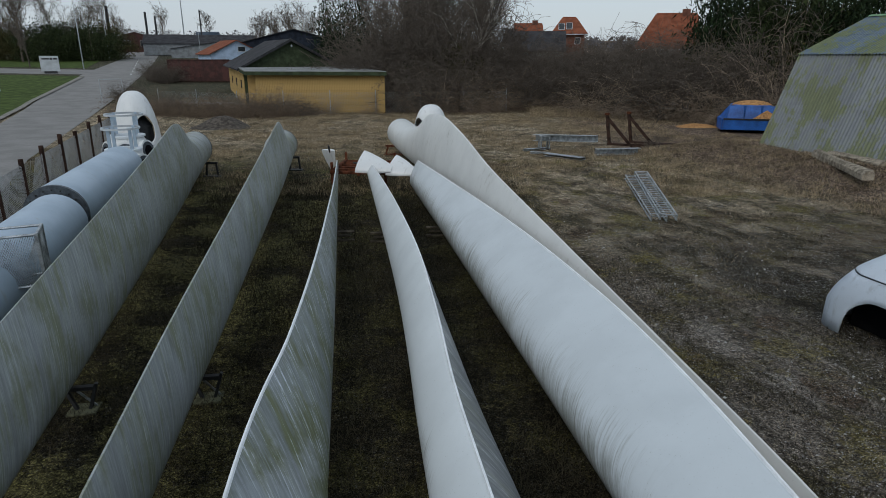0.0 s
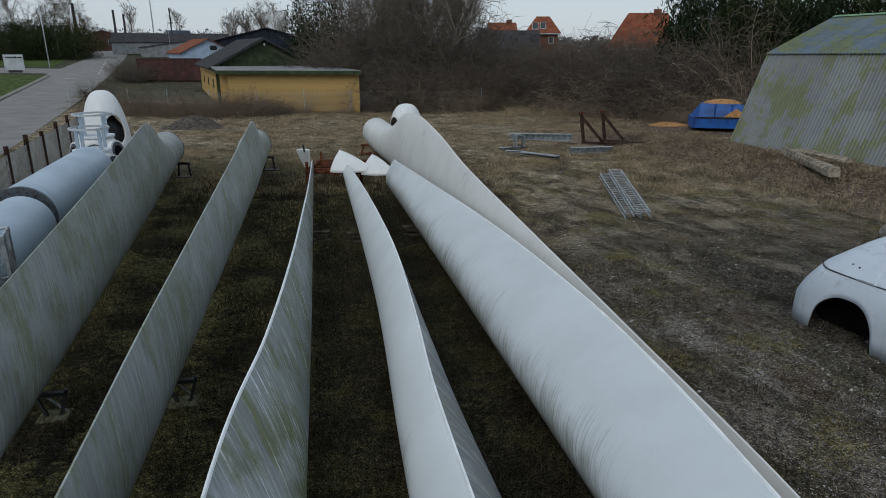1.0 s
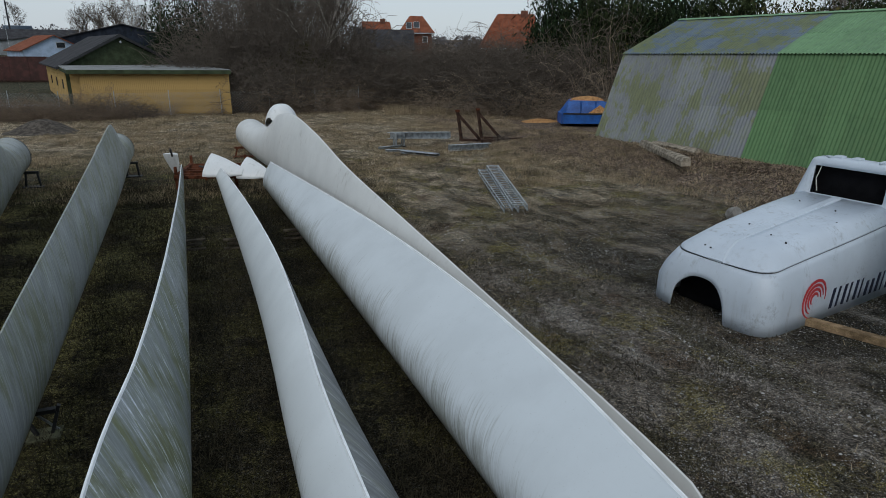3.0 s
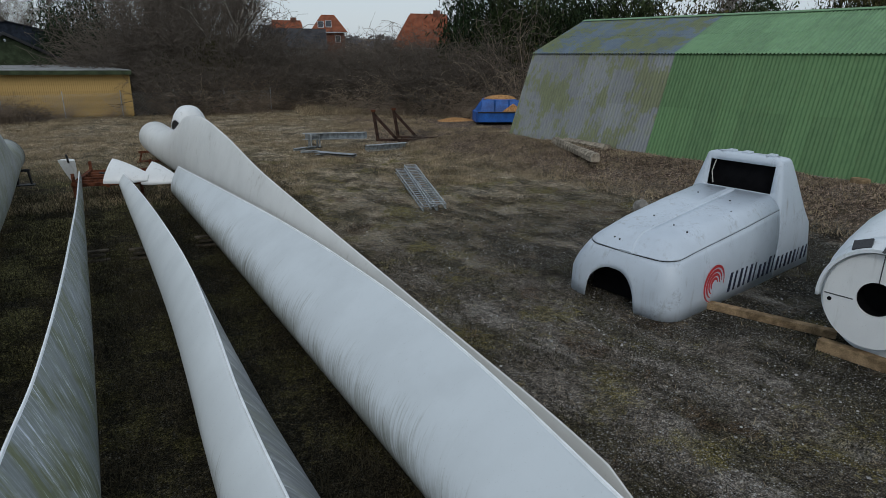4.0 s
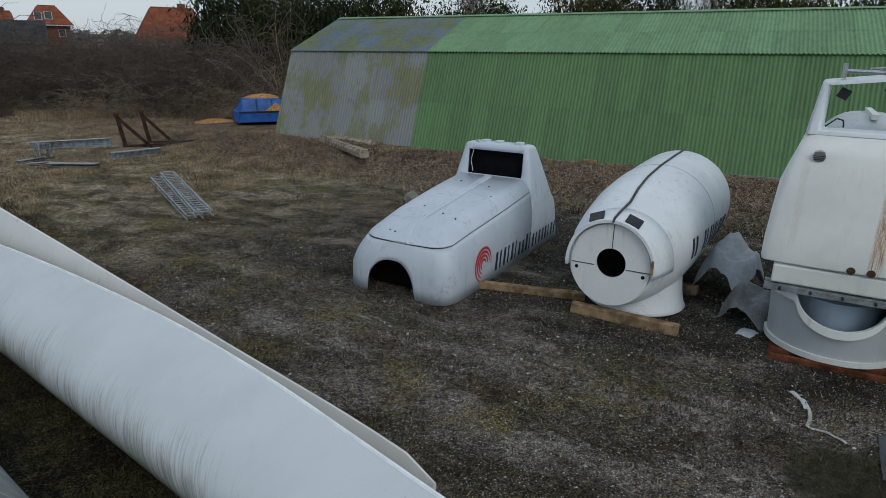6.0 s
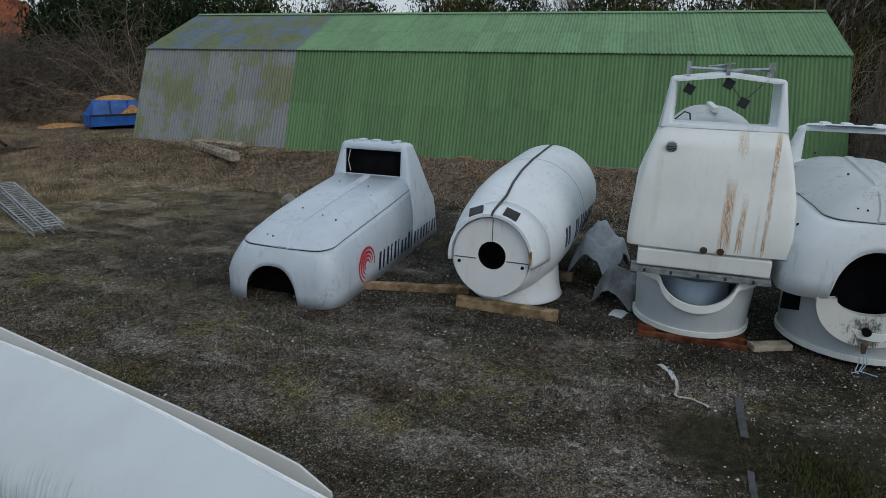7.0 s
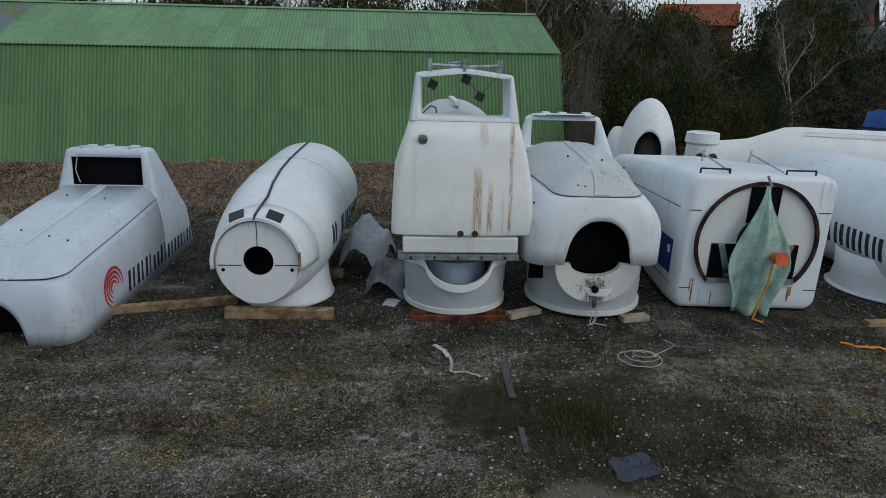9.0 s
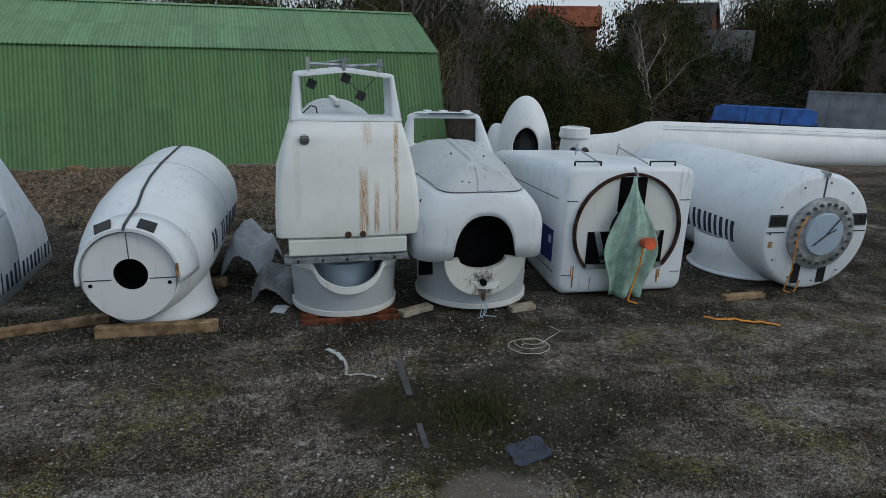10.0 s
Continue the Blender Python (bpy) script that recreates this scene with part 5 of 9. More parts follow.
def black_scoop():
    """Dark stained half ring in the tub under the hooded cover."""
    m = at(13.13, 0.27, 18.6)
    ob = thing("bearing_plate", m, "cream bearing plate with black grease stains in the tub", "bearing plate")
    bm = bmesh.new()
    n = 24
    rings = []
    for r, q, y in ((0.90, 0.92, 0.02), (0.90, 0.92, 0.10), (0.54, 0.50, 0.30), (0.54, 0.50, 0.16)):
        rings.append([(0.12 + r * math.cos(math.pi + math.pi * i / n), y - 0.14, 1.30 + r * q * math.sin(math.pi + math.pi * i / n)) for i in range(n + 1)])
    loft(bm, rings + [rings[0]], False)
    part("plate", bm, GREASY, ob)
    part("hub_hole", rod(bmesh.new(), (0.12, -0.13, 0.76), (0.12, -0.02, 0.76), 0.075, n=14), BLACK, ob)
    part("drain_spout", box(bmesh.new(), 0.08, 0.16, -0.17, -0.12, 0.36, 0.56), RUST_SPOT, ob, "rusty drain spout", bevel=0.01)
    for k, (x, d) in enumerate(((0.08, 0.0), (0.14, 0.25), (0.17, -0.2))):
        part("rope_end", tube_path(bmesh.new(), [(x, -0.15, 0.4), (x + 0.02 * k, -0.19, 0.2), (x - 0.03, -0.21, 0.04), (x + d, -0.3, 0.02)], 0.010), BLUE_GREY, ob, "frayed blue-grey rope")


black_scoop()


def square_nacelle():
    ob = thing("box_nacelle", at(14.86, -3.22, 15.3), "square white nacelle with a round steel flange and green sheeting", "nacelle", "turbine nacelles")
    W, Ht = 1.66, 3.14

    def sec(y, w, z0, z1, r, k=7):
        pts = []
        for cxx, cz, a0 in ((w - r, z0 + r, -90), (w - r, z1 - r, 0), (-w + r, z1 - r, 90), (-w + r, z0 + r, 180)):
            for i in range(k):
                a = radians(a0 + 90 * i / (k - 1))
                pts.append((cxx + r * math.cos(a), y, cz + r * math.sin(a)))
        return pts

    bm = bmesh.new()
    rows = [(0.0, W - 0.12, 0.16, Ht - 0.10, 0.22), (0.04, W - 0.05, 0.08, Ht - 0.04, 0.26), (0.14, W, 0.04, Ht, 0.28), (0.6, W, 0.0, Ht, 0.28), (1.6, W, 0.02, Ht - 0.05, 0.32), (4.0, W - 0.02, 0.15, Ht - 0.3, 0.35), (6.6, W - 0.1, 0.3, Ht - 0.55, 0.4)]
    loft(bm, [sec(*r) for r in rows], True, True, True)
    body = part("body", bm, WHITE_N, ob, smooth=True)
    for z in (2.36, 0.55):
        for s in (-1, 1):
            bm = bmesh.new()
            rod(bm, (s * (W + 0.003), 0.3, z), (s * (W - 0.03), 6.0, z - (0.25 if z > 1 else -0.1)), 0.012, n=6)
            part("seam", bm, RUBBER, ob)
        part("seam", rod(bmesh.new(), (-W + 0.1, -0.004, z), (-1.3, -0.004, z), 0.01, n=6), RUBBER, ob)
        part("seam", rod(bmesh.new(), (1.3, -0.004, z), (W - 0.1, -0.004, z), 0.01, n=6), RUBBER, ob)
    # flange ring and what is in it
    cz = 1.66
    bm = bmesh.new()
    rings = []
    for r, y in ((1.37, -0.02), (1.37, -0.09), (1.30, -0.09), (1.30, -0.02)):
        rings.append([(r * math.cos(a), y, cz + r * math.sin(a)) for a in [radians(-42 + 264 * i / 48) for i in range(49)]])
    loft(bm, rings + [rings[0]], False)
    part("flange_ring", bm, RUST_DARK, ob, "brown steel flange ring", smooth=False)
    bm = bmesh.new()
    k = 40
    bm.faces.new([bm.verts.new((1.29 * math.cos(2 * math.pi * i / k), -0.012, cz + 1.29 * math.sin(2 * math.pi * i / k))) for i in range(k)])
    part("front_plate", bm, WHITE_OLD, ob, "stained cream front plate")
    part("slot", box(bmesh.new(), -0.30, 0.38, -0.03, -0.016, 2.1, 2.92), BLACK, ob, "black slot")
    part("opening", box(bmesh.new(), -0.98, -0.25, -0.03, -0.016, 0.78, 1.62), BLACK, ob, "black opening")
    part("opening", box(bmesh.new(), 0.25, 0.98, -0.03, -0.016, 0.78, 1.62), BLACK, ob, "black opening")
    for s in (-1, 1):
        bm = box(bmesh.new(), -0.07, 0.07, -0.04, 0.0, -0.4, 0.4, pose(s * 0.66, -0.05, 1.25, 0, s * 28 - s * 10, 0))
        part("arm", bm, STEEL, ob, "grey steel arm", bevel=0.01)
        part("arm_pin", rod(bmesh.new(), (s * 0.6, -0.12, 1.0), (s * 0.6, -0.05, 1.0), 0.06, n=12), DARK, ob)
    part("cross_member", box(bmesh.new(), -1.0, 1.0, -0.07, -0.02, 0.70, 0.82), STEEL, ob)
    part("hub_disc", lathe(bmesh.new(), [(0.5, -0.02), (0.5, -0.06), (0.1, -0.1)], 28, "y", (0.06, 0, 1.7), cap1=True), DARK, ob)
    # top hand rails
    for s in (-1, 1):
        bm = tube_path(bmesh.new(), [(s * 0.95 - 0.4, 0.25, Ht - 0.02), (s * 0.95 - 0.4, 0.25, Ht + 0.1), (s * 0.95 + 0.25, 0.25, Ht + 0.1), (s * 0.95 + 0.25, 0.25, Ht - 0.02)], 0.022)
        part("hand_rail", bm, DARK, ob)
        bm = tube_path(bmesh.new(), [(s * 0.6 - 0.1, 0.3, Ht + 0.05), (s * 0.6 - 0.1, 1.9, Ht + 0.22), (s * 0.6 + 0.25, 2.5, Ht + 0.22), (s * 0.6 + 0.25, 2.6, Ht - 0.1)], 0.022)
        part("hand_rail", bm, STEEL, ob)
    part("blue_panel", box(bmesh.new(), -W - 0.006, -W + 0.0, 0.42, 1.7, 0.75, 1.55), ROYAL, ob, "royal blue panel")
    part("small_plate", box(bmesh.new(), -W - 0.012, -W - 0.006, 0.54, 0.70, 1.2, 1.38), WHITE, ob)
    for x, z, w, h in ((-1.28, 0.50, 0.035, 0.55), (-1.33, 0.62, 0.02, 0.3), (0.93, 0.45, 0.05, 0.35), (0.99, 0.52, 0.03, 0.22), (-0.82, 0.32, 0.02, 0.3)):
        part("rust_run", box(bmesh.new(), x, x + w, -0.007, -0.003, z - h / 2, z + h / 2), RUST_RUN, ob)
    # green sheeting tied at the top
    sheet = thing("green_sheeting", at(14.86, -3.22, 15.3), "crumpled green plastic sheeting tied over the nacelle's flange", "plastic sheet")
    bm = bmesh.new()
    rings = []
    for j in range(22):
        t = j / 21
        z = 2.98 - 2.98 * t
        w = 0.05 + 0.66 * smoothstep(0.0, 0.62, t) - 0.28 * smoothstep(0.6, 0.95, t)
        ring = []
        for i in range(29):
            u = -1 + 2 * i / 28
            fold = 0.13 * math.sin(5.5 * u + 1.5 * t) * t + 0.035 * math.sin(13 * u + 4 * t) * smoothstep(0, 0.3, t)
            ring.append((-0.04 + w * u * (1.08 if u > 0 else 0.95) + 0.08 * t * math.sin(3 * t), -0.22 - 0.18 * math.sin(math.pi * min(1, t * 1.2)) * (1 - u * u) - fold * 0.8, z + 0.10 * abs(u) * t + 0.22 * t * t * max(0, u) ** 2 * math.sin(5 * u)))
        rings.append(ring)
    loft(bm, rings, False)
    shell("sheet", bm, TARP, sheet, "", 0.006)
    part("orange_cap", rod(bmesh.new(), (0.26, -0.42, 1.45), (0.26, -0.72, 1.50), 0.11, 0.15, 18), ORANGE, sheet, "orange plastic cup")
    part("strap", tube_path(bmesh.new(), [(0.22, -0.48, 1.38), (0.18, -0.5, 0.9), (0.10, -0.46, 0.45), (-0.02, -0.5, 0.03), (0.12, -0.7, 0.03)], 0.022), STRAP, sheet, "orange strap")
    part("tie", tube_path(bmesh.new(), [(-0.02, -0.08, 3.16), (0.03, -0.22, 2.95)], 0.03), GREY_TARP, sheet)


square_nacelle()


def cylinder_nacelle():
    ob = thing("cylinder_nacelle", at(15.84, -7.8, 15.3), "long white cylindrical nacelle with a bolted hub disc and dark lettering", "nacelle", "turbine nacelles")
    cx, cz = 0.36, 1.52

    def ring(y, r, z=cz, sq=1.0, k=44, dx=0.0):
        return [(cx + dx + r * math.cos(2 * math.pi * i / k), y, z + r * sq * math.sin(2 * math.pi * i / k)) for i in range(k)]

    rows = [(0.0, 1.42), (0.03, 1.49), (0.12, 1.54), (0.6, 1.56), (1.5, 1.57), (4.0, 1.56), (6.5, 1.5), (7.4, 1.2)]
    bm = bmesh.new()
    loft(bm, [ring(y, r, cz + 0.01 * y, 0.98 if y < 1 else 0.95, dx=-0.06 * y) for y, r in rows], True, True, True)
    b = part("body", bm, WHITE_N, ob, smooth=True)
    part("top_joint", box(bmesh.new(), cx - 0.02, cx + 0.02, -0.012, 0.0, cz + 0.9, cz + 1.4), RUBBER, ob)
    part("top_clip", box(bmesh.new(), cx - 0.05, cx + 0.05, -0.05, 0.2, cz + 1.40, cz + 1.54), STEEL, ob, bevel=0.01)
    for s in (-1, 1):
        part("side_joint", box(bmesh.new(), cx + s * 0.92, cx + s * 1.42, -0.012, 0.0, cz + 0.02, cz + 0.05), RUBBER, ob)
        part("lamp_opening", box(bmesh.new(), cx + s * 1.15 - 0.22, cx + s * 1.15 + 0.22, -0.02, 0.0, cz + 0.2, cz + 0.46), GLASS, ob, "dark reddish lamp opening", bevel=0.02)
        part("lamp_frame", box(bmesh.new(), cx + s * 1.15 - 0.25, cx + s * 1.15 + 0.25, -0.012, 0.0, cz + 0.17, cz + 0.49), RUBBER, ob, bevel=0.02)
        part("slot", box(bmesh.new(), cx + s * 0.38 - 0.12, cx + s * 0.38 + 0.12, -0.02, 0.0, cz - 1.32, cz - 0.78), GLASS, ob, "dark upright slot", bevel=0.03)
    bm = rod(bmesh.new(), (cx - 1.53, 0.3, cz - 0.1), (cx - 1.9, 6.4, cz + 0.0), 0.012, n=6)
    part("seam", bm, RUBBER, ob)
    # hub disc
    part("hub_ring", lathe(bmesh.new(), [(0.92, -0.005), (0.92, -0.10), (0.72, -0.14), (0.55, -0.14)], 40, "y", (cx + 0.08, 0, cz)), STEEL, ob, "grey bolted hub ring", smooth=False)
    part("hub_disc", lathe(bmesh.new(), [(0.56, -0.12), (0.52, -0.2), (0.12, -0.22)], 36, "y", (cx + 0.08, 0, cz), cap1=True), BLUE_GREY, ob, "pale grey hub disc", smooth=False)
    for i in range(24):
        a = 2 * math.pi * i / 24
        x, z = cx + 0.08 + 0.76 * math.cos(a), cz + 0.76 * math.sin(a)
        part("hub_bolt", rod(bmesh.new(), (x, -0.17, z), (x, -0.12, z), 0.045, n=6), FLANGE, ob)
    for i in range(3):
        a = 2 * math.pi * i / 3 + 0.3
        part("arm", rod(bmesh.new(), (cx + 0.08, -0.25, cz), (cx + 0.08 + (0.3 + 0.12 * i) * math.cos(a * 1.6), -0.24, cz + (0.3 + 0.12 * i) * math.sin(a * 1.6)), 0.014), DARK, ob)
    part("yellow_hose", tube_path(bmesh.new(), [(cx - 0.5, -0.2, cz + 0.5), (cx - 0.72, -0.24, cz + 0.1), (cx - 0.66, -0.2, cz - 0.9), (cx - 0.75, -0.15, cz - 1.45), (cx - 0.45, -0.15, cz - 1.55), (cx - 0.3, -0.12, cz - 1.2)], 0.018), STRAP, ob, "thin yellow hose")
    for k in range(10):
        a = radians(20 + 32 * k)
        part("edge_bolt", rod(bmesh.new(), (cx + 1.32 * math.cos(a), -0.02, cz + 1.28 * math.sin(a)), (cx + 1.32 * math.cos(a), 0.0, cz + 1.28 * math.sin(a)), 0.025, n=6), RUBBER, ob)
    part("rust_stain", box(bmesh.new(), cx - 1.32, cx - 1.2, -0.007, -0.002, cz - 0.35, cz - 0.2), RUST_RUN, ob)
    # lettering on the flank
    for y0, w in ((0.98, 0.12), (1.20, 0.09), (1.42, 0.12), (1.66, 0.10), (1.88, 0.12), (2.10, 0.10), (2.34, 0.12), (2.58, 0.10), (2.84, 0.12), (3.05, 0.10)):
        bm = bmesh.new()
        rws = []
        for i in range(6):
            a = radians(178 + 22 * i / 5)
            rws.append([(cx - 0.06 * (y0 + d) + (1.565 + e) * math.cos(a), y0 + d, cz + 0.02 + (1.565 + e) * 0.95 * math.sin(a)) for d, e in ((0, 0), (w, 0), (w, 0.01), (0, 0.01))])
        loft(bm, rws, True, True, True)
        part("lettering", bm, NAVY, ob, "dark bar of lettering")
    # tower collar
    bm = bmesh.new()
    rings = []
    for f, z in ((1.08, 0.06), (1.0, 0.1), (0.95, 0.5), (1.0, 1.0)):
        rings.append([(cx - 0.55 + 1.25 * f * math.cos(2 * math.pi * i / 36), 2.0 + 1.25 * f * math.sin(2 * math.pi * i / 36), z) for i in range(36)])
    loft(bm, rings, True)
    shell("collar", bm, WHITE_N, ob, "", 0.04)


cylinder_nacelle()

# ---- growth: bare bushes, trees, evergreens ----
BARK = simple("bare_twigs", (0.125, 0.107, 0.090), 0.95, 0, 1.5, 0.3, 0)
TWIG_PALE = simple("dry_vines", (0.29, 0.235, 0.18), 0.95, 0, 1.5, 0.3, 0)
BRAMBLE = simple("bramble_stems", (0.20, 0.155, 0.115), 0.95, 0, 1.5, 0.3, 0)
BIRCH = simple("birch_bark", (0.30, 0.28, 0.25), 0.9, 0, 3, 0.4, 0.1)
STRAW = simple("dry_straw", (0.21, 0.165, 0.095), 0.95, 0, 3, 0.35, 0)


def leaf_material(name, colour):
    m = Mat(name, colour, 0.75)
    m.island(0.45, 1.6)
    m.vary(m.noise(0.7, 4, where=m.geo), 0.65, 1.35)
    m.b.inputs["Specular IOR Level"].default_value = 0.10
    return m.done()


EVERGREEN = leaf_material("evergreen_leaves", (0.030, 0.042, 0.016))
OLIVE = leaf_material("olive_leaves", (0.058, 0.054, 0.020))
NEEDLES = leaf_material("dark_needles", (0.016, 0.028, 0.012))
# dark brown that carries the shade inside dense growth
SHADED_LEAVES = leaf_material("shaded_brown_leaves", (0.040, 0.033, 0.025))


def mesh_quads(name, verts, quads, material, smooth=False):
    me = bpy.data.meshes.new(name)
    n, q = len(verts), len(quads)
    me.vertices.add(n)
    me.vertices.foreach_set("co", np.asarray(verts, np.float32).ravel())
    me.loops.add(q * 4)
    me.loops.foreach_set("vertex_index", np.asarray(quads, np.int32).ravel())
    me.polygons.add(q)
    me.polygons.foreach_set("loop_start", np.arange(q, dtype=np.int32) * 4)
    me.update(calc_edges=True)
    me.materials.append(material)
    return me


def sticks(segs, r0, r1, name, material):
    """Three-sided tapering sticks; segs: n x 2 x 3."""
    segs = np.asarray(segs, float)
    a, b = segs[:, 0], segs[:, 1]
    d = b - a
    d /= np.maximum(1e-6, np.linalg.norm(d, axis=1))[:, None]
    ref = np.where(np.abs(d[:, 2:3]) > 0.8, np.array([[1.0, 0, 0]]), np.array([[0, 0, 1.0]]))
    u = np.cross(d, ref)
    u /= np.maximum(np.linalg.norm(u, axis=1), 1e-9)[:, None]
    w = np.cross(d, u)
    n = len(segs)
    v = np.zeros((n, 6, 3))
    for k in range(3):
        c, s = math.cos(2 * math.pi * k / 3), math.sin(2 * math.pi * k / 3)
        o = u * c + w * s
        v[:, k] = a + o * np.asarray(r0).reshape(-1, 1)
        v[:, 3 + k] = b + o * np.asarray(r1).reshape(-1, 1)
    base = np.arange(n)[:, None] * 6
    q = np.stack([base + np.array([[k, (k + 1) % 3, 3 + (k + 1) % 3, 3 + k]]) for k in range(3)], 1).reshape(-1, 4)
    return mesh_quads(name, v.reshape(-1, 3), q, material)


def grow(rng, start, direct, length, r, steps, wander, sag, segs, rads):
    p, d = np.array(start, float), np.array(direct, float)
    d /= np.linalg.norm(d)
    pts = [p.copy()]
    for k in range(steps):
        d = d + rng.normal(0, wander, 3) + np.array([0, 0, -sag])
        d /= np.linalg.norm(d)
        q = p + d * length / steps
        segs.append((p.copy(), q.copy()))
        rads.append((r * (1 - 0.8 * k / steps), r * (1 - 0.8 * (k + 1) / steps)))
        p = q
        pts.append(p.copy())
    return pts


def bush_mesh(seed, w, h, stems, material, arch=0.16, r=0.03, kids=5, name="bush"):
    """A bare tangle of arching stems with side twigs."""
    rng = np.random.default_rng(seed)
    segs, rads = [], []
    for _ in range(stems):
        a, q = rng.uniform(0, 2 * math.pi), math.sqrt(rng.uniform(0, 1)) * w * 0.45
        base = (q * math.cos(a), q * math.sin(a), -0.1)
        tilt = rng.uniform(0.1, 0.9)
        aa = a + rng.normal(0, 0.6)
        pts = grow(rng, base, (math.cos(aa) * tilt, math.sin(aa) * tilt, 1), h * rng.uniform(0.65, 1.25), r * rng.uniform(0.5, 1.1), 6, 0.10, arch * rng.uniform(0.3, 1.6), segs, rads)
        for _ in range(kids):
            k = rng.integers(2, len(pts))
            d = rng.normal(0, 1, 3)
            d[2] = abs(d[2]) * 0.6
            grow(rng, pts[k], d, h * rng.uniform(0.15, 0.42), r * 0.4, 3, 0.25, arch, segs, rads)
    rads = np.array(rads)
    return sticks(segs, np.maximum(rads[:, 0], 0.007), np.maximum(rads[:, 1], 0.006), name, material)


def tree_segments(rng, h, r, spread, levels=4, droop=0.0, first=0.25):
    segs, rads = [], []

    def limb(start, d, length, rad, level):
        steps = 6 if level == 0 else 4
        pts = grow(rng, start, d, length, rad, steps, 0.07 + 0.05 * level, droop * level * 0.4, segs, rads)
        if level >= levels:
            return
        n = (11, 6, 5, 4, 3)[level]
        for i in range(n):
            t = first + (1 - first) * (i + rng.uniform(0, 1)) / n if level == 0 else rng.uniform(0.25, 1.0)
            k = min(len(pts) - 2, int(t * (len(pts) - 1)))
            f = t * (len(pts) - 1) - k
            p = pts[k] + (pts[k + 1] - pts[k]) * min(1, f)
            a = rng.uniform(0, 2 * math.pi)
            dd = np.array([math.cos(a) * spread, math.sin(a) * spread, rng.uniform(0.35, 1.0)])
            base = pts[-1] - pts[0]
            dd = dd + 0.6 * base / np.linalg.norm(base)
            limb(p, dd, length * rng.uniform(0.38, 0.62) * (1.05 - 0.4 * t if level == 0 else 1), rad * 0.42, level + 1)

    limb((0, 0, -0.1), (0.03, 0.02, 1), h * 0.85, r, 0)
    return segs, np.array(rads)


def bare_tree(seed, h, r, spread, material, droop=0.0, first=0.25, levels=4):
    rng = np.random.default_rng(seed)
    segs, rads = tree_segments(rng, h, r, spread, levels, droop, first)
    thick = rads[:, 0] > r * 0.13
    segs = np.array(segs)
    trunk = sticks(segs[thick], rads[thick, 0], rads[thick, 1], "trunk", material)
    crown = sticks(segs[~thick], np.maximum(rads[~thick, 0], 0.012), np.maximum(rads[~thick, 1], 0.010), "crown", BARK)
    return trunk, crown


def plant(name, meshes, x, y, s, yaw, label, category, group, lift=0.0, sz=None):
    """Puts a plant made of named meshes; the first is the thing if it is alone."""
    m = Matrix.Translation((x, y, ground_z(x, y) + lift)) @ Matrix.Rotation(radians(yaw), 4, "Z") @ Matrix.Diagonal((s, s, sz or s, 1))
    if len(meshes) == 1:
        ob = new(name, meshes[0])
        ob.matrix_world = m
        return tagged(ob, label, category, group)
    ob = thing(name, m, label, category, group)
    for me in meshes:
        p = new(me.name.split(".")[0], me)
        p.parent = ob
    return ob


def leaf_cloud(seed, shape, n, size, name, material, flat=0.4):
    """Many small leaf blades through a volume, denser toward its outside, gathered in clumps."""
    rng = np.random.default_rng(seed)
    clumps = []
    while len(clumps) < n // 40:
        p = rng.uniform(-1, 1, 3)
        p[2] = rng.uniform(0, 1)
        q = shape(p[2])
        if 0.15 * q < math.hypot(p[0], p[1]) < q:
            clumps.append((p[0], p[1], p[2], rng.uniform(0.05, 0.16)))
    c = np.array(clumps)[rng.integers(0, len(clumps), n)]
    pos = c[:, :3] + rng.normal(0, 1, (n, 3)) * c[:, 3:4] * np.array([[1, 1, 0.7]])
    u = rng.normal(0, 1, (n, 3))
    u /= np.linalg.norm(u, axis=1)[:, None]
    w = np.cross(u, rng.normal(0, 1, (n, 3)))
    w /= np.linalg.norm(w, axis=1)[:, None]
    s = size * rng.uniform(0.5, 1.4, (n, 1))
    v = np.stack([pos - u * s, pos + w * s * flat, pos + u * s, pos - w * s * flat], 1)
    v[:, :, 2] = np.maximum(v[:, :, 2], 0.005)
    return mesh_quads(name, v.reshape(-1, 3), np.arange(n * 4).reshape(-1, 4), material)


BUSH = [bush_mesh(s, 3.2, 3.4, 230, BARK, kids=6) for s in (1, 2, 3)]
VINE = [bush_mesh(s, 3.4, 3.0, 120, TWIG_PALE, 0.34, 0.026, 6) for s in (11, 12)]
BRAMBLES = [bush_mesh(s, 3.4, 2.7, 190, BRAMBLE, 0.42, 0.024, 6) for s in (14, 15)]
SHRUB = [bush_mesh(s, 2.2, 1.2, 70, BARK, 0.2, 0.02, 4) for s in (21, 22)]
BARE = [bare_tree(31, 11, 0.22, 0.75, BARK), bare_tree(32, 12, 0.24, 0.6, BIRCH, 0.10), bare_tree(33, 9, 0.16, 0.9, BARK)]


def green_bush(seed, material, n=16000):
    rng = np.random.default_rng(seed)
    lobes = rng.uniform(0.55, 1.0, 8)
    return leaf_cloud(seed, lambda z: (1 - abs(2 * z - 0.75) ** 2.2 * 0.55) * lobes[int(z * 7.9)], n, 0.022, "crown", material)


def conifer(seed, material, n=12000):
    return leaf_cloud(seed, lambda z: max(0.02, (1 - z) ** 0.85 * (0.75 + 0.25 * math.sin(z * 40))) * 0.55, n, 0.028, "crown", material, 0.25)


GREEN = [green_bush(41, EVERGREEN), green_bush(42, OLIVE), green_bush(43, EVERGREEN)]
SHADE_FILL = [green_bush(44, SHADED_LEAVES, 9000), green_bush(45, SHADED_LEAVES, 9000)]
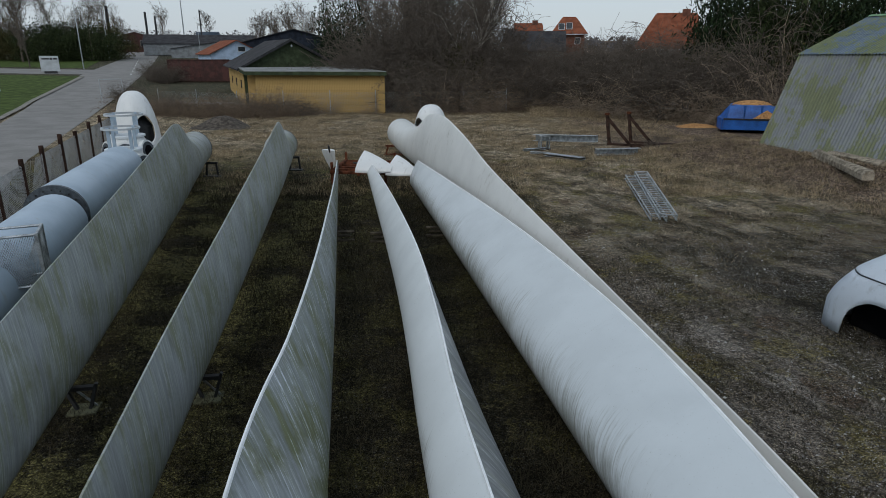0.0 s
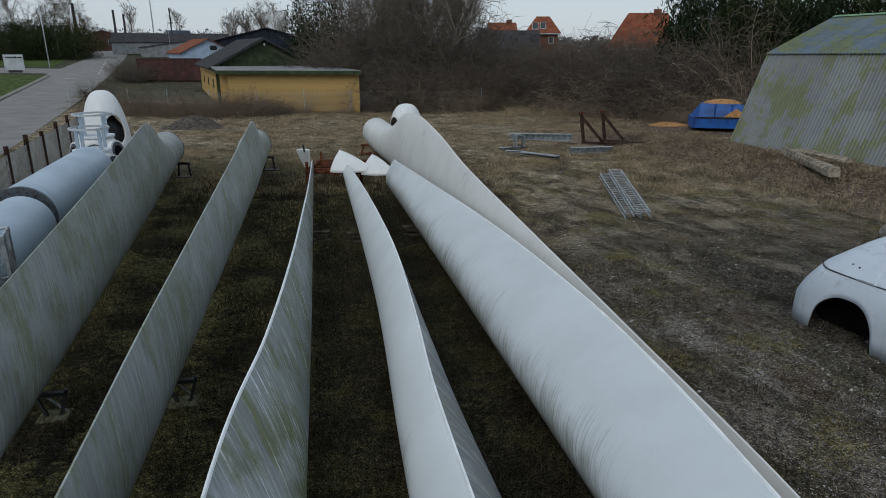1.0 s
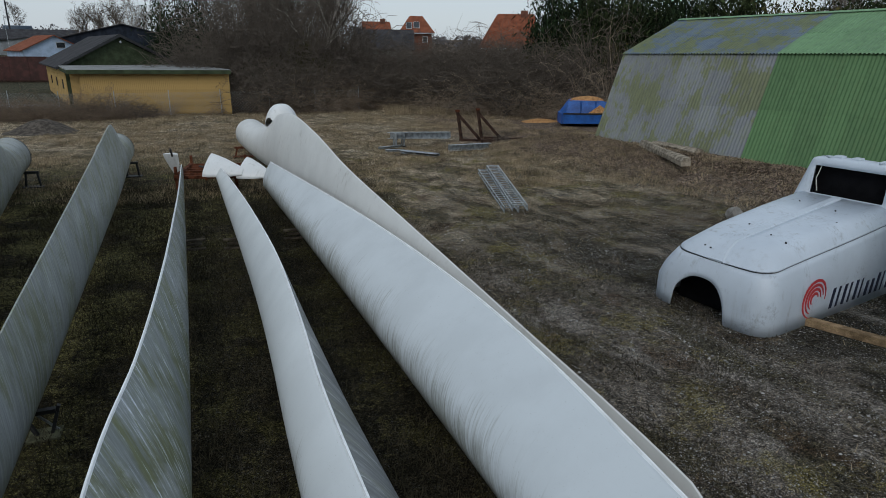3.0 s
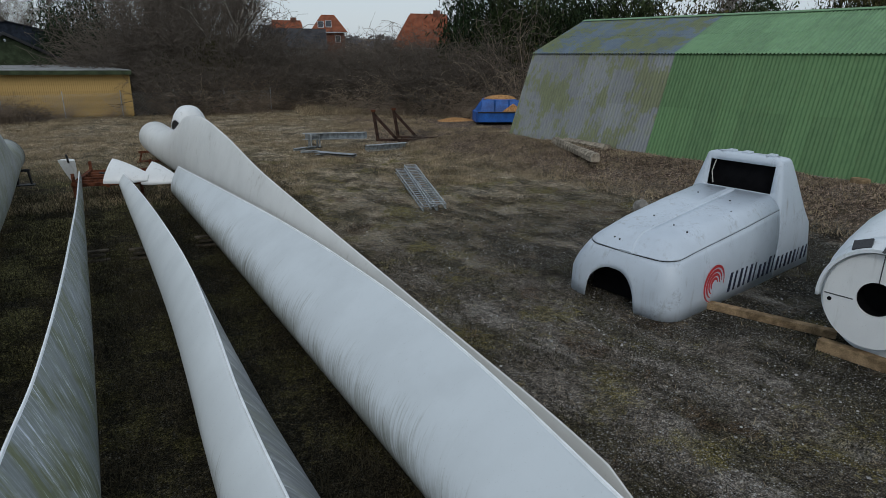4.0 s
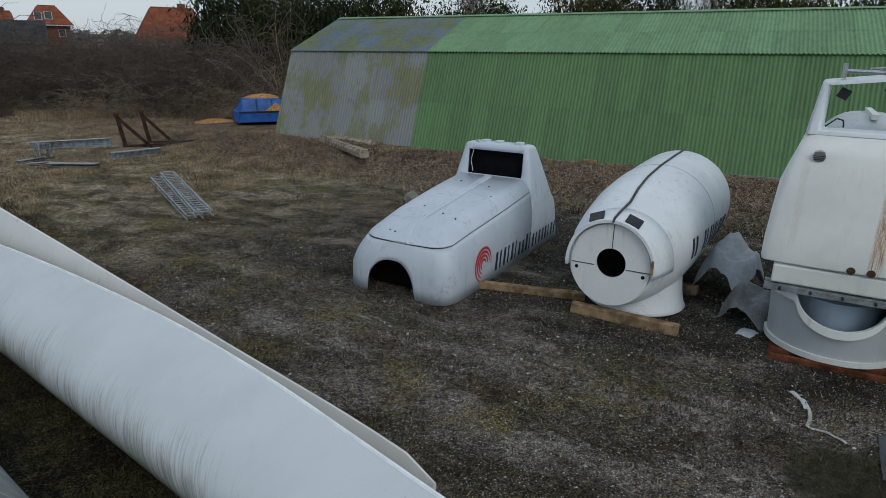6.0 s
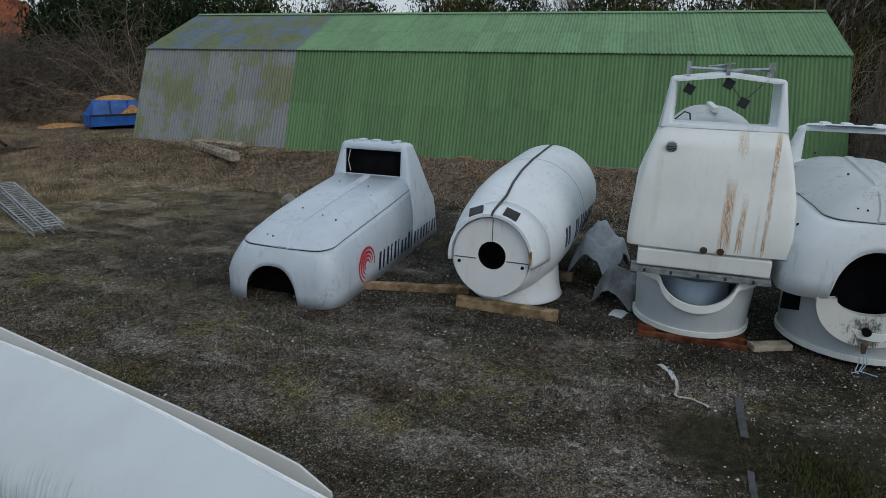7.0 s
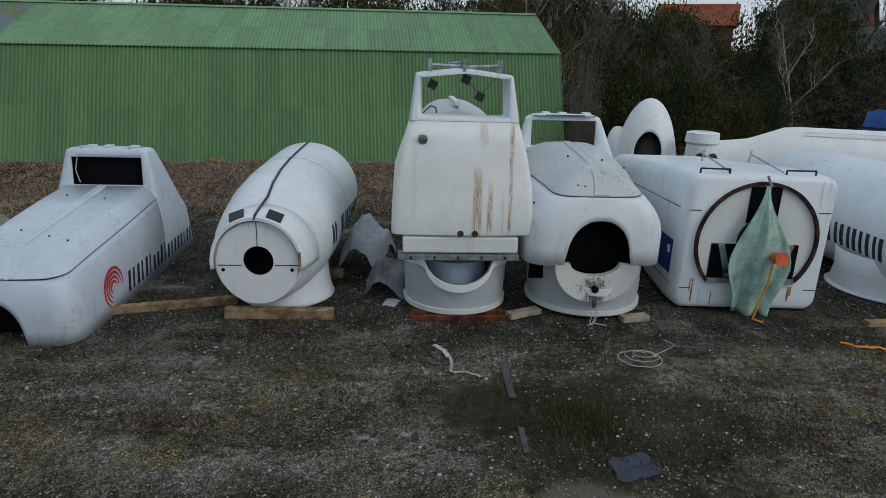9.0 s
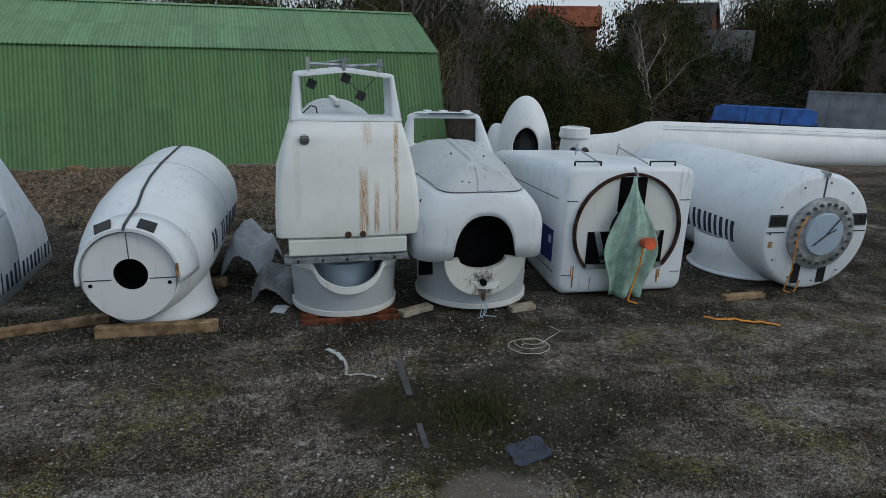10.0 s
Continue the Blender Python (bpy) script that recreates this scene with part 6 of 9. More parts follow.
FIR = [conifer(51, NEEDLES), conifer(52, EVERGREEN)]


def trunk_mesh(r):
    bm = bmesh.new()
    rod(bm, (0, 0, -0.02), (0, 0, 0.86), r, r * 0.15, 7)
    me = bpy.data.meshes.new("trunk")
    bm.to_mesh(me)
    bm.free()
    me.materials.append(BARK)
    return me


STEM = trunk_mesh(0.025)
rnd = random.Random(5)


def row(points, step):
    out = []
    for (x0, y0), (x1, y1) in zip(points, points[1:]):
        n = max(1, int(math.hypot(x1 - x0, y1 - y0) / step))
        out += [(x0 + (x1 - x0) * k / n, y0 + (y1 - y0) * k / n) for k in range(n)]
    return out


# thicket along the back of the yard
for k, (x, y) in enumerate(row([(-3, 60), (5, 64), (13, 63.5), (19, 58), (23, 51.5)], 2.0)):
    h = 1.0 + 0.35 * smoothstep(8, 20, x) + rnd.uniform(-0.2, 0.2)
    plant("bare_bush", [BUSH[k % 3]], x + rnd.uniform(-0.6, 0.6), y + rnd.uniform(-1, 1), 1.25 * h, rnd.uniform(0, 360), "bare brown bush in a dense thicket behind the yard", "bush", "back thicket")
for k, (x, y) in enumerate(row([(-6, 64), (4, 68), (14, 68), (22, 62), (27, 53)], 2.6)):
    plant("bare_bush", [BUSH[(k + 1) % 3]], x + rnd.uniform(-1, 1), y + rnd.uniform(-1, 1), rnd.uniform(1.4, 1.7), rnd.uniform(0, 360), "tall bare brown bush in a dense thicket", "bush", "back thicket")
for k, (x, y) in enumerate([(13.5, 58), (16, 57.5), (18.5, 55.5), (20.5, 53), (22.5, 50.5), (24, 48.5), (2, 60.5), (-1, 59.5), (4.5, 61.5), (25.5, 50), (27, 47)]):
    plant("vine_tangle", [VINE[k % 2]], x, y, rnd.uniform(1.2, 1.7) if 15 < x else rnd.uniform(0.9, 1.2), rnd.uniform(0, 360), "hanging tangle of dry pale vines over bushes", "bush", "back thicket")
for k, (x, y) in enumerate([(26.5, 57), (30, 53), (33, 49.5), (36, 47), (29, 58), (33.5, 54), (24.5, 59), (27.5, 55.5), (31, 51.5), (34.5, 48.5), (26, 61), (31, 56)]):
    plant("fir_tree", [FIR[k % 2], STEM], x, y, rnd.uniform(6.5, 8.5), rnd.uniform(0, 360), "dark evergreen tree overgrown by vines", "tree", "evergreen belt", sz=rnd.uniform(11, 14))
for k, (x, y) in enumerate([(25, 58.5), (29, 54), (32, 50), (35, 46.5)]):
    plant("evergreen_shrub", [GREEN[1], STEM], x, y, 5.0, rnd.uniform(0, 360), "olive evergreen shrub behind dry vines", "tree", "evergreen belt", sz=rnd.uniform(5.5, 7.0))
for k, (x, y) in enumerate(row([(19, 59.5), (22.5, 55.5), (26, 51.5), (30, 48)], 1.5)):
    plant("vine_tangle", [VINE[k % 2] if k % 3 else BUSH[k % 3]], x + rnd.uniform(-0.6, 0.6), y + rnd.uniform(-0.6, 0.6), rnd.uniform(1.3, 1.8), rnd.uniform(0, 360), "tall hanging curtain of dry vines over bushes", "bush", "back thicket", sz=rnd.uniform(1.5, 2.1) if x < 24 else rnd.uniform(1.9, 2.7))
for k, (x, y) in enumerate(row([(7, 67), (13, 66.5), (19, 61.5), (23, 57)], 1.5)):
    plant("bare_bush", [BUSH[k % 3]], x + rnd.uniform(-0.8, 0.8), y + rnd.uniform(-0.8, 1.2), rnd.uniform(1.3, 1.6), rnd.uniform(0, 360), "tall bare brown bush in a dense thicket", "bush", "back thicket", sz=rnd.uniform(1.55, 1.85))
for k, (x, y, q) in enumerate([(-2.2, 60.3, 1.0), (-0.4, 60.6, 1.25), (1.3, 60.9, 1.4), (3.0, 61.2, 1.45), (4.6, 61.6, 1.3), (0.6, 61.8, 1.4), (2.4, 62.3, 1.5), (6.2, 61.6, 0.9), (8.0, 61.2, 0.7), (9.8, 60.8, 0.65), (11.4, 60.2, 0.8), (18.2, 57.0, 1.2), (20.0, 55.0, 1.25), (16.6, 59.4, 1.2)]):
    plant("bramble_tangle", [BRAMBLES[k % 2]], x, y, q, 77 * k, "rounded tangle of arching bare brambles", "bush", "back thicket", sz=q * rnd.uniform(0.95, 1.15))
# leafy undergrowth that fills the thicket, coloured dark for the shade inside it
for k, (x, y) in enumerate(row([(-5, 63), (4, 66), (13, 65.5), (20, 60), (25, 53), (30, 49)], 1.7)):
    plant("undergrowth", [SHADE_FILL[k % 2], STEM], x + rnd.uniform(-0.7, 0.7), y + rnd.uniform(-0.5, 1.6), rnd.uniform(1.5, 2.4), rnd.uniform(0, 360), "brown undergrowth, coloured dark for the shade inside the thicket", "bush", "back thicket", sz=rnd.uniform(2.6, 4.6))
# dense wood right of the shed, grown through with brambles
for k, (x, y) in enumerate(row([(-6.0, 65), (-3, 66), (1, 67), (5.5, 67.5)], 1.3)):
    plant("bare_bush", [BUSH[k % 3]], x + rnd.uniform(-0.8, 0.8), y + rnd.uniform(-1, 2), rnd.uniform(1.6, 2.1), rnd.uniform(0, 360), "tall bare bush crowding under leafless trees", "bush", "back thicket", sz=rnd.uniform(2.4, 3.3))
for k, (x, y) in enumerate([(-4.5, 77), (-3, 73), (-0.5, 76), (1.5, 73), (3.6, 76), (-2, 81), (2.5, 80), (5.0, 73.5), (-6.5, 84), (0.5, 84)]):
    plant("bare_tree", BARE[(k * 2 + 1) % 3], x, y, rnd.uniform(1.2, 1.5), rnd.uniform(0, 360), "tall leafless tree with dense fine twigs", "tree", "bare trees")
for k, (x, y) in enumerate([(-5, 71), (-1.5, 70), (2, 71), (4.5, 70)]):
    plant("ivy_shrub", [GREEN[1], STEM], x, y, 3.0, 70 * k, "dull olive ivy-grown shrub under bare trees", "tree", "evergreen belt", sz=rnd.uniform(4.5, 7.0))
# broad bare trees behind the thicket
for k, (x, y, s, v) in enumerate([(2.4, 65, 1.05, 1), (-3, 70, 1.05, 0), (-1, 73, 1.15, 1), (4.5, 70, 1.0, 0), (-5, 67, 0.75, 2), (0.5, 68, 0.9, 2), (9, 80, 0.62, 0), (20, 76, 0.7, 2)]):
    plant("bare_tree", BARE[v], x, y, s, rnd.uniform(0, 360), "bare leafless tree with fine dark twigs", "tree", "bare trees")
plant("ivy_shrub", [GREEN[1], STEM], 1.5, 63.5, 3.2, 20, "dull green ivy-grown shrub under bare trees", "tree", "evergreen belt", sz=6.0)
plant("ivy_shrub", [GREEN[0], STEM], -2.5, 63.5, 3.4, 80, "dull green ivy-grown shrub under bare trees", "tree", "evergreen belt", sz=5.0)
# firs by the yellow shed
for x, y, s, z in ((-13.2, 86, 6.5, 12.5), (-10.2, 84, 6.0, 14), (-16, 92, 6, 13)):
    plant("fir_tree", [FIR[0], STEM], x, y, s, rnd.uniform(0, 360), "dark green fir tree behind the yellow shed", "tree", "firs", sz=z)
# tree belt behind the hall
for k in range(16):
    a = -2 + k * 2.5
    p = HALL_O + HA * a - HB * (22 + rnd.uniform(-1.5, 3.5))
    g = (GREEN + FIR)[k % 5]
    plant("hedge_tree", [g, STEM], p.x, p.y, rnd.uniform(4.5, 6.5), rnd.uniform(0, 360), "dark evergreen tree behind the green hall", "tree", "evergreen belt", sz=rnd.uniform(8.6, 11.5))
for k in range(12):
    a = 1 + k * 3.3
    p = HALL_O + HA * a - HB * (25 + rnd.uniform(-2, 5))
    plant("bare_tree", BARE[k % 3], p.x, p.y, rnd.uniform(0.85, 1.05), rnd.uniform(0, 360), "bare leafless tree behind the green hall", "tree", "bare trees")
for k in range(15):
    p = HALL_O + HA * (0 + k * 2.7) - HB * (19.5 + rnd.uniform(-1, 2))
    plant("hedge_shrub", [(SHADE_FILL + GREEN)[k % 5], STEM], p.x, p.y, rnd.uniform(2.6, 3.8), rnd.uniform(0, 360), "dense dark shrub behind the green hall", "bush", "evergreen belt", sz=rnd.uniform(6.8, 8.2))
# tall mixed hedge at the far right side of the yard
def hedge_cap(x, y, h):
    """The hedge stands lower where the houses show over it."""
    a, d = math.degrees(math.atan2(y, x)), math.hypot(x, y)
    if -21 < a < -14.5:
        return min(h, 5.5 + d * rnd.uniform(0.015, 0.04))
    if -11.5 < a < -6:
        return min(h, 5.5 + d * rnd.uniform(0.0, 0.04))
    return h * 1.35 if a <= -21 else h


HEDGE = [(42, 9), (46, 3), (51, -3), (55, -10), (60, -18), (64, -27), (66, -37), (66, -50)]
for k, (x, y) in enumerate(row(HEDGE, 1.9)):
    hz = rnd.uniform(8.0, 10.2) * (0.92 if 8 < k < 13 else 1.12 if k >= 13 else 1.0)
    plant("hedge_tree", [GREEN[k % 3], STEM], x + rnd.uniform(-1.2, 1.2), y + rnd.uniform(-1, 1), rnd.uniform(2.6, 3.8), rnd.uniform(0, 360), "tall untrimmed evergreen in an overgrown hedge", "tree", "overgrown hedge", sz=hedge_cap(x, y, hz))
for k, (x, y) in enumerate(row(HEDGE, 2.3)):
    plant("hedge_tree", [(GREEN + FIR)[k % 5], STEM], x + 4 + rnd.uniform(-1.2, 1.2), y + rnd.uniform(-1, 1), rnd.uniform(4.5, 6.0), rnd.uniform(0, 360), "dark evergreen tree deep in an overgrown hedge", "tree", "overgrown hedge", sz=hedge_cap(x + 4, y, rnd.uniform(9.0, 12.0)))
for k, (x, y) in enumerate(row(HEDGE, 1.8)):
    plant("hedge_shrub", [(SHADE_FILL + GREEN)[(k * 2) % 5], STEM], x - 1.2 + rnd.uniform(-1, 0.8), y + rnd.uniform(-1, 1), rnd.uniform(1.8, 3.0), rnd.uniform(0, 360), "dense dark shrub at the foot of the hedge", "bush", "overgrown hedge", sz=rnd.uniform(3.2, 6.0))
for k, (x, y) in enumerate([(37.5, 6.5), (39, 4.6), (39.5, 2.6), (40.5, 0.8), (41.5, -1.2), (42.8, -3.2), (44, -5), (38.5, 8.5), (46, -7.5), (48.5, -9.5)]):
    plant("evergreen_shrub", [GREEN[(1, 0, 1, 2)[k % 4]], STEM], x, y, rnd.uniform(2.4, 3.2), rnd.uniform(0, 360), "dull green evergreen shrub before the hedge", "bush", "overgrown hedge", sz=rnd.uniform(5.0, 8.0) if k < 6 else rnd.uniform(3.5, 5.0))
for k, (x, y) in enumerate(row([(37, 7), (40, 1), (44, -5)], 3.2)):
    plant("bare_sapling", BARE[(k % 2) * 2], x, y, rnd.uniform(0.55, 0.75), rnd.uniform(0, 360), "slim bare sapling standing before the hedge", "tree", "bare trees")
for k, (x, y) in enumerate(row(HEDGE, 5.5)):
    plant("bare_bush", [BUSH[k % 3]], x - 2.0 + rnd.uniform(-0.8, 0.8), y + rnd.uniform(-1, 1), rnd.uniform(1.0, 1.5), rnd.uniform(0, 360), "bare brown bush in front of an evergreen hedge", "bush", "overgrown hedge", sz=rnd.uniform(1.2, 2.1))
for k, (x, y, s) in enumerate([(44, 2, 0.85), (48, -6, 0.8), (52, -13, 0.7), (59, -29, 0.8), (60, -33, 0.85), (41, 6.5, 0.9), (64, -20, 1.0)]):
    plant("bare_tree", BARE[(k * 2) % 3], x, y, s, rnd.uniform(0, 360), "bare leafless tree among evergreen shrubs", "tree", "bare trees")
for k, (x, y, s, z) in enumerate([(62, -27.5, 5, 11.0), (66, -32, 5.5, 12.5), (59, -11.8, 3.5, 10), (64, -40, 6, 12)]):
    plant("fir_tree", [FIR[k % 2], STEM], x, y, s, 30 * k, "dark green fir tree rising from the hedge", "tree", "firs", sz=z)
# trees along the street
for k, (x, y, s) in enumerate([(-98, 152, 1.5), (-110, 165, 1.4), (-92, 165, 1.3), (-120, 180, 1.5), (-104, 178, 1.5), (-88, 178, 1.2), (-130, 170, 1.6), (-97, 190, 1.4), (-84, 132, 0.95), (-140, 330, 1.6), (-190, 350, 1.7), (-60, 300, 1.6), (-40, 290, 1.7), (-20, 280, 1.6), (-150, 420, 2.0), (-51.5, 183, 1.0), (-50.6, 186, 0.95), (-44.6, 179.5, 1.15), (-42.5, 183, 1.1), (-40, 180.6, 1.1), (-38.4, 184, 1.0), (-46.2, 184, 1.0), (-41, 188, 1.1)]):
    plant("bare_tree", BARE[k % 3], x, y, s, 40 * k, "bare leafless tree beside the street", "tree", "street trees")
for k, (x, y) in enumerate([(-96, 158), (-106, 160), (-116, 164), (-88, 164), (-124, 172), (-100, 172), (-136, 168), (-90, 176)]):
    plant("street_hedge", [GREEN[k % 3], STEM], x, y, 8, 50 * k, "dark evergreen thicket beside the street", "tree", "street trees", sz=9.5)
for k, (x, y) in enumerate([(-41, 96), (-43.5, 99), (-44, 103), (-34.5, 70)]):
    plant("bare_bush", [BUSH[k % 3]], x, y, 0.9 if k < 3 else 0.6, 40 * k, "bare brown bush along a wire fence", "bush", "roadside bushes")
for k, (x, y) in enumerate([(-13, 56.6), (-16, 56.2), (-10.5, 57.2), (-6.5, 57.8)]):
    plant("bare_bush", [VINE[k % 2]], x, y, 0.45 if k < 3 else 0.4, 70 * k, "bare vines climbing a fence before the yellow shed", "bush", "roadside bushes")
# twig colour paled and greyed to stand for the haze of distance
FAR_BARK = simple("hazed_twigs", (0.135, 0.132, 0.138), 0.95, 0, 0.3, 0.4, 0)
for k, (x, y) in enumerate(row([(-25.5, 57.6), (-22, 56.4), (-18, 55.3), (-14, 55.6), (-10.5, 56.3)], 1.15)):
    plant("bramble", [SHRUB[k % 2]], x + rnd.uniform(-0.3, 0.3), y + rnd.uniform(-0.3, 0.3), rnd.uniform(0.8, 1.25), 67 * k, "bare brambles climbing the wire fence", "bush", "roadside bushes", sz=rnd.uniform(1.0, 2.0) if x < -13 else rnd.uniform(0.6, 1.3))
for k, (x, y, q) in enumerate([(-27, 56.8, 0.95), (-25, 56.4, 0.8), (-23, 55.9, 0.9), (-21, 55.2, 0.8), (-19.2, 54.9, 0.9), (-17.4, 54.9, 0.85), (-15.9, 55.0, 0.95), (-14.4, 55.2, 0.9), (-12.6, 55.8, 0.6)]):
    plant("bramble_tangle", [BRAMBLES[k % 2]], x, y, q, 61 * k, "tangle of bare brambles hanging in the wire fence", "bush", "roadside bushes")
# distant woods all round
def far_woods():
    rng = np.random.default_rng(77)
    n = 900
    v, q = [], []
    for k in range(n):
        a = rng.uniform(-2.9, 1.3)
        d = rng.uniform(260, 520)
        x, y = d * math.sin(-a) * 1.0, d * math.cos(a)
        if -0.52 < math.atan2(x, y) < -0.30:
            d += 260
            x, y = d * math.sin(-a), d * math.cos(a)
        z = ground_z(x, y) - 1
        w, h = rng.uniform(6, 14), rng.uniform(3.0, 6.5) * d / 400
        for j in range(110):
            b = len(v)
            pz = h * rng.uniform(0, 1) ** 1.5
            px, py, pz = x + rng.normal(0, w * 0.45 * (1.1 - 0.6 * pz / h)), y + rng.normal(0, w * 0.45), z + pz
            s = rng.uniform(0.25, 0.8) * (1.2 if j < 50 else 0.6)
            t = rng.uniform(0, 6.28)
            v += [(px - s * math.cos(t), py - s * math.sin(t), pz), (px + s * math.cos(t), py + s * math.sin(t), pz), (px + s * 0.3 * math.cos(t), py + s * 0.3 * math.sin(t), pz + 1.6 * s), (px - s * 0.4 * math.cos(t), py - s * 0.4 * math.sin(t), pz + 1.2 * s)]
            q.append((b, b + 1, b + 2, b + 3))
    ob = new("far_woods", mesh_quads("far_woods", v, q, FAR_BARK))
    tagged(ob, "distant grey-brown belt of bare woods", "woods", kind="stuff")


far_woods()

# ---- buildings round the yard ----
YELLOW = simple("yellow_boards", (0.44, 0.30, 0.12), 0.8, 0, 2, 0.15, 0.1)
GREEN_BOARD = simple("dark_green_boards", (0.045, 0.06, 0.035), 0.8, 0, 2, 0.25, 0.1)
FELT = simple("grey_roof_felt", (0.24, 0.25, 0.25), 0.9, 0, 0.6, 0.2, 0.1)
SLATE = simple("dark_roof_sheet", (0.050, 0.050, 0.054), 0.85, 0, 0.8, 0.25, 0.1)
TILE = simple("orange_roof_tiles", (0.21, 0.075, 0.043), 0.85, 0, 1.2, 0.2, 0.2)
BRICK = simple("orange_brick", (0.15, 0.070, 0.050), 0.9, 0, 1.5, 0.2, 0.2)
PALE_BOARD = simple("pale_blue_boards", (0.36, 0.46, 0.60), 0.8, 0, 1.0, 0.12, 0.1)
NAVY = simple("dark_blue_boards", (0.022, 0.028, 0.040), 0.8, 0, 1.0, 0.3, 0.1)
PALE = simple("pale_render", (0.46, 0.50, 0.53), 0.85, 0, 0.8, 0.15, 0.1)
WIN = simple("window_pane", (0.03, 0.035, 0.04), 0.1)
BLUE = simple("blue_painted_steel", (0.014, 0.10, 0.38), 0.5, 0.0, 1.2, 0.3, 0.15)
GREY_STEEL = simple("grey_container_paint", (0.20, 0.22, 0.235), 0.6, 0, 0.9, 0.2, 0.1)
CHIPS = simple("wood_chips", (0.42, 0.23, 0.10), 0.95, 0, 9, 0.4, 0.5)
DARK_RED = simple("dark_red_steel", (0.055, 0.018, 0.015), 0.75, 0, 1, 0.4, 0.1)


def gable_house(x, y, yaw, w, d, wall_h, ridge_h, wall, roof, label, windows=(), chimney=None, lift=0.0, over=0.4, name="house"):
    """A house with its gable on the local front (y = 0); windows: x, z, width, height on that front."""
    ob = thing(name, pose(x, y, ground_z(x, y) + lift, 0, 0, yaw), label, "building")
    bm = bmesh.new()
    ring = [(-w / 2, 0), (w / 2, 0), (w / 2, wall_h), (0, ridge_h - 0.05), (-w / 2, wall_h)]
    loft(bm, [[(px, yy, pz) for px, pz in ring] for yy in (0, d)], True, True, True)
    part("wall", bm, wall, ob)
    k = (ridge_h - wall_h) / (w / 2)
    for s in (-1, 1):
        bm = bmesh.new()
        e = w / 2 + over
        prof = [(0, ridge_h + 0.08), (s * e, ridge_h + 0.08 - k * e), (s * e, ridge_h - 0.04 - k * e), (0, ridge_h - 0.04)]
        loft(bm, [[(px, yy, pz) for px, pz in prof] for yy in (-over, d + over)], True, True, True)
        part("roof", bm, roof, ob)
    for wx, wz, ww, wh in windows:
        win = part("window", box(bmesh.new(), wx - ww / 2, wx + ww / 2, -0.06, 0.02, wz - wh / 2, wz + wh / 2), PALE, ob, bevel=0.01)
        part("pane", box(bmesh.new(), wx - ww / 2 + 0.08, wx + ww / 2 - 0.08, -0.075, -0.062, wz - wh / 2 + 0.08, wz + wh / 2 - 0.08), WIN, win)
    if chimney:
        part("chimney", box(bmesh.new(), chimney[0] - 0.4, chimney[0] + 0.4, chimney[1] - 0.4, chimney[1] + 0.4, ridge_h - 1.2, ridge_h + 1.0), BRICK, ob, "brick chimney")
    return ob


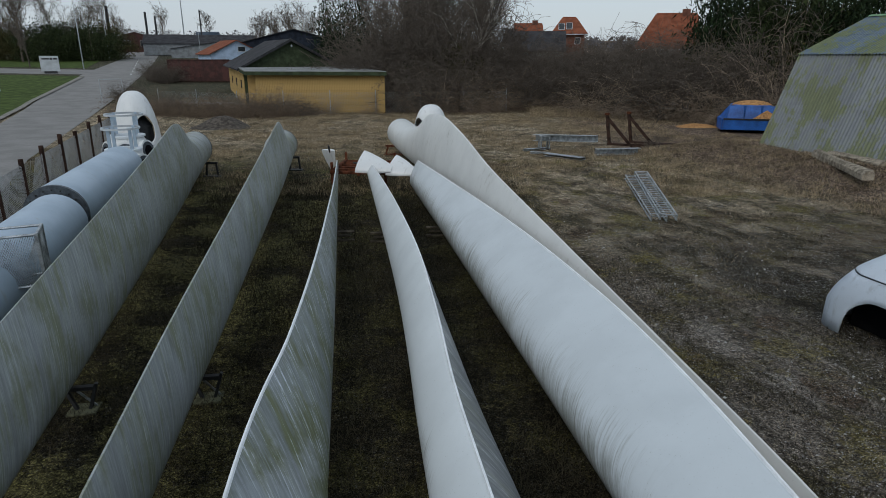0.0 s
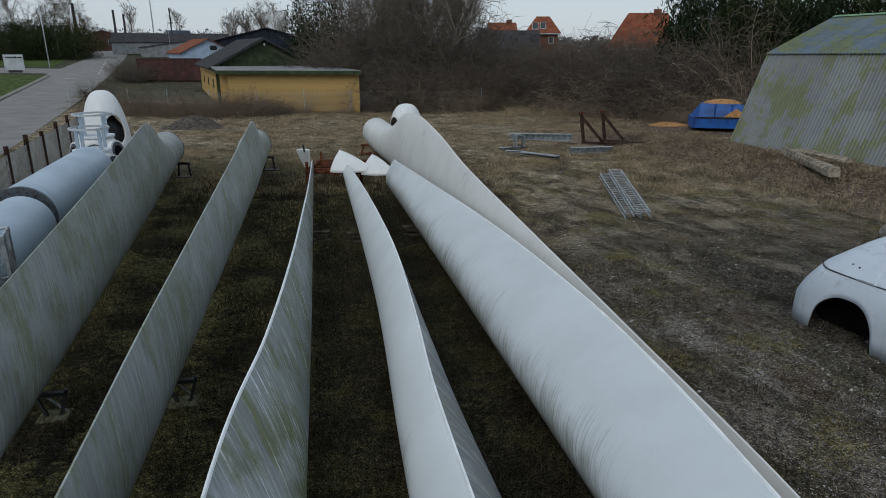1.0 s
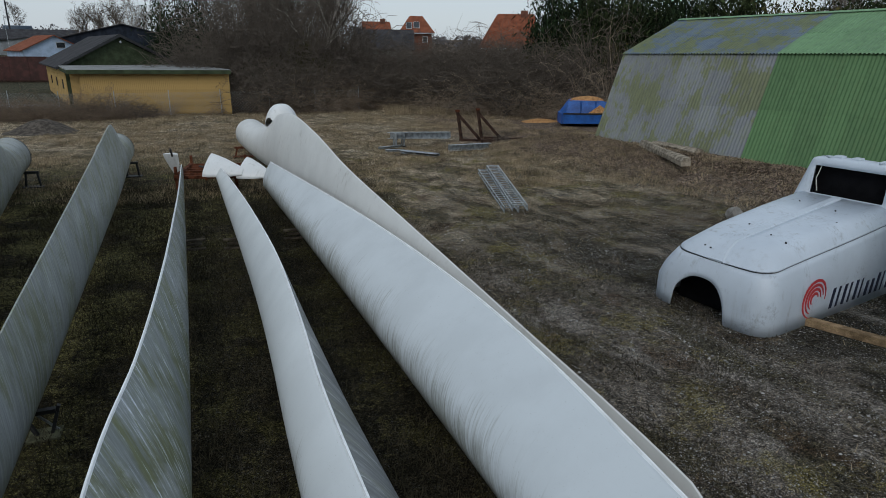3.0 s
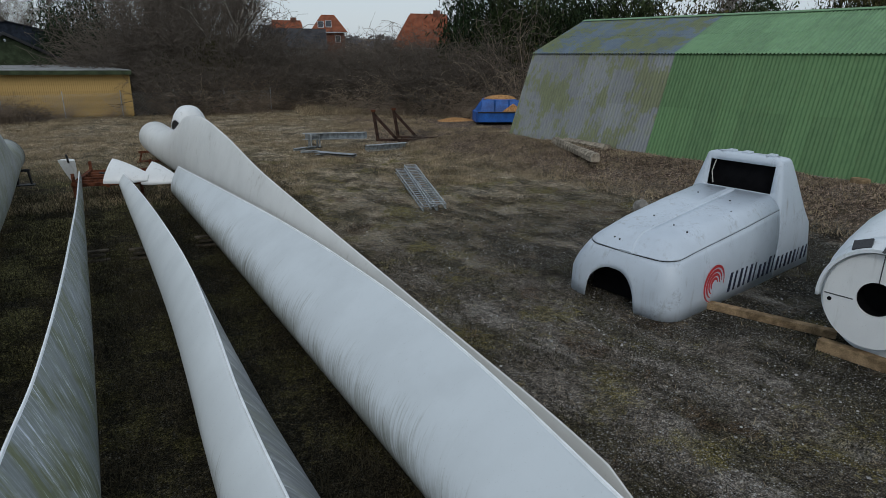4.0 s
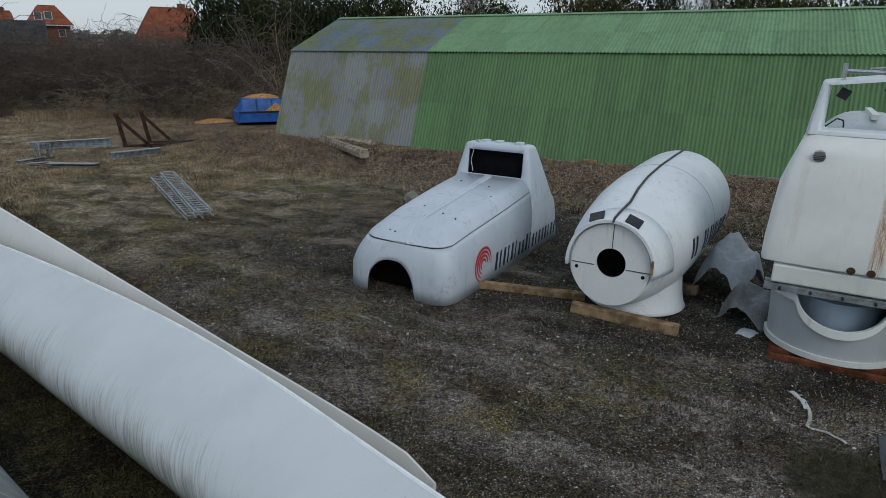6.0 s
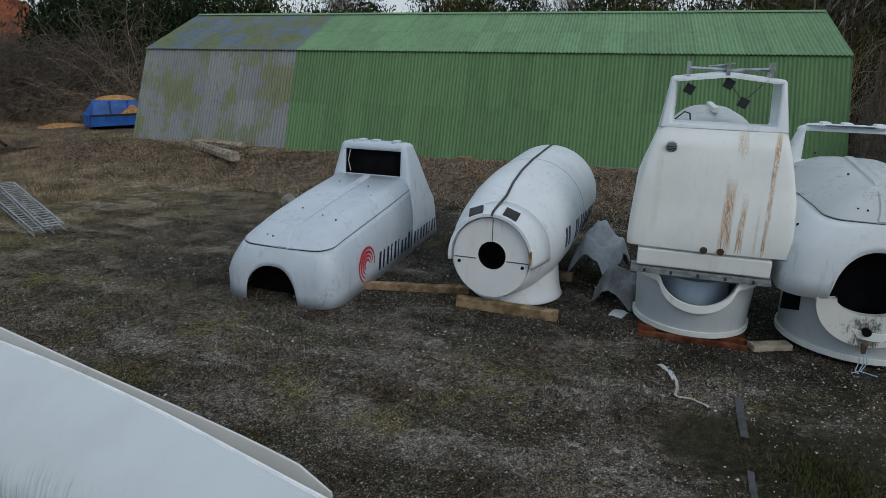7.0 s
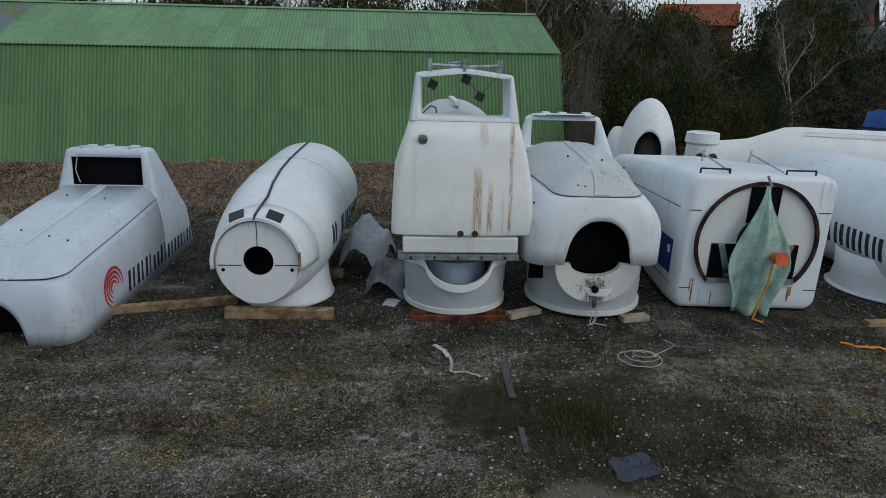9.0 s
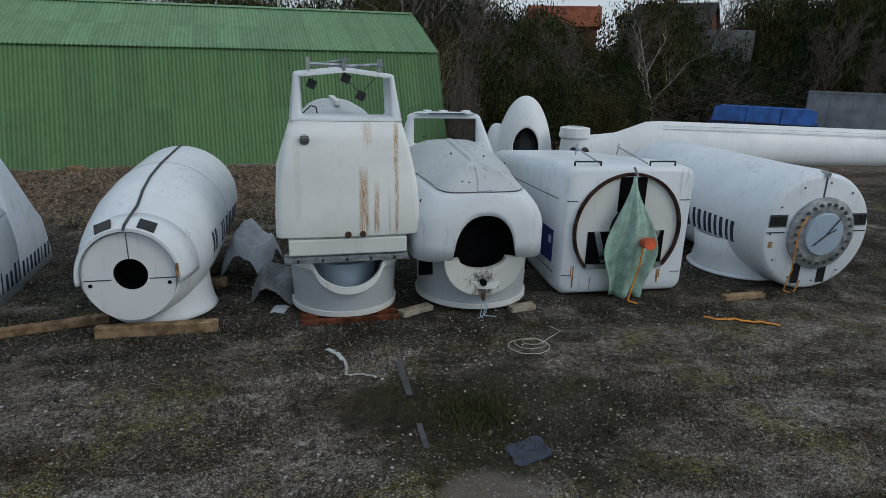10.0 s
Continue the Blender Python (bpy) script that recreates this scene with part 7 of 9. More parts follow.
def yellow_shed():
    ob = thing("yellow_shed", pose(-16.8, 58.0, 0, 0, 0, -1.8), "yellow boarded shed with a flat front roof and dark gable", "building")
    back = ob.matrix_world.inverted()
    W, Hh = 11.65, 3.38

    def slab(name, plan, z0, z1, material, label=""):
        bm = bmesh.new()
        loft(bm, [[back @ Vector((x, y, z)) for x, y in plan] for z in (z0, z1)], True, True, True)
        return part(name, bm, material, ob, label)

    slab("wall", [(-16.77, 58.05), (-5.2, 57.7), (-9.6, 71.5), (-20.2, 67.0)], 0, Hh, YELLOW)
    board = box(bmesh.new(), 0.006, 0.144, -0.01, 0.03, 0.12, Hh)
    me = bpy.data.meshes.new("board")
    board.to_mesh(me)
    board.free()
    me.materials.append(YELLOW)
    for k in range(77):
        b = new("board", me)
        b.parent = ob
        b.matrix_local = Matrix.Translation((k * W / 77, -0.012 if k % 2 else 0.0, 0))
    a, d = back @ Vector((-16.83, 58.0, 0)), back @ Vector((-20.26, 67.0, 0))
    turn = math.atan2((a - d).y, (a - d).x)
    for k in range(64):
        b = new("board", me)
        b.parent = ob
        b.matrix_local = Matrix.Translation(d.lerp(a, k / 64)) @ Matrix.Rotation(turn, 4, "Z") @ Matrix.Translation((0, -0.012 if k % 2 else 0.0, 0))
    part("fascia", box(bmesh.new(), -0.75, W + 0.25, -0.6, -0.5, Hh - 0.04, Hh + 0.28), GREEN_BOARD, ob, "dark green fascia board")
    bm = bmesh.new()
    edge = [(-17.55, 57.45), (-4.92, 57.05), (-9.4, 71.2), (-20.95, 66.6)]
    zs = (Hh + 0.22, Hh + 0.22, Hh + 0.30, Hh + 0.30)
    loft(bm, [[back @ Vector((x, y, z + dz)) for (x, y), z in zip(edge, zs)] for dz in (0, 0.10)], True, True, True)
    part("roof", bm, FELT, ob, "low grey felt roof")
    part("fascia", loft(bmesh.new(), [[back @ Vector((x, y, z)) for z in (Hh - 0.04, Hh + 0.24)] for x, y in (edge[0], edge[3])], False), GREEN_BOARD, ob, "dark green fascia board")
    # taller gabled part behind, parallel to the street
    g = back @ pose(-20.6, 67.0, 0, 0, 0, 22)
    G, D = 10.0, 21.0
    bm = loft(bmesh.new(), [[(px, yy, pz) for px, pz in ((0, 0), (G, 0), (G, 3.7), (G / 2, 6.35), (0, 3.7))] for yy in (0, D)], True, True, True)
    bm.transform(g)
    part("gable_wall", bm, GREEN_BOARD, ob, "dark green gable wall")
    bm = box(bmesh.new(), -0.06, 0.0, 0.05, D, 0, 3.6)
    bm.transform(g)
    part("side_wall", bm, YELLOW, ob)
    for k in range(3):
        bm = box(bmesh.new(), -0.09, -0.062, 2.5 + k * 6.2, 3.6 + k * 6.2, 1.5, 2.4)
        bm.transform(g)
        part("window", bm, WIN, ob, "dark window in the side wall")
    for s_ in (-1, 1):
        e = G / 2 + 0.7
        drop = 2.65 / (G / 2) * e
        prof = [(G / 2, 6.62), (G / 2 + s_ * e, 6.62 - drop), (G / 2 + s_ * e, 6.48 - drop), (G / 2, 6.45)]
        bm = loft(bmesh.new(), [[(px, yy, pz) for px, pz in prof] for yy in (-0.5, D + 0.5)], True, True, True)
        bm.transform(g)
        part("gable_roof", bm, SLATE, ob, "dark pitched roof")
        prof = [(G / 2, 6.65), (G / 2 + s_ * e, 6.65 - drop), (G / 2 + s_ * e, 6.40 - drop), (G / 2, 6.36)]
        bm = loft(bmesh.new(), [[(px, yy, pz) for px, pz in prof] for yy in (-0.57, -0.505)], True, True, True)
        bm.transform(g)
        part("barge_board", bm, DARK, ob)
    bm = rod(bmesh.new(), (G / 2, -0.56, 5.95), (G / 2, -0.7, 5.85), 0.09)
    bm.transform(g)
    part("wall_lamp", bm, PALE, ob, "small round wall lamp")


yellow_shed()
def hip_house(x, y, yaw, l, w, wall_h, ridge_h, r0, r1, label, chimney=None, panels=()):
    """A house centred at x, y with its long side on the local front; the ridge runs from r0 to r1."""
    ob = thing("tiled_house", pose(x, y, ground_z(x, y), 0, 0, yaw), label, "building")
    part("wall", box(bmesh.new(), -l / 2, l / 2, -w / 2, w / 2, 0, wall_h), BRICK, ob)
    e, z = 0.45, wall_h - 0.15
    a, b, c, d = (-l / 2 - e, -w / 2 - e, z), (l / 2 + e, -w / 2 - e, z), (l / 2 + e, w / 2 + e, z), (-l / 2 - e, w / 2 + e, z)
    p, q = (r0, 0, ridge_h), (r1, 0, ridge_h)
    for face in ((a, b, q, p), (b, c, q), (c, d, p, q), (d, a, p)):
        n = (Vector(face[1]) - Vector(face[0])).cross(Vector(face[-1]) - Vector(face[0])).normalized() * 0.12
        part("roof", loft(bmesh.new(), [[Vector(v) for v in face], [Vector(v) + n for v in face]], True, True, True), TILE, ob)
    part("ridge_tiles", rod(bmesh.new(), (r0, 0, ridge_h + 0.1), (r1, 0, ridge_h + 0.1), 0.14, n=8), TILE, ob)
    part("gutter", box(bmesh.new(), -l / 2 - e, l / 2 + e, -w / 2 - e - 0.12, -w / 2 - e, z - 0.12, z + 0.04), PALE, ob)
    for wx in (-0.28, 0.28):
        win = part("window", box(bmesh.new(), wx * l - 0.5, wx * l + 0.5, -w / 2 - 0.05, -w / 2, wall_h - 1.9, wall_h - 0.7), PALE, ob)
        part("pane", box(bmesh.new(), wx * l - 0.42, wx * l + 0.42, -w / 2 - 0.065, -w / 2 - 0.052, wall_h - 1.82, wall_h - 0.78), WIN, win)
    rise = math.atan2(ridge_h - z, w / 2 + e)
    for u, v in panels:
        pan = part("solar_panel", box(bmesh.new(), -0.55, 0.55, -0.9, 0.9, 0.10, 0.22), PALE, ob, "dark framed roof panel")
        pan.matrix_local = pose(u, -(w / 2 + e) * (1 - v), z + (ridge_h - z) * v, math.degrees(rise), 0, 0)
        part("glass", box(bmesh.new(), -0.47, 0.47, -0.82, 0.82, 0.224, 0.24), WIN, pan)
    if chimney is not None:
        part("chimney", box(bmesh.new(), chimney - 0.55, chimney + 0.55, -0.4, 0.4, ridge_h - 0.6, ridge_h + 0.75), BRICK, ob, "brick chimney")
    return ob


hip_house(34.6, 100.9, -14, 8.6, 7.4, 5.0, 9.9, -1.9, 4.0, "house with a steep orange tiled roof beyond the trees", 2.4)
hip_house(17.3, 134.5, -7, 6.0, 5.6, 6.4, 9.0, -2.6, 3.0, "orange-roofed house far beyond the trees", 1.6)
hip_house(23.6, 122.5, -10, 5.6, 6.0, 7.2, 9.9, -1.3, 1.2, "brick house with roof panels far beyond the trees", None, ((-1.4, 0.42), (0.0, 0.46)))
gable_house(17.6, 95.6, 82, 8, 8.0, 5.0, 7.55, FELT, SLATE, "long dark-roofed building beyond the thicket", name="long_house")
for x, y, h in ((10.6, 118, 10.2), (11.6, 119, 10.8), (13.0, 120, 10.0), (9.4, 121, 9.2)):
    ob = part("flagpole", rod(bmesh.new(), (0, 0, 0), (0, 0, h - 1.1), 0.07, 0.04), PALE)
    ob.matrix_world = pose(x, y, ground_z(x, y))
    tagged(ob, "thin white flagpole beyond the thicket", "flagpole", "flagpoles")
gable_house(11.6, 124, -20, 4.6, 6, 5.6, 8.2, PALE, SLATE, "pale house with a grey roof beyond the trees", name="pale_house")
gable_house(82, -26.2, 95, 7.5, 9, 9.6, 12.4, BRICK, SLATE, "brick house with a dark roof beyond the hedge", chimney=(0, 5), name="brick_house").rotation_euler = (0, 0, radians(-28))
gable_house(80, -12.2, -90, 6, 8, 9.5, 11.6, BRICK, TILE, "brick house with orange tiles behind evergreens", name="brick_house").rotation_euler = (0, 0, radians(-8))
bm = box(bmesh.new(), 0, 5.6, 0, 4, 0, 8.7)
bar = part("grey_shed", bm, FELT)
bar.matrix_world = pose(63.6, -18.3, 0, 0, 0, -107)
tagged(bar, "grey corrugated shed wall half hidden by the hedge", "building")
gable_house(-34.6, 110, 30, 8.6, 12, 3.9, 6.0, PALE_BOARD, TILE, "pale blue house with an orange roof by the street", ((0.8, 4.6, 1.3, 0.9),), name="pale_house")
gable_house(-28.2, 124.9, 12, 22, 26, 5.2, 7.9, NAVY, SLATE, "wide low building with a dark roof by the street", name="workshop")
gable_house(-66, 190, 20, 24, 20, 2.6, 4.4, GREY_STEEL, SLATE, "low grey industrial building by the street", name="workshop")
gable_house(-110, 235, 25, 14, 12, 5, 7, DARK_RED, PALE, "dark red building with a pale roof by the street", ((-3, 3, 3, 2), (3, 3, 3, 2)), name="red_building")
gable_house(-62, 219, 107, 14, 34, 3.6, 6.2, GREY_STEEL, SLATE, "long low dark-roofed works hall by the street", name="workshop")
bm = lathe(bmesh.new(), [(7.2, 0), (7.2, 6.6), (6.8, 7.0)], 32, "z", (0, 0, 0), False, True)
tank = part("storage_tank", bm, simple("dark_blue_tank", (0.07, 0.10, 0.14), 0.6))
tank.matrix_world = pose(-151, 424, ground_z(-151, 424))
tagged(tank, "wide blue-grey storage tank far down the street", "tank")


def long_box(name, x, y, yaw, l, w, h, material, label, ribs=14, category="container", z=0.0):
    ob = thing(name, pose(x, y, ground_z(x, y) + z, 0, 0, yaw), label, category)
    part("body", box(bmesh.new(), 0, l, 0, w, 0.15, h), material, ob)
    for k in range(ribs + 1):
        part("rib", box(bmesh.new(), l * k / ribs - 0.05, l * k / ribs + 0.05, -0.06, 0.0, 0.15, h), material, ob)
    part("top_rail", box(bmesh.new(), -0.06, l + 0.06, -0.09, 0.02, h - 0.02, h + 0.12), material, ob)
    part("base_rail", box(bmesh.new(), -0.06, l + 0.06, -0.09, 0.02, 0.0, 0.2), RUST_DARK, ob)
    return ob


long_box("freight_container", -41.5, 98.0, 3, 9.2, 2.4, 3.2, DARK_RED, "rusty dark red open container beside bare bushes", 4)
long_box("grey_container", 52.8, -25.04, -113, 14, 2.6, 3.75, GREY_STEEL, "grey steel container at the edge of the yard", 9)


def blue_skip(x, y, yaw, s, label, chips=True):
    ob = thing("waste_skip", pose(x, y, ground_z(x, y), 0, 0, yaw), label, "skip", "blue skips")
    L, w = 4.2 * s, 1.9
    if not chips:
        ob.matrix_world = ob.matrix_world @ Matrix.Diagonal((1, 1, 1.3, 1))
    bm = bmesh.new()
    ring = [(0.0, 0.18), (L, 0.18), (L, 0.95), (L - 0.15, 1.0), (L - 0.8, 1.9), (0.8, 1.9), (0.15, 1.0), (0, 0.95)]
    loft(bm, [[(px, yy, pz) for px, pz in ring] for yy in (0, w)], True, True, True)
    part("body", bm, BLUE, ob, bevel=0.03)
    bm = bmesh.new()
    loft(bm, [[(0.05, -0.02, 1.0), (0.1, -0.32, 1.0), (0.1, -0.3, 0.25), (0.05, 0, 0.2)], [(L - 0.05, -0.02, 1.0), (L - 0.1, -0.32, 1.0), (L - 0.1, -0.3, 0.25), (L - 0.05, 0, 0.2)]], True, True, True)
    part("front_panel", bm, BLUE, ob)
    for k in range(3):
        bm = bmesh.new()
        x0, x1 = 0.3 + k * (L - 0.6) / 3, 0.3 + (k + 1) * (L - 0.6) / 3 - 0.06
        loft(bm, [[(x0, -0.25, 1.02), (x0 + 0.1, 0.0, 1.86), (x0 + 0.1, 0.05, 1.86), (x0, -0.18, 1.0)], [(x1, -0.25, 1.02), (x1 - 0.02, 0.0, 1.86), (x1 - 0.02, 0.05, 1.86), (x1, -0.18, 1.0)]], True, True, True)
        part("lid", bm, BLUE, ob)
    part("rail", box(bmesh.new(), 0.05, L - 0.05, -0.36, -0.3, 0.92, 1.02), DARK, ob)
    if chips:
        bm = bmesh.new()
        rings = []
        for k, (f, z) in enumerate(((1.0, 1.86), (0.85, 2.02), (0.5, 2.14), (0.08, 2.2))):
            rings.append([(L * 0.52 + L * 0.34 * f * math.cos(a), w / 2 + w * 0.42 * f * math.sin(a), z) for a in [2 * math.pi * i / 20 for i in range(20)]])
        loft(bm, rings, True, False, True)
        part("wood_chip_load", bm, CHIPS, ob, "heap of orange wood chips", smooth=True)
        bm = bmesh.new()
        loft(bm, [[(L * 0.5, -0.30, 1.03), (L * 0.72, -0.08, 1.6), (L * 0.95, -0.30, 1.03)], [(L * 0.5, -0.34, 1.03), (L * 0.72, -0.12, 1.6), (L * 0.95, -0.34, 1.03)]], True, True, True)
        part("spilled_chips", bm, CHIPS, ob)
    return ob


blue_skip(19.6, 44.2, -14, 0.92, "blue steel skip heaped with orange wood chips")
blue_skip(53.1, -17.6, -113, 1.9, "long scratched blue skip with rust spots by the hedge", False)


def heap(name, x, y, rx, ry, h, material, label, seed, category="heap", stick=None):
    rng = random.Random(seed)
    verts, faces = [], []
    n, m = 26, 9
    for j in range(m):
        f = j / (m - 1)
        for i in range(n):
            a = 2 * math.pi * i / n
            k = 1 - f
            px, py = x + rx * k * math.cos(a) * (1 + 0.12 * math.sin(3 * a + seed)), y + ry * k * math.sin(a)
            verts.append((px, py, ground_z(px, py) - 0.05 + h * smoothstep(0, 1, f) + 0.09 * h * noise.noise((px * 1.3, py * 1.3, seed))))
    for j in range(m - 1):
        for i in range(n):
            faces.append((j * n + i, j * n + (i + 1) % n, (j + 1) * n + (i + 1) % n, (j + 1) * n + i))
    ob = raw(name, verts, faces, material, smooth=True)
    return tagged(ob, label, category)


EARTH = simple("bare_earth", (0.10, 0.075, 0.052), 0.95, 0, 3, 0.4, 0.6)
heap("earth_mound", 14.8, 59.0, 4.0, 2.4, 2.0, EARTH, "overgrown mound of earth before the thicket", 3)
heap("earth_mound", -16.2, 46.6, 2.6, 1.9, 0.95, GRAVEL_DARK, "low heap of dark gravel by the fence", 5)
heap("wood_chip_heap", 19.2, 47.6, 2.2, 1.3, 0.3, CHIPS, "thin spread of orange wood chips beside the skip", 8)
for k, (x, y, s) in enumerate([(14.5, 57.5, 0.55), (16.8, 57.2, 0.6), (12.8, 57.2, 0.5), (13, 38.5, 0.45), (14, 40, 0.5), (12.5, 40.5, 0.4), (20.5, 30.8, 0.55), (21.2, 29.6, 0.5), (12.2, 36.2, 0.4), (15, 36, 0.35)]):
    plant("dry_brush", [VINE[k % 2] if k < 3 else SHRUB[k % 2]], x, y, s, 50 * k, "dry tangled brush on the ground", "brush", "dry brush")


# ---- fences ----
def leaning_post(x, y, h, lean, yaw):
    ob = part("fence_post", box(bmesh.new(), -0.075, 0.075, -0.05, 0.05, -0.1, h), RUST_DARK)
    ob.matrix_world = pose(x, y, ground_z(x, y), lean, 0, yaw)
    return tagged(ob, "dark rusty steel fence post leaning outward", "fence post", "fence posts")


FENCE = [(-12.4, 15.4), (-13.45, 18.44), (-14.3, 20.98), (-15.1, 23.4), (-15.9, 26.0), (-16.75, 28.6), (-17.6, 31.3), (-18.45, 34.0), (-19.3, 36.7), (-20.2, 39.4), (-21.1, 42.2), (-22, 45)]
for k, (x, y) in enumerate(FENCE):
    leaning_post(x, y, 2.05 + 0.1 * math.sin(k * 2.1), -3 + 2 * math.sin(k * 1.7), 20 + 8 * math.sin(k))
MESH_WIRE = simple("galvanised_wire", (0.30, 0.31, 0.31), 0.6, 0.3, spread=0.1, bump=0)


def wire_mesh(points, h, pitch, label, r=0.006):
    """Diamond wire netting along a line in plan."""
    segs = []
    run = 0.0
    for (x0, y0), (x1, y1) in zip(points, points[1:]):
        d = Vector((x1 - x0, y1 - y0, 0))
        n = max(1, int(d.length / pitch))
        for k in range(n):
            t = k / n
            for s in (-1, 1):
                t2 = t + s * h / d.length
                za, zb = 0.05, h
                if t2 < 0:
                    zb = za + (h - za) * (t / (t - t2))
                    t2 = 0
                if t2 > 1:
                    zb = za + (h - za) * ((1 - t) / (t2 - t))
                    t2 = 1
                a = (x0 + d.x * t, y0 + d.y * t, ground_z(x0, y0) + za)
                b = (x0 + d.x * t2, y0 + d.y * t2, ground_z(x0, y0) + zb)
                segs.append((a, b))
            for s in (-1, 1):
                z0 = h * ((k * 7) % n) / n
                t3 = 0.0 if s > 0 else 1.0
                if z0 > 0.1:
                    dt = (h - z0) / d.length
                    e = min(1.0, dt)
                    za, zb = z0, z0 + e * d.length
                    segs.append(((x0 + d.x * t3, y0 + d.y * t3, ground_z(x0, y0) + za), (x0 + d.x * (t3 + s * e), y0 + d.y * (t3 + s * e), ground_z(x0, y0) + min(h, zb))))
    me = sticks(segs, r, r, "wire_netting", MESH_WIRE)
    return tagged(new("wire_netting", me), label, "fence", kind="stuff")


wire_mesh(FENCE, 1.75, 0.12, "grey wire netting along the street side", 0.007)
BACK_FENCE = [(-26, 58.5), (-22, 57.2), (-18, 56.0), (-14, 56.2), (-10, 56.9), (-6, 57.6), (-2, 58.2), (2, 58.8), (6, 59.6)]
wire_mesh(BACK_FENCE, 1.9, 0.25, "thin wire netting before the yellow shed", 0.008)
for x, y in BACK_FENCE:
    ob = part("fence_post", rod(bmesh.new(), (0, 0, -0.1), (0, 0, 2.1), 0.035, n=8), STEEL)
    ob.matrix_world = pose(x, y, ground_z(x, y))
    tagged(ob, "thin grey steel fence post before the shed", "fence post", "back fence posts")
for k, (x, y) in enumerate([(-47.5, 64), (-51, 71), (-54.5, 79)]):
    ob = part("fence_post", rod(bmesh.new(), (0, 0, -0.1), (0, 0, 2.4), 0.05, n=8), STEEL)
    ob.matrix_world = pose(x, y, ground_z(x, y))
    tagged(ob, "grey fence post on the lawn", "fence post", "lawn fence")
wire_mesh([(-47.5, 64), (-51, 71), (-54.5, 79)], 2.3, 0.25, "grey wire netting on the lawn", 0.01)


def street_lamp(x, y, h, label="slender grey street lamp beside the road"):
    ob = thing("street_lamp", pose(x, y, ground_z(x, y)), label, "street lamp", "street lamps")
    part("pole", rod(bmesh.new(), (0, 0, 0), (0, 0, h), 0.11, 0.06), STEEL, ob)
    part("arm", rod(bmesh.new(), (0, 0, h), (0.9, -0.3, h + 0.15), 0.05), STEEL, ob)
    part("lamp_head", box(bmesh.new(), 0.8, 1.5, -0.45, -0.2, h + 0.08, h + 0.22), DARK, ob)


street_lamp(-71.3, 128.8, 13.5)
street_lamp(-88, 172, 13)
street_lamp(-104, 205, 13)
street_lamp(-66, 178, 9)
for x, y, h in ((-96, 190, 14), (-112, 250, 14), (-118, 272, 13), (-150, 410, 20)):
    ob = part("chimney_pole", rod(bmesh.new(), (0, 0, 0), (0, 0, h), 0.45, 0.4, 10), DARK)
    ob.matrix_world = pose(x, y, ground_z(x, y))
    tagged(ob, "grey steel chimney beyond the street trees", "chimney", "far chimneys")
ob = part("radio_mast", rod(bmesh.new(), (0, 0, 0), (0, 0, 42), 0.45, 0.15, 6), STEEL)
ob.matrix_world = pose(-146, 372, ground_z(-146, 372))
tagged(ob, "tall thin radio mast far down the street", "mast")


def sign_board():
    ob = thing("sign_board", pose(-68.6, 113.4, ground_z(-68.6, 113), 0, 0, 20), "pale company sign board on the lawn", "sign")
    part("panel", box(bmesh.new(), -1.45, 1.45, -0.12, 0.12, 0.4, 3.0), PALE, ob, bevel=0.03)
    part("foot", box(bmesh.new(), -1.0, 1.0, -0.2, 0.2, 0, 0.45), DARK, ob)
    part("lettering", box(bmesh.new(), -1.1, 0.1, -0.14, -0.122, 2.4, 2.65), DARK, ob)
    part("emblem", rod(bmesh.new(), (0.35, -0.14, 2.52), (0.35, -0.122, 2.52), 0.2), DARK, ob)
    part("lettering", box(bmesh.new(), 0.65, 1.3, -0.14, -0.122, 2.4, 2.65), DARK, ob)


sign_board()
ob = thing("goal_frame", pose(-37.5, 70.3, 0, 0, 0, 25), "thin white steel frame standing by the street", "frame")
for a, b in (((0, 0, 0), (0, 0, 2.4)), ((2.2, 0, 0), (2.2, 0, 2.4)), ((0, 0, 2.4), (2.2, 0, 2.4))):
    part("tube", rod(bmesh.new(), a, b, 0.035), PALE, ob)


# ---- hub, spinner and tubes beside the street fence ----
def egg(bm, r, h, n=36, nose=1.0):
    """A spinner: wide open base, rounded nose up."""
    prof = [(r * math.cos(t * math.pi / 2) ** (0.75 if nose == 1.0 else 1.0) if t < 1 else 0.005, h * math.sin(t * math.pi / 2) ** nose) for t in [k / 40 for k in range(41)]]
    return lathe(bm, prof, n)


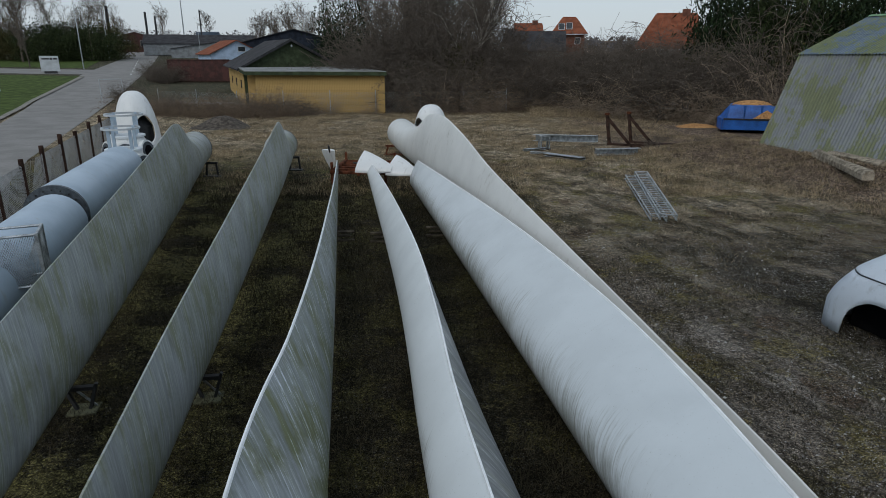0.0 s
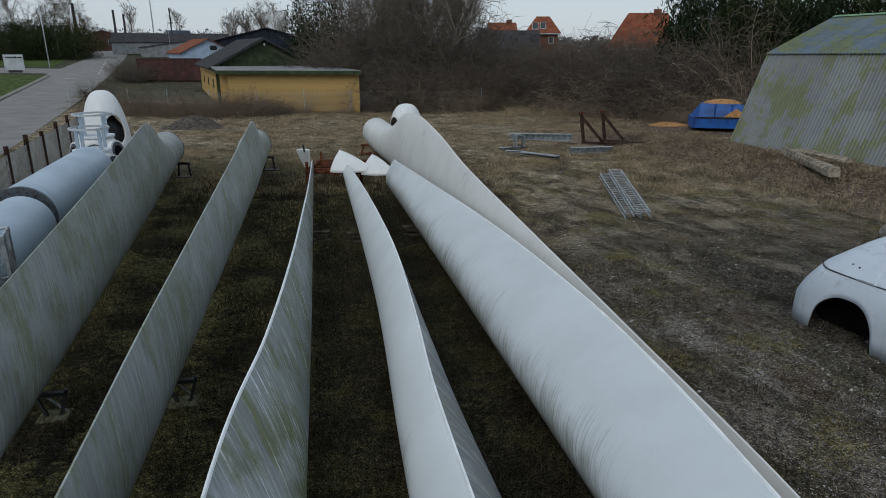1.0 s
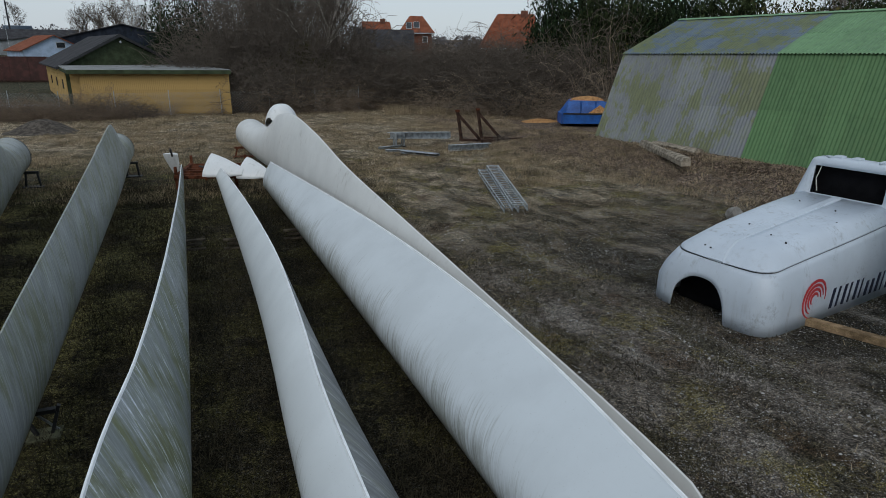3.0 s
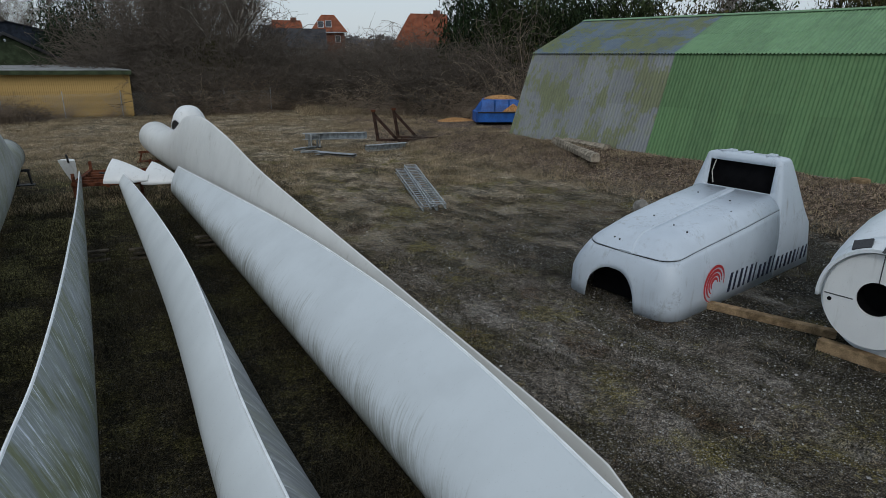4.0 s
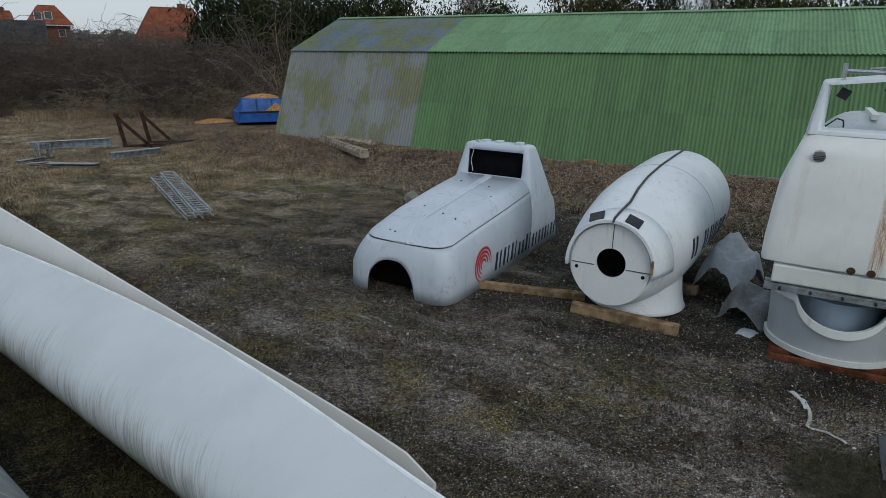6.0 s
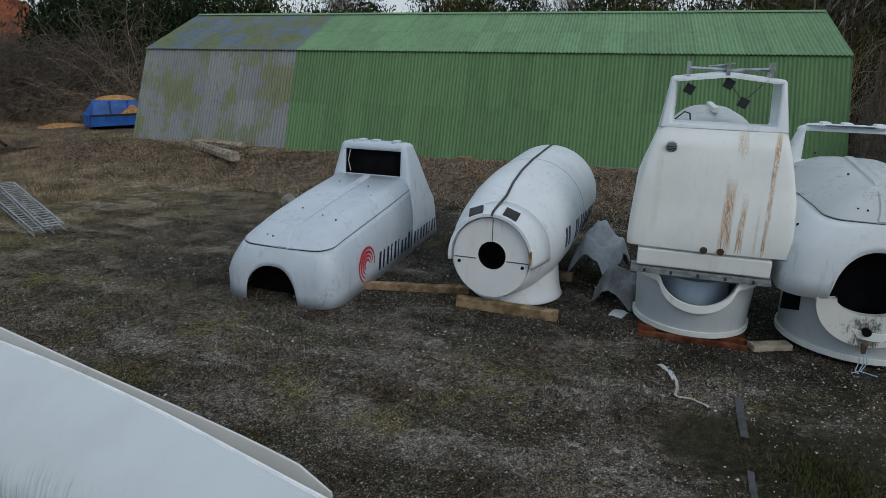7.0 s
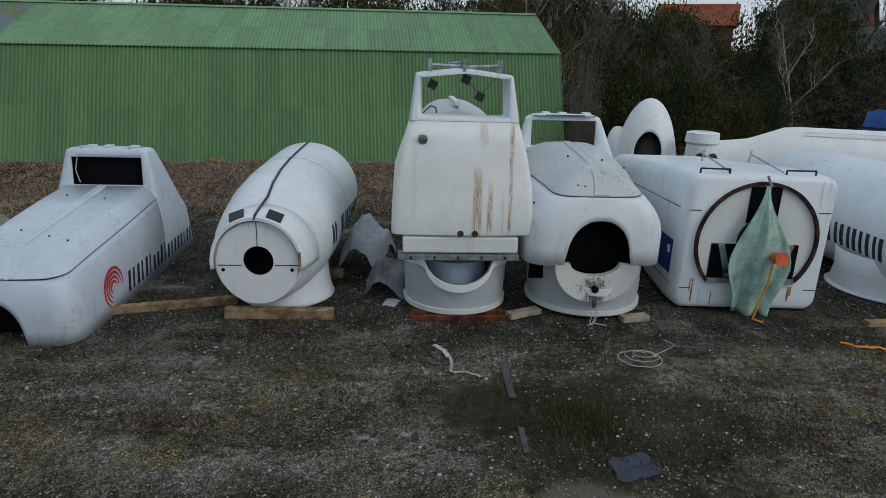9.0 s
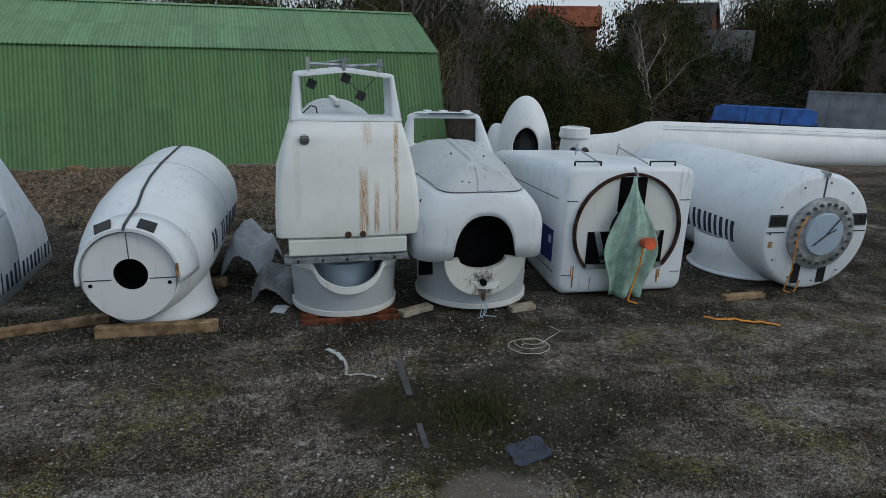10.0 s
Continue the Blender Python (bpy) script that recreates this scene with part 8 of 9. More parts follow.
def spinner(x, y, r, h, label, yaw=0, holes=True, material=WHITE, lift=0.0, nose=1.0):
    ob = thing("spinner_cap", pose(x, y, ground_z(x, y) + lift, 0, 0, yaw), label, "spinner cap", "spinner caps")
    bm = egg(bmesh.new(), r, h, 120, nose)
    if holes:
        kill = []
        for f in bm.faces:
            c = f.calc_center_median()
            a = math.degrees(math.atan2(c.y, c.x)) % 120
            wide = 27 * math.sqrt(max(0.0, 1 - ((c.z / h - 0.46) / 0.2) ** 2))
            if abs(a - 60) < wide:
                kill.append(f)
        bmesh.ops.delete(bm, geom=kill, context="FACES")
        for v in [v for v in bm.verts if v.is_boundary and 0.02 * h < v.co.z < 0.95 * h]:
            a = math.degrees(math.atan2(v.co.y, v.co.x)) % 360
            mid = a - a % 120 + 60
            u, w = (a - mid) / 27, (v.co.z / h - 0.46) / 0.2
            q = math.hypot(u, w)
            a, z = radians(mid + 27 * u / q), 0.46 + 0.2 * w / q
            rr = r * math.cos(math.asin(z ** (1 / nose))) ** (0.75 if nose == 1.0 else 1.0)
            v.co = (rr * math.cos(a), rr * math.sin(a), z * h)
    shell("shell", bm, material, ob, "", 0.03)
    if holes:
        # dark cone added to paint the shade inside the cap
        part("inner_shadow", lathe(bmesh.new(), [(r * 0.72, 0.02), (r * 0.66, h * 0.5), (0.02, h * 0.8)], 24), DARK, ob, "dark inside of the cap")
    part("base_lip", lathe(bmesh.new(), [(r * 1.0, 0.0), (r * 1.05, 0.02), (r * 1.05, 0.12), (r * 1.0, 0.14)], 36), material, ob, smooth=True)
    return ob


spinner(-16.0, 33.0, 1.15, 3.5, "white egg-shaped spinner cap with dark blade openings", 20)
spinner(-0.7, 39.5, 1.12, 2.3, "white egg-shaped spinner cap standing behind a blade root", 35)


def hub(x, y, yaw, s, label):
    ob = thing("rotor_hub", pose(x, y, ground_z(x, y), 0, 0, yaw), label, "rotor hub", "rotor hubs")
    part("casting", lathe(bmesh.new(), [(0.2, 0.0), (0.75 * s, 0.1), (0.95 * s, 0.6 * s), (0.95 * s, 1.0 * s), (0.72 * s, 1.45 * s), (0.68 * s, 1.55 * s)], 32, cap0=True), WHITE, ob, smooth=True)
    part("top_flange", lathe(bmesh.new(), [(0.78 * s, 1.52 * s), (0.78 * s, 1.60 * s), (0.55 * s, 1.60 * s), (0.5 * s, 1.2 * s)], 32), WHITE_N, ob)
    part("top_hole", lathe(bmesh.new(), [(0.52 * s, 1.3 * s), (0.02, 1.28 * s)], 24), BLACK, ob)
    for k in range(3):
        a = radians(-90 + 62 * (k - 1))
        d = Vector((math.cos(a), math.sin(a), 0.12)).normalized()
        c = Vector((0, 0, 0.78 * s)) + d * 0.92 * s
        f = part("blade_flange", rod(bmesh.new(), c - d * 0.12, c + d * 0.06, 0.50 * s, n=28), WHITE, ob)
        part("flange_ring", rod(bmesh.new(), c + d * 0.06, c + d * 0.075, 0.42 * s, n=28), FLANGE, f, "grey bolted ring")
        part("flange_hole", rod(bmesh.new(), c + d * 0.075, c + d * 0.08, 0.27 * s, n=24), BLACK, f)
    for k in range(4):
        a = radians(45 + 90 * k)
        p = (0.62 * s * math.cos(a), 0.62 * s * math.sin(a))
        part("stud", box(bmesh.new(), p[0] - 0.06, p[0] + 0.06, p[1] - 0.05, p[1] + 0.05, 1.58 * s, 2.55 * s), BLUE_GREY, ob, "blue-grey steel post")
    bm = bmesh.new()
    n = 30
    rings = []
    for rr, z in ((0.80, 2.46), (0.80, 2.54), (0.74, 2.54), (0.74, 2.46)):
        rings.append([(rr * s * math.cos(2 * math.pi * i / n), rr * s * math.sin(2 * math.pi * i / n), z * s) for i in range(n)])
    loft(bm, rings + [rings[0]], True)
    part("top_ring", bm, PALE, ob, "thin pale ring on posts")
    return ob


hub(-14.9, 29.6, 20, 1.05, "white cast rotor hub with bolted flanges and a guard ring")
hub(-13.5, 26.4, 15, 0.95, "white cast rotor hub with posts and a thin guard ring")


def tube_section(p0, p1, r, label, ring=True):
    a, b = Vector((*p0, 0)), Vector((*p1, 0))
    d = b - a
    m = pose(a.x, a.y, r + 0.05, 0, 0, math.degrees(math.atan2(d.y, d.x)) - 90)
    ob = thing("steel_tube", m, label, "steel tube", "steel tubes")
    L = d.length
    part("shell", lathe(bmesh.new(), [(r * 0.9, 0.0), (r, 0.0), (r, L * 0.5), (r, L), (r * 0.9, L)], 44, "y"), BLUE_GREY, ob, smooth=True)
    part("weld_band", lathe(bmesh.new(), [(r + 0.004, L * 0.44), (r + 0.008, L * 0.445), (r + 0.004, L * 0.45)], 44, "y"), BLUE_GREY, ob)
    if ring:
        part("end_flange", lathe(bmesh.new(), [(r * 0.7, 0.06), (r * 0.7, -0.02), (r * 1.01, -0.02), (r * 1.01, 0.10)], 44, "y"), FLANGE, ob, "dark bolted end flange")
        part("end_hole", lathe(bmesh.new(), [(r * 0.71, 0.03), (0.02, 0.035)], 32, "y"), BLACK, ob)
        for i in range(20):
            t = 2 * math.pi * i / 20
            part("flange_bolt", rod(bmesh.new(), (r * 0.85 * math.cos(t), -0.05, r * 0.85 * math.sin(t)), (r * 0.85 * math.cos(t), -0.02, r * 0.85 * math.sin(t)), 0.025, n=6), DARK, ob)
    return ob


tube_section((-11.25, 17.6), (-13.1, 25.2), 0.86, "pale blue-grey painted steel tube with a dark flange")
tube_section((-8.6, 9.0), (-10.9, 17.0), 0.80, "pale blue-grey painted steel tube lying by the fence", False)


def cage():
    ob = thing("wire_cage", pose(-8.75, 12.1, 0, 0, 0, 25), "galvanised wire cage basket standing beside steel tubes", "cage")
    for x in (-0.5, 0.5):
        for y in (-0.4, 0.4):
            part("upright", box(bmesh.new(), x - 0.03, x + 0.03, y - 0.03, y + 0.03, 0, 2.0), STEEL, ob)
    for z in (0.9, 1.97):
        for a, b in (((-0.5, -0.4), (0.5, -0.4)), ((0.5, -0.4), (0.5, 0.4)), ((0.5, 0.4), (-0.5, 0.4)), ((-0.5, 0.4), (-0.5, -0.4))):
            part("rail", rod(bmesh.new(), (*a, z), (*b, z), 0.03), STEEL, ob)
    segs = []
    for k in range(26):
        for (a, b) in (((-0.5, -0.4), (0.5, -0.4)), ((0.5, -0.4), (0.5, 0.4))):
            t = k / 25
            x, y = a[0] + (b[0] - a[0]) * t, a[1] + (b[1] - a[1]) * t
            for s in (-1, 1):
                t2 = min(1, max(0, t + s * 0.5))
                segs.append(((x, y, 0.9), (a[0] + (b[0] - a[0]) * t2, a[1] + (b[1] - a[1]) * t2, 1.95)))
    m = new("mesh_panel", sticks(segs, 0.006, 0.006, "mesh_panel", STEEL))
    m.parent = ob


cage()


# ---- loose things on the open ground ----
def lattice_ladder(x, y, yaw, l, w, label, z=0.05):
    """A flat aluminium lattice section: two double rails with rungs."""
    ob = thing("lattice_section", pose(x, y, z, 0, 0, yaw), label, "lattice section", "lattice sections")
    for s in (-1, 1):
        for zz in (0.0, 0.16):
            part("rail", rod(bmesh.new(), (s * w / 2, 0, zz), (s * w / 2, l, zz), 0.028), STEEL, ob)
    n = int(l / 0.34)
    for k in range(n + 1):
        part("rung", rod(bmesh.new(), (-w / 2, l * k / n, 0.16), (w / 2, l * k / n, 0.16), 0.022, n=6), STEEL, ob)
        if k % 2 == 0:
            for s in (-1, 1):
                part("strut", rod(bmesh.new(), (s * w / 2, l * k / n, 0.0), (s * w / 2, l * k / n, 0.16), 0.02, n=6), STEEL, ob)
    return ob


lattice_ladder(7.42, 19.7, -10.5, 7.7, 0.52, "pale aluminium lattice ladder section lying on the ground", 0.22)
lattice_ladder(7.30, 20.2, -9.0, 7.3, 0.50, "second aluminium lattice ladder section under the first", 0.03)


def a_trestle(x, y, yaw):
    """A leaning post with a slanted brace from its head to the ground."""
    ob = thing("rusty_trestle", pose(x, y, 0, 0, 0, yaw), "rusty brown steel trestle with a slanted brace", "trestle", "rusty trestles")
    part("post", box(bmesh.new(), -0.09, 0.09, -0.09, 0.09, 0, 1.85, pose(0.25, 0, 0, 0, -9, 0)), RUST_DARK, ob)
    part("brace", box(bmesh.new(), -0.08, 0.08, -0.07, 0.07, 0, 2.25, pose(1.5, 0, 0.02, 0, -43, 0)), RUST_DARK, ob)
    part("foot", box(bmesh.new(), 0.1, 1.7, -0.1, 0.1, 0, 0.12), RUST_DARK, ob)
    part("pad", box(bmesh.new(), -0.16, 0.1, -0.13, 0.13, 1.78, 1.9), RUST, ob)


a_trestle(10.0, 38.2, -25)
a_trestle(11.55, 39.0, -25)
ob = part("rusty_beam", box(bmesh.new(), 0, 2.8, -0.12, 0.12, 0, 0.2), RUST_DARK)
ob.matrix_world = pose(11.2, 36.9, 0.02, 0, 0, 8)
tagged(ob, "dark rusty beam lying between frames", "steel beam")


def steel_pile():
    def lay(x0, y0, x1, y1, w, h, z, label, tilt=0.0):
        d = Vector((x1 - x0, y1 - y0, 0))
        o = thing("steel_channel", pose(x0, y0, z, 0, -tilt, math.degrees(math.atan2(d.y, d.x))), label, "steel profile", "galvanised steel pieces")
        part("web", box(bmesh.new(), 0, d.length, -0.01, 0.01, 0, h), STEEL, o)
        for zz in (0.0, h - 0.02):
            part("lip", box(bmesh.new(), 0, d.length, -w, 0, zz, zz + 0.02), STEEL, o)
    lay(5.55, 37.0, 8.6, 34.4, 0.34, 0.36, 0.42, "long galvanised steel channel propped on a stand", 4)
    lay(8.4, 34.2, 10.9, 34.6, 0.34, 0.34, 0.02, "galvanised steel channel on the grass")
    lay(5.8, 33.9, 7.5, 32.4, 0.45, 0.14, 0.05, "short galvanised steel tray on the grass")
    lay(4.6, 35.4, 5.9, 36.0, 0.2, 0.12, 0.04, "galvanised bracket on the grass")
    lay(4.9, 34.6, 5.9, 34.4, 0.2, 0.1, 0.04, "galvanised bracket on the grass")
    o = thing("steel_stand", pose(5.95, 36.4, 0, 0, 0, 10), "dark galvanised stand under a channel", "stand")
    for sx in (-0.25, 0.25):
        for sy in (-0.2, 0.2):
            part("leg", box(bmesh.new(), sx - 0.04, sx + 0.04, sy - 0.04, sy + 0.04, 0, 0.75), STEEL, o)
    part("top", box(bmesh.new(), -0.3, 0.3, -0.25, 0.25, 0.72, 0.8), STEEL, o)
    part("base", box(bmesh.new(), -0.35, 0.35, -0.3, 0.3, 0, 0.06), DARK, o)


steel_pile()


def red_rack():
    ob = thing("rusty_rack", pose(-3.45, 27.6, 0, 0, 0, -4), "rusty red steel rack frame standing on the grass", "rack")
    W, D = 2.3, 3.0
    for s in (-1, 1):
        part("side_rail", box(bmesh.new(), s * W / 2 - 0.07, s * W / 2 + 0.07, -D / 2, D / 2, 0.45, 0.62), RUST, ob)
        for y in (-D / 2 + 0.1, D / 2 - 0.1):
            part("upright", box(bmesh.new(), s * W / 2 - 0.05, s * W / 2 + 0.05, y - 0.05, y + 0.05, 0, 0.95), RUST, ob)
    for k in range(6):
        y = -D / 2 + 0.1 + k * (D - 0.2) / 5
        part("cross_rail", box(bmesh.new(), -W / 2, W / 2, y - 0.06, y + 0.06, 0.46, 0.58), RUST, ob)
    part("centre_rail", box(bmesh.new(), -0.05, 0.05, -D / 2, D / 2, 0.40, 0.50), RUST, ob)


red_rack()


def log_plank(x0, y0, x1, y1, w, h, label, z=0.0):
    d = Vector((x1 - x0, y1 - y0, 0))
    bm = bmesh.new()
    rings = []
    for k in range(7):
        t = k / 6
        rings.append([(d.length * t, w * (a + 0.06 * math.sin(4 * t + b * 3)), h * (b + 0.05 * math.sin(7 * t + a * 5))) for a, b in ((-0.5, 0), (0.5, 0), (0.52, 0.6), (0.3, 1), (-0.3, 1), (-0.5, 0.6))])
    loft(bm, rings, True, True, True)
    ob = part("old_log", bm, WOOD_GREY)
    zz = max(ground_z(x0, y0), ground_z(x1, y1))
    ob.matrix_world = pose(x0, y0, zz - 0.05 + z, 0, 0, math.degrees(math.atan2(d.y, d.x)))
    tagged(ob, label, "log", "old logs")


log_plank(17.85, 29.6, 16.7, 24.0, 0.42, 0.36, "grey weathered log on the earth bank")
log_plank(18.7, 29.8, 19.1, 26.6, 0.6, 0.25, "split grey timber beside a log")
ob = part("tree_stump", rod(bmesh.new(), (0, 0, 0), (0, 0, 0.16), 0.36, 0.33, 14), WOOD)
ob.matrix_world = pose(23.6, 16.4, ground_z(23.6, 16.4))
tagged(ob, "pale sawn tree stump on the earth bank", "stump")
ob = raw("boulder", *(lambda b: ([v.co.copy() for v in b.verts], [[v.index for v in f.verts] for f in b.faces]))((lambda b: (bmesh.ops.create_icosphere(b, subdivisions=2, radius=0.3), [setattr(v, "co", v.co * (1 + 0.2 * noise.noise(v.co * 4))) for v in b.verts], b.verts.index_update(), b)[-1])(bmesh.new())), KERB)
ob.matrix_world = pose(14.6, 17.9, 0.12)
tagged(ob, "grey boulder behind the nacelle cover", "boulder")


# ---- far right: spare parts behind the row of nacelles ----
s2 = spinner(26.75, -1.33, 1.28, 3.55, "large white spinner cap with a wide dark opening", 122, True, WHITE, 0.3, 0.95)
part("side_dome", egg(bmesh.new(), 0.5, 1.5), WHITE, s2, "rounded side dome", smooth=True).location = (1.0, -0.55, 0.9)
ob = thing("hub_casting", pose(25.77, -3.29, 0.1, 0, 0, 10) @ Matrix.Scale(0.62, 4) @ Matrix.Diagonal((1, 1, 1.6, 1)), "white hub casting with round openings", "rotor hub", "rotor hubs")
part("casting", lathe(bmesh.new(), [(0.6, 0.0), (0.9, 0.5), (0.95, 1.6), (0.85, 2.5)], 28, cap0=True), WHITE, ob, smooth=True)
part("collar", lathe(bmesh.new(), [(0.85, 2.4), (1.0, 2.5), (0.95, 2.85), (0.6, 2.9), (0.55, 2.5)], 28), WHITE, ob, smooth=False)
part("opening", lathe(bmesh.new(), [(0.58, 2.6), (0.02, 2.58)], 24), BLACK, ob)
for k, (x, y, z) in enumerate(((-0.9, -0.45, 1.75), (-0.95, 0.25, 1.75), (-0.7, 0.8, 1.6))):
    part("flange_opening", rod(bmesh.new(), (x * 0.9, y, z), (x * 1.06, y * 1.1, z + 0.03), 0.38, n=24), DARK, ob, "dark round flange opening")
ob = thing("steel_scrap", pose(27.5, -2.64, 0, 0, 0, -75), "dark steel frame leaning on a spinner cap", "scrap frame")
for a, b in (((-0.8, 0, 2.1), (1.6, 0.1, 2.0)), ((0.0, 0, 0.2), (0.1, 0, 2.2)), ((1.0, 0, 0.2), (0.6, 0, 2.4)), ((-0.4, 0.1, 0.4), (-0.5, 0, 2.6)), ((0.2, 0, 1.2), (1.3, 0, 1.9))):
    part("bar", rod(bmesh.new(), a, b, 0.04), RUST_DARK, ob)
ob = thing("machine_base", pose(26.16, -4.99, 0, 0, 0, 15), "white machine base with round covers", "machine base")
part("deck", box(bmesh.new(), -1.2, 1.4, -2.2, 1.6, 0, 1.5), WHITE_N, ob, bevel=0.08)
for k, (x, y) in enumerate(((-1.0, 1.0), (-1.0, 0.1), (-1.0, -0.8))):
    part("round_cover", rod(bmesh.new(), (x, y, 1.48), (x, y, 1.9), 0.34, n=24), WHITE, ob, "round white cover")


def far_blade():
    # lies across the far right side; root hump first, running away to the right
    base = Vector((31.8, -3.97, 0))
    ang = math.atan2(-22.5, 4.2)
    ob = thing("turbine_blade", Matrix.Translation(base) @ Matrix.Rotation(ang, 4, "Z"), "huge clean white blade lying across the end of the yard", "turbine blade", "blades lying side by side")
    rows = spline([(0, 1.9, 0.35, 0.9, 0.6), (2.2, 2.1, 0.4, 1.1, 0.5), (4.2, 2.72, 0.45, 1.2, 0.3), (6.0, 2.70, 0.5, 1.25, 0.2), (14, 2.55, 0.55, 1.1, 0.1), (30, 2.2, 0.6, 0.8, 0.0)], 40)
    bm = bmesh.new()
    rings = []
    for u, zt, zb, th, c in rows:
        rings.append([(u, yy, zz) for yy, _, zz in blade_ring(0, zb, 0.2, zt, th, min(1, max(0, c)), 0, 0, 28)])
    loft(bm, rings, True, True, True)
    part("shell", bm, WHITE, ob, smooth=True)
    for dz in (0.18, 0.34):
        bm = bmesh.new()
        pts = []
        for u, zt, zb, th, c in rows[6:]:
            pts.append((u, -0.10 - dz * 0.22, zt - dz))
        tube_path(bm, pts, 0.018)
        part("surface_rib", bm, WHITE_N, ob)


far_blade()


def lattice_mast():
    """Old guyed mast beside the hall, overgrown by bare vines."""
    ob = thing("lattice_mast", pose(34.6, 3.3, ground_z(34.6, 3.3), 0, 0, 15), "thin lattice mast overgrown with bare vines", "mast")
    w = 0.28
    feet = [(-w, -w), (w, -w), (0, w)]
    for x, y in feet:
        part("leg", rod(bmesh.new(), (x, y, 0), (x * 0.8, y * 0.8, 11), 0.03, n=6), RUST_DARK, ob)
    for k in range(24):
        for i in range(3):
            a, b = feet[i], feet[(i + 1) % 3]
            part("brace", rod(bmesh.new(), (*a, k * 0.45), (*b, k * 0.45 + 0.45), 0.014, n=5), RUST_DARK, ob)
    segs, rads = [], []
    rng = np.random.default_rng(9)
    for k in range(150):
        a = rng.uniform(0, 6.28)
        grow(rng, (0.5 * math.cos(a), 0.5 * math.sin(a), rng.uniform(0, 4)), (rng.normal(0, 0.2), rng.normal(0, 0.2), 1), rng.uniform(1.5, 4), 0.014, 7, 0.25, 0.02, segs, rads)
    rads = np.array(rads)
    v = new("vine", sticks(segs, np.maximum(0.007, rads[:, 0]), 0.007, "vine", TWIG_PALE))
    v.parent = ob
    v["label"] = "bare brown vines"


lattice_mast()


# ---- small things on the lane ----
def crumpled(name, x, y, w, d, h, material, label, seed):
    rng = np.random.default_rng(seed)
    n = 22
    verts, faces = [], []
    for j in range(n):
        for i in range(n):
            u, v = -1 + 2 * i / (n - 1), -1 + 2 * j / (n - 1)
            f = max(0.0, 1 - (abs(u) ** 2.5 + abs(v) ** 2.5) * 0.5)
            z = h * smoothstep(0, 0.95, f) * (0.85 + 0.3 * noise.noise((u * 1.3 + seed, v * 1.3, seed))) + 0.07 * h * noise.noise((u * 4, v * 4, seed))
            k = 1 + 0.15 * noise.noise((u * 2, v * 2, seed + 4))
            verts.append((x + u * w * k, y + v * d * k, ground_z(x, y) + max(0.012, z)))
    for j in range(n - 1):
        for i in range(n - 1):
            faces.append((j * n + i, j * n + i + 1, (j + 1) * n + i + 1, (j + 1) * n + i))
    return tagged(raw(name, verts, faces, material, smooth=True), label, "plastic sheet")


crumpled("grey_sheeting", 13.56, 4.89, 0.6, 0.5, 0.8, GREY_TARP, "crumpled grey sheeting beside a grey tub", 2)
crumpled("grey_sheeting", 14.92, 6.02, 0.7, 0.6, 1.3, PALE, "bundled pale sheeting behind the tub", 6)
crumpled("plastic_scrap", 12.73, 4.59, 0.22, 0.16, 0.06, PALE, "white plastic scrap on the ground", 8)


def ribbon(name, pts, w, material, label, category="strap"):
    bm = bmesh.new()
    fine = spline([(i, *p) for i, p in enumerate(pts)], len(pts) * 6)
    vs = []
    for k, r in enumerate(fine):
        a = fine[min(k + 1, len(fine) - 1)]
        b = fine[max(k - 1, 0)]
        d = Vector((a[1] - b[1], a[2] - b[2], 0)).normalized()
        s = Vector((-d.y, d.x, 0)) * w / 2
        p = Vector((r[1], r[2], 0.02 + 0.01 * math.sin(k)))
        vs.append([p + s, p - s, p - s + Vector((0, 0, 0.008)), p + s + Vector((0, 0, 0.008))])
    loft(bm, vs, True, True, True)
    return tagged(part(name, bm, material), label, category)


ribbon("lashing_strap", [(10.92, 3.07), (10.58, 2.68), (10.23, 2.53), (9.98, 2.48), (10.03, 2.18), (9.96, 1.94)], 0.05, PALE_STRAP, "pale crumpled lashing strap on the wet gravel")
ribbon("lashing_strap", [(10.92, 3.07), (10.72, 2.8), (10.53, 2.68)], 0.09, PALE, "torn white plastic strip on the gravel")
ribbon("lashing_strap", [(13.64, -4.87), (13.54, -5.26), (13.61, -5.55), (13.5, -5.85), (13.52, -6.14), (13.35, -6.44)], 0.09, STRAP, "orange-yellow lashing strap on the gravel")
ribbon("drain_strip", [(10.6, 1.64), (10.2, 1.52), (9.8, 1.40), (9.43, 1.28)], 0.12, RUBBER, "dark rubber strip in the wet mud")
ribbon("drain_strip", [(8.6, 1.03), (8.28, 0.94), (7.99, 0.85)], 0.09, RUBBER, "short dark rubber strip in the wet mud")


def hose():
    bm = bmesh.new()
    pts = []
    for k in range(60):
        a = k * 0.28
        r = 0.46 - 0.005 * k + 0.10 * math.sin(k * 0.31)
        pts.append((11.5 + r * math.cos(a) * 0.8 + 0.004 * k, -0.95 + r * math.sin(a), 0.02 + 0.008 * (k % 3)))
    pts += [(12.0, -1.25, 0.02), (12.4, -1.55, 0.02), (12.6, -1.35, 0.02)]
    tube_path(bm, pts, 0.008, 5)
    tagged(part("thin_hose", bm, PALE_STRAP), "thin pale hose coiled on the ground", "hose")


hose()
WATER = simple("dark_blue_plastic", (0.020, 0.026, 0.048), 0.42, 0, 6, 0.3, 0.1)


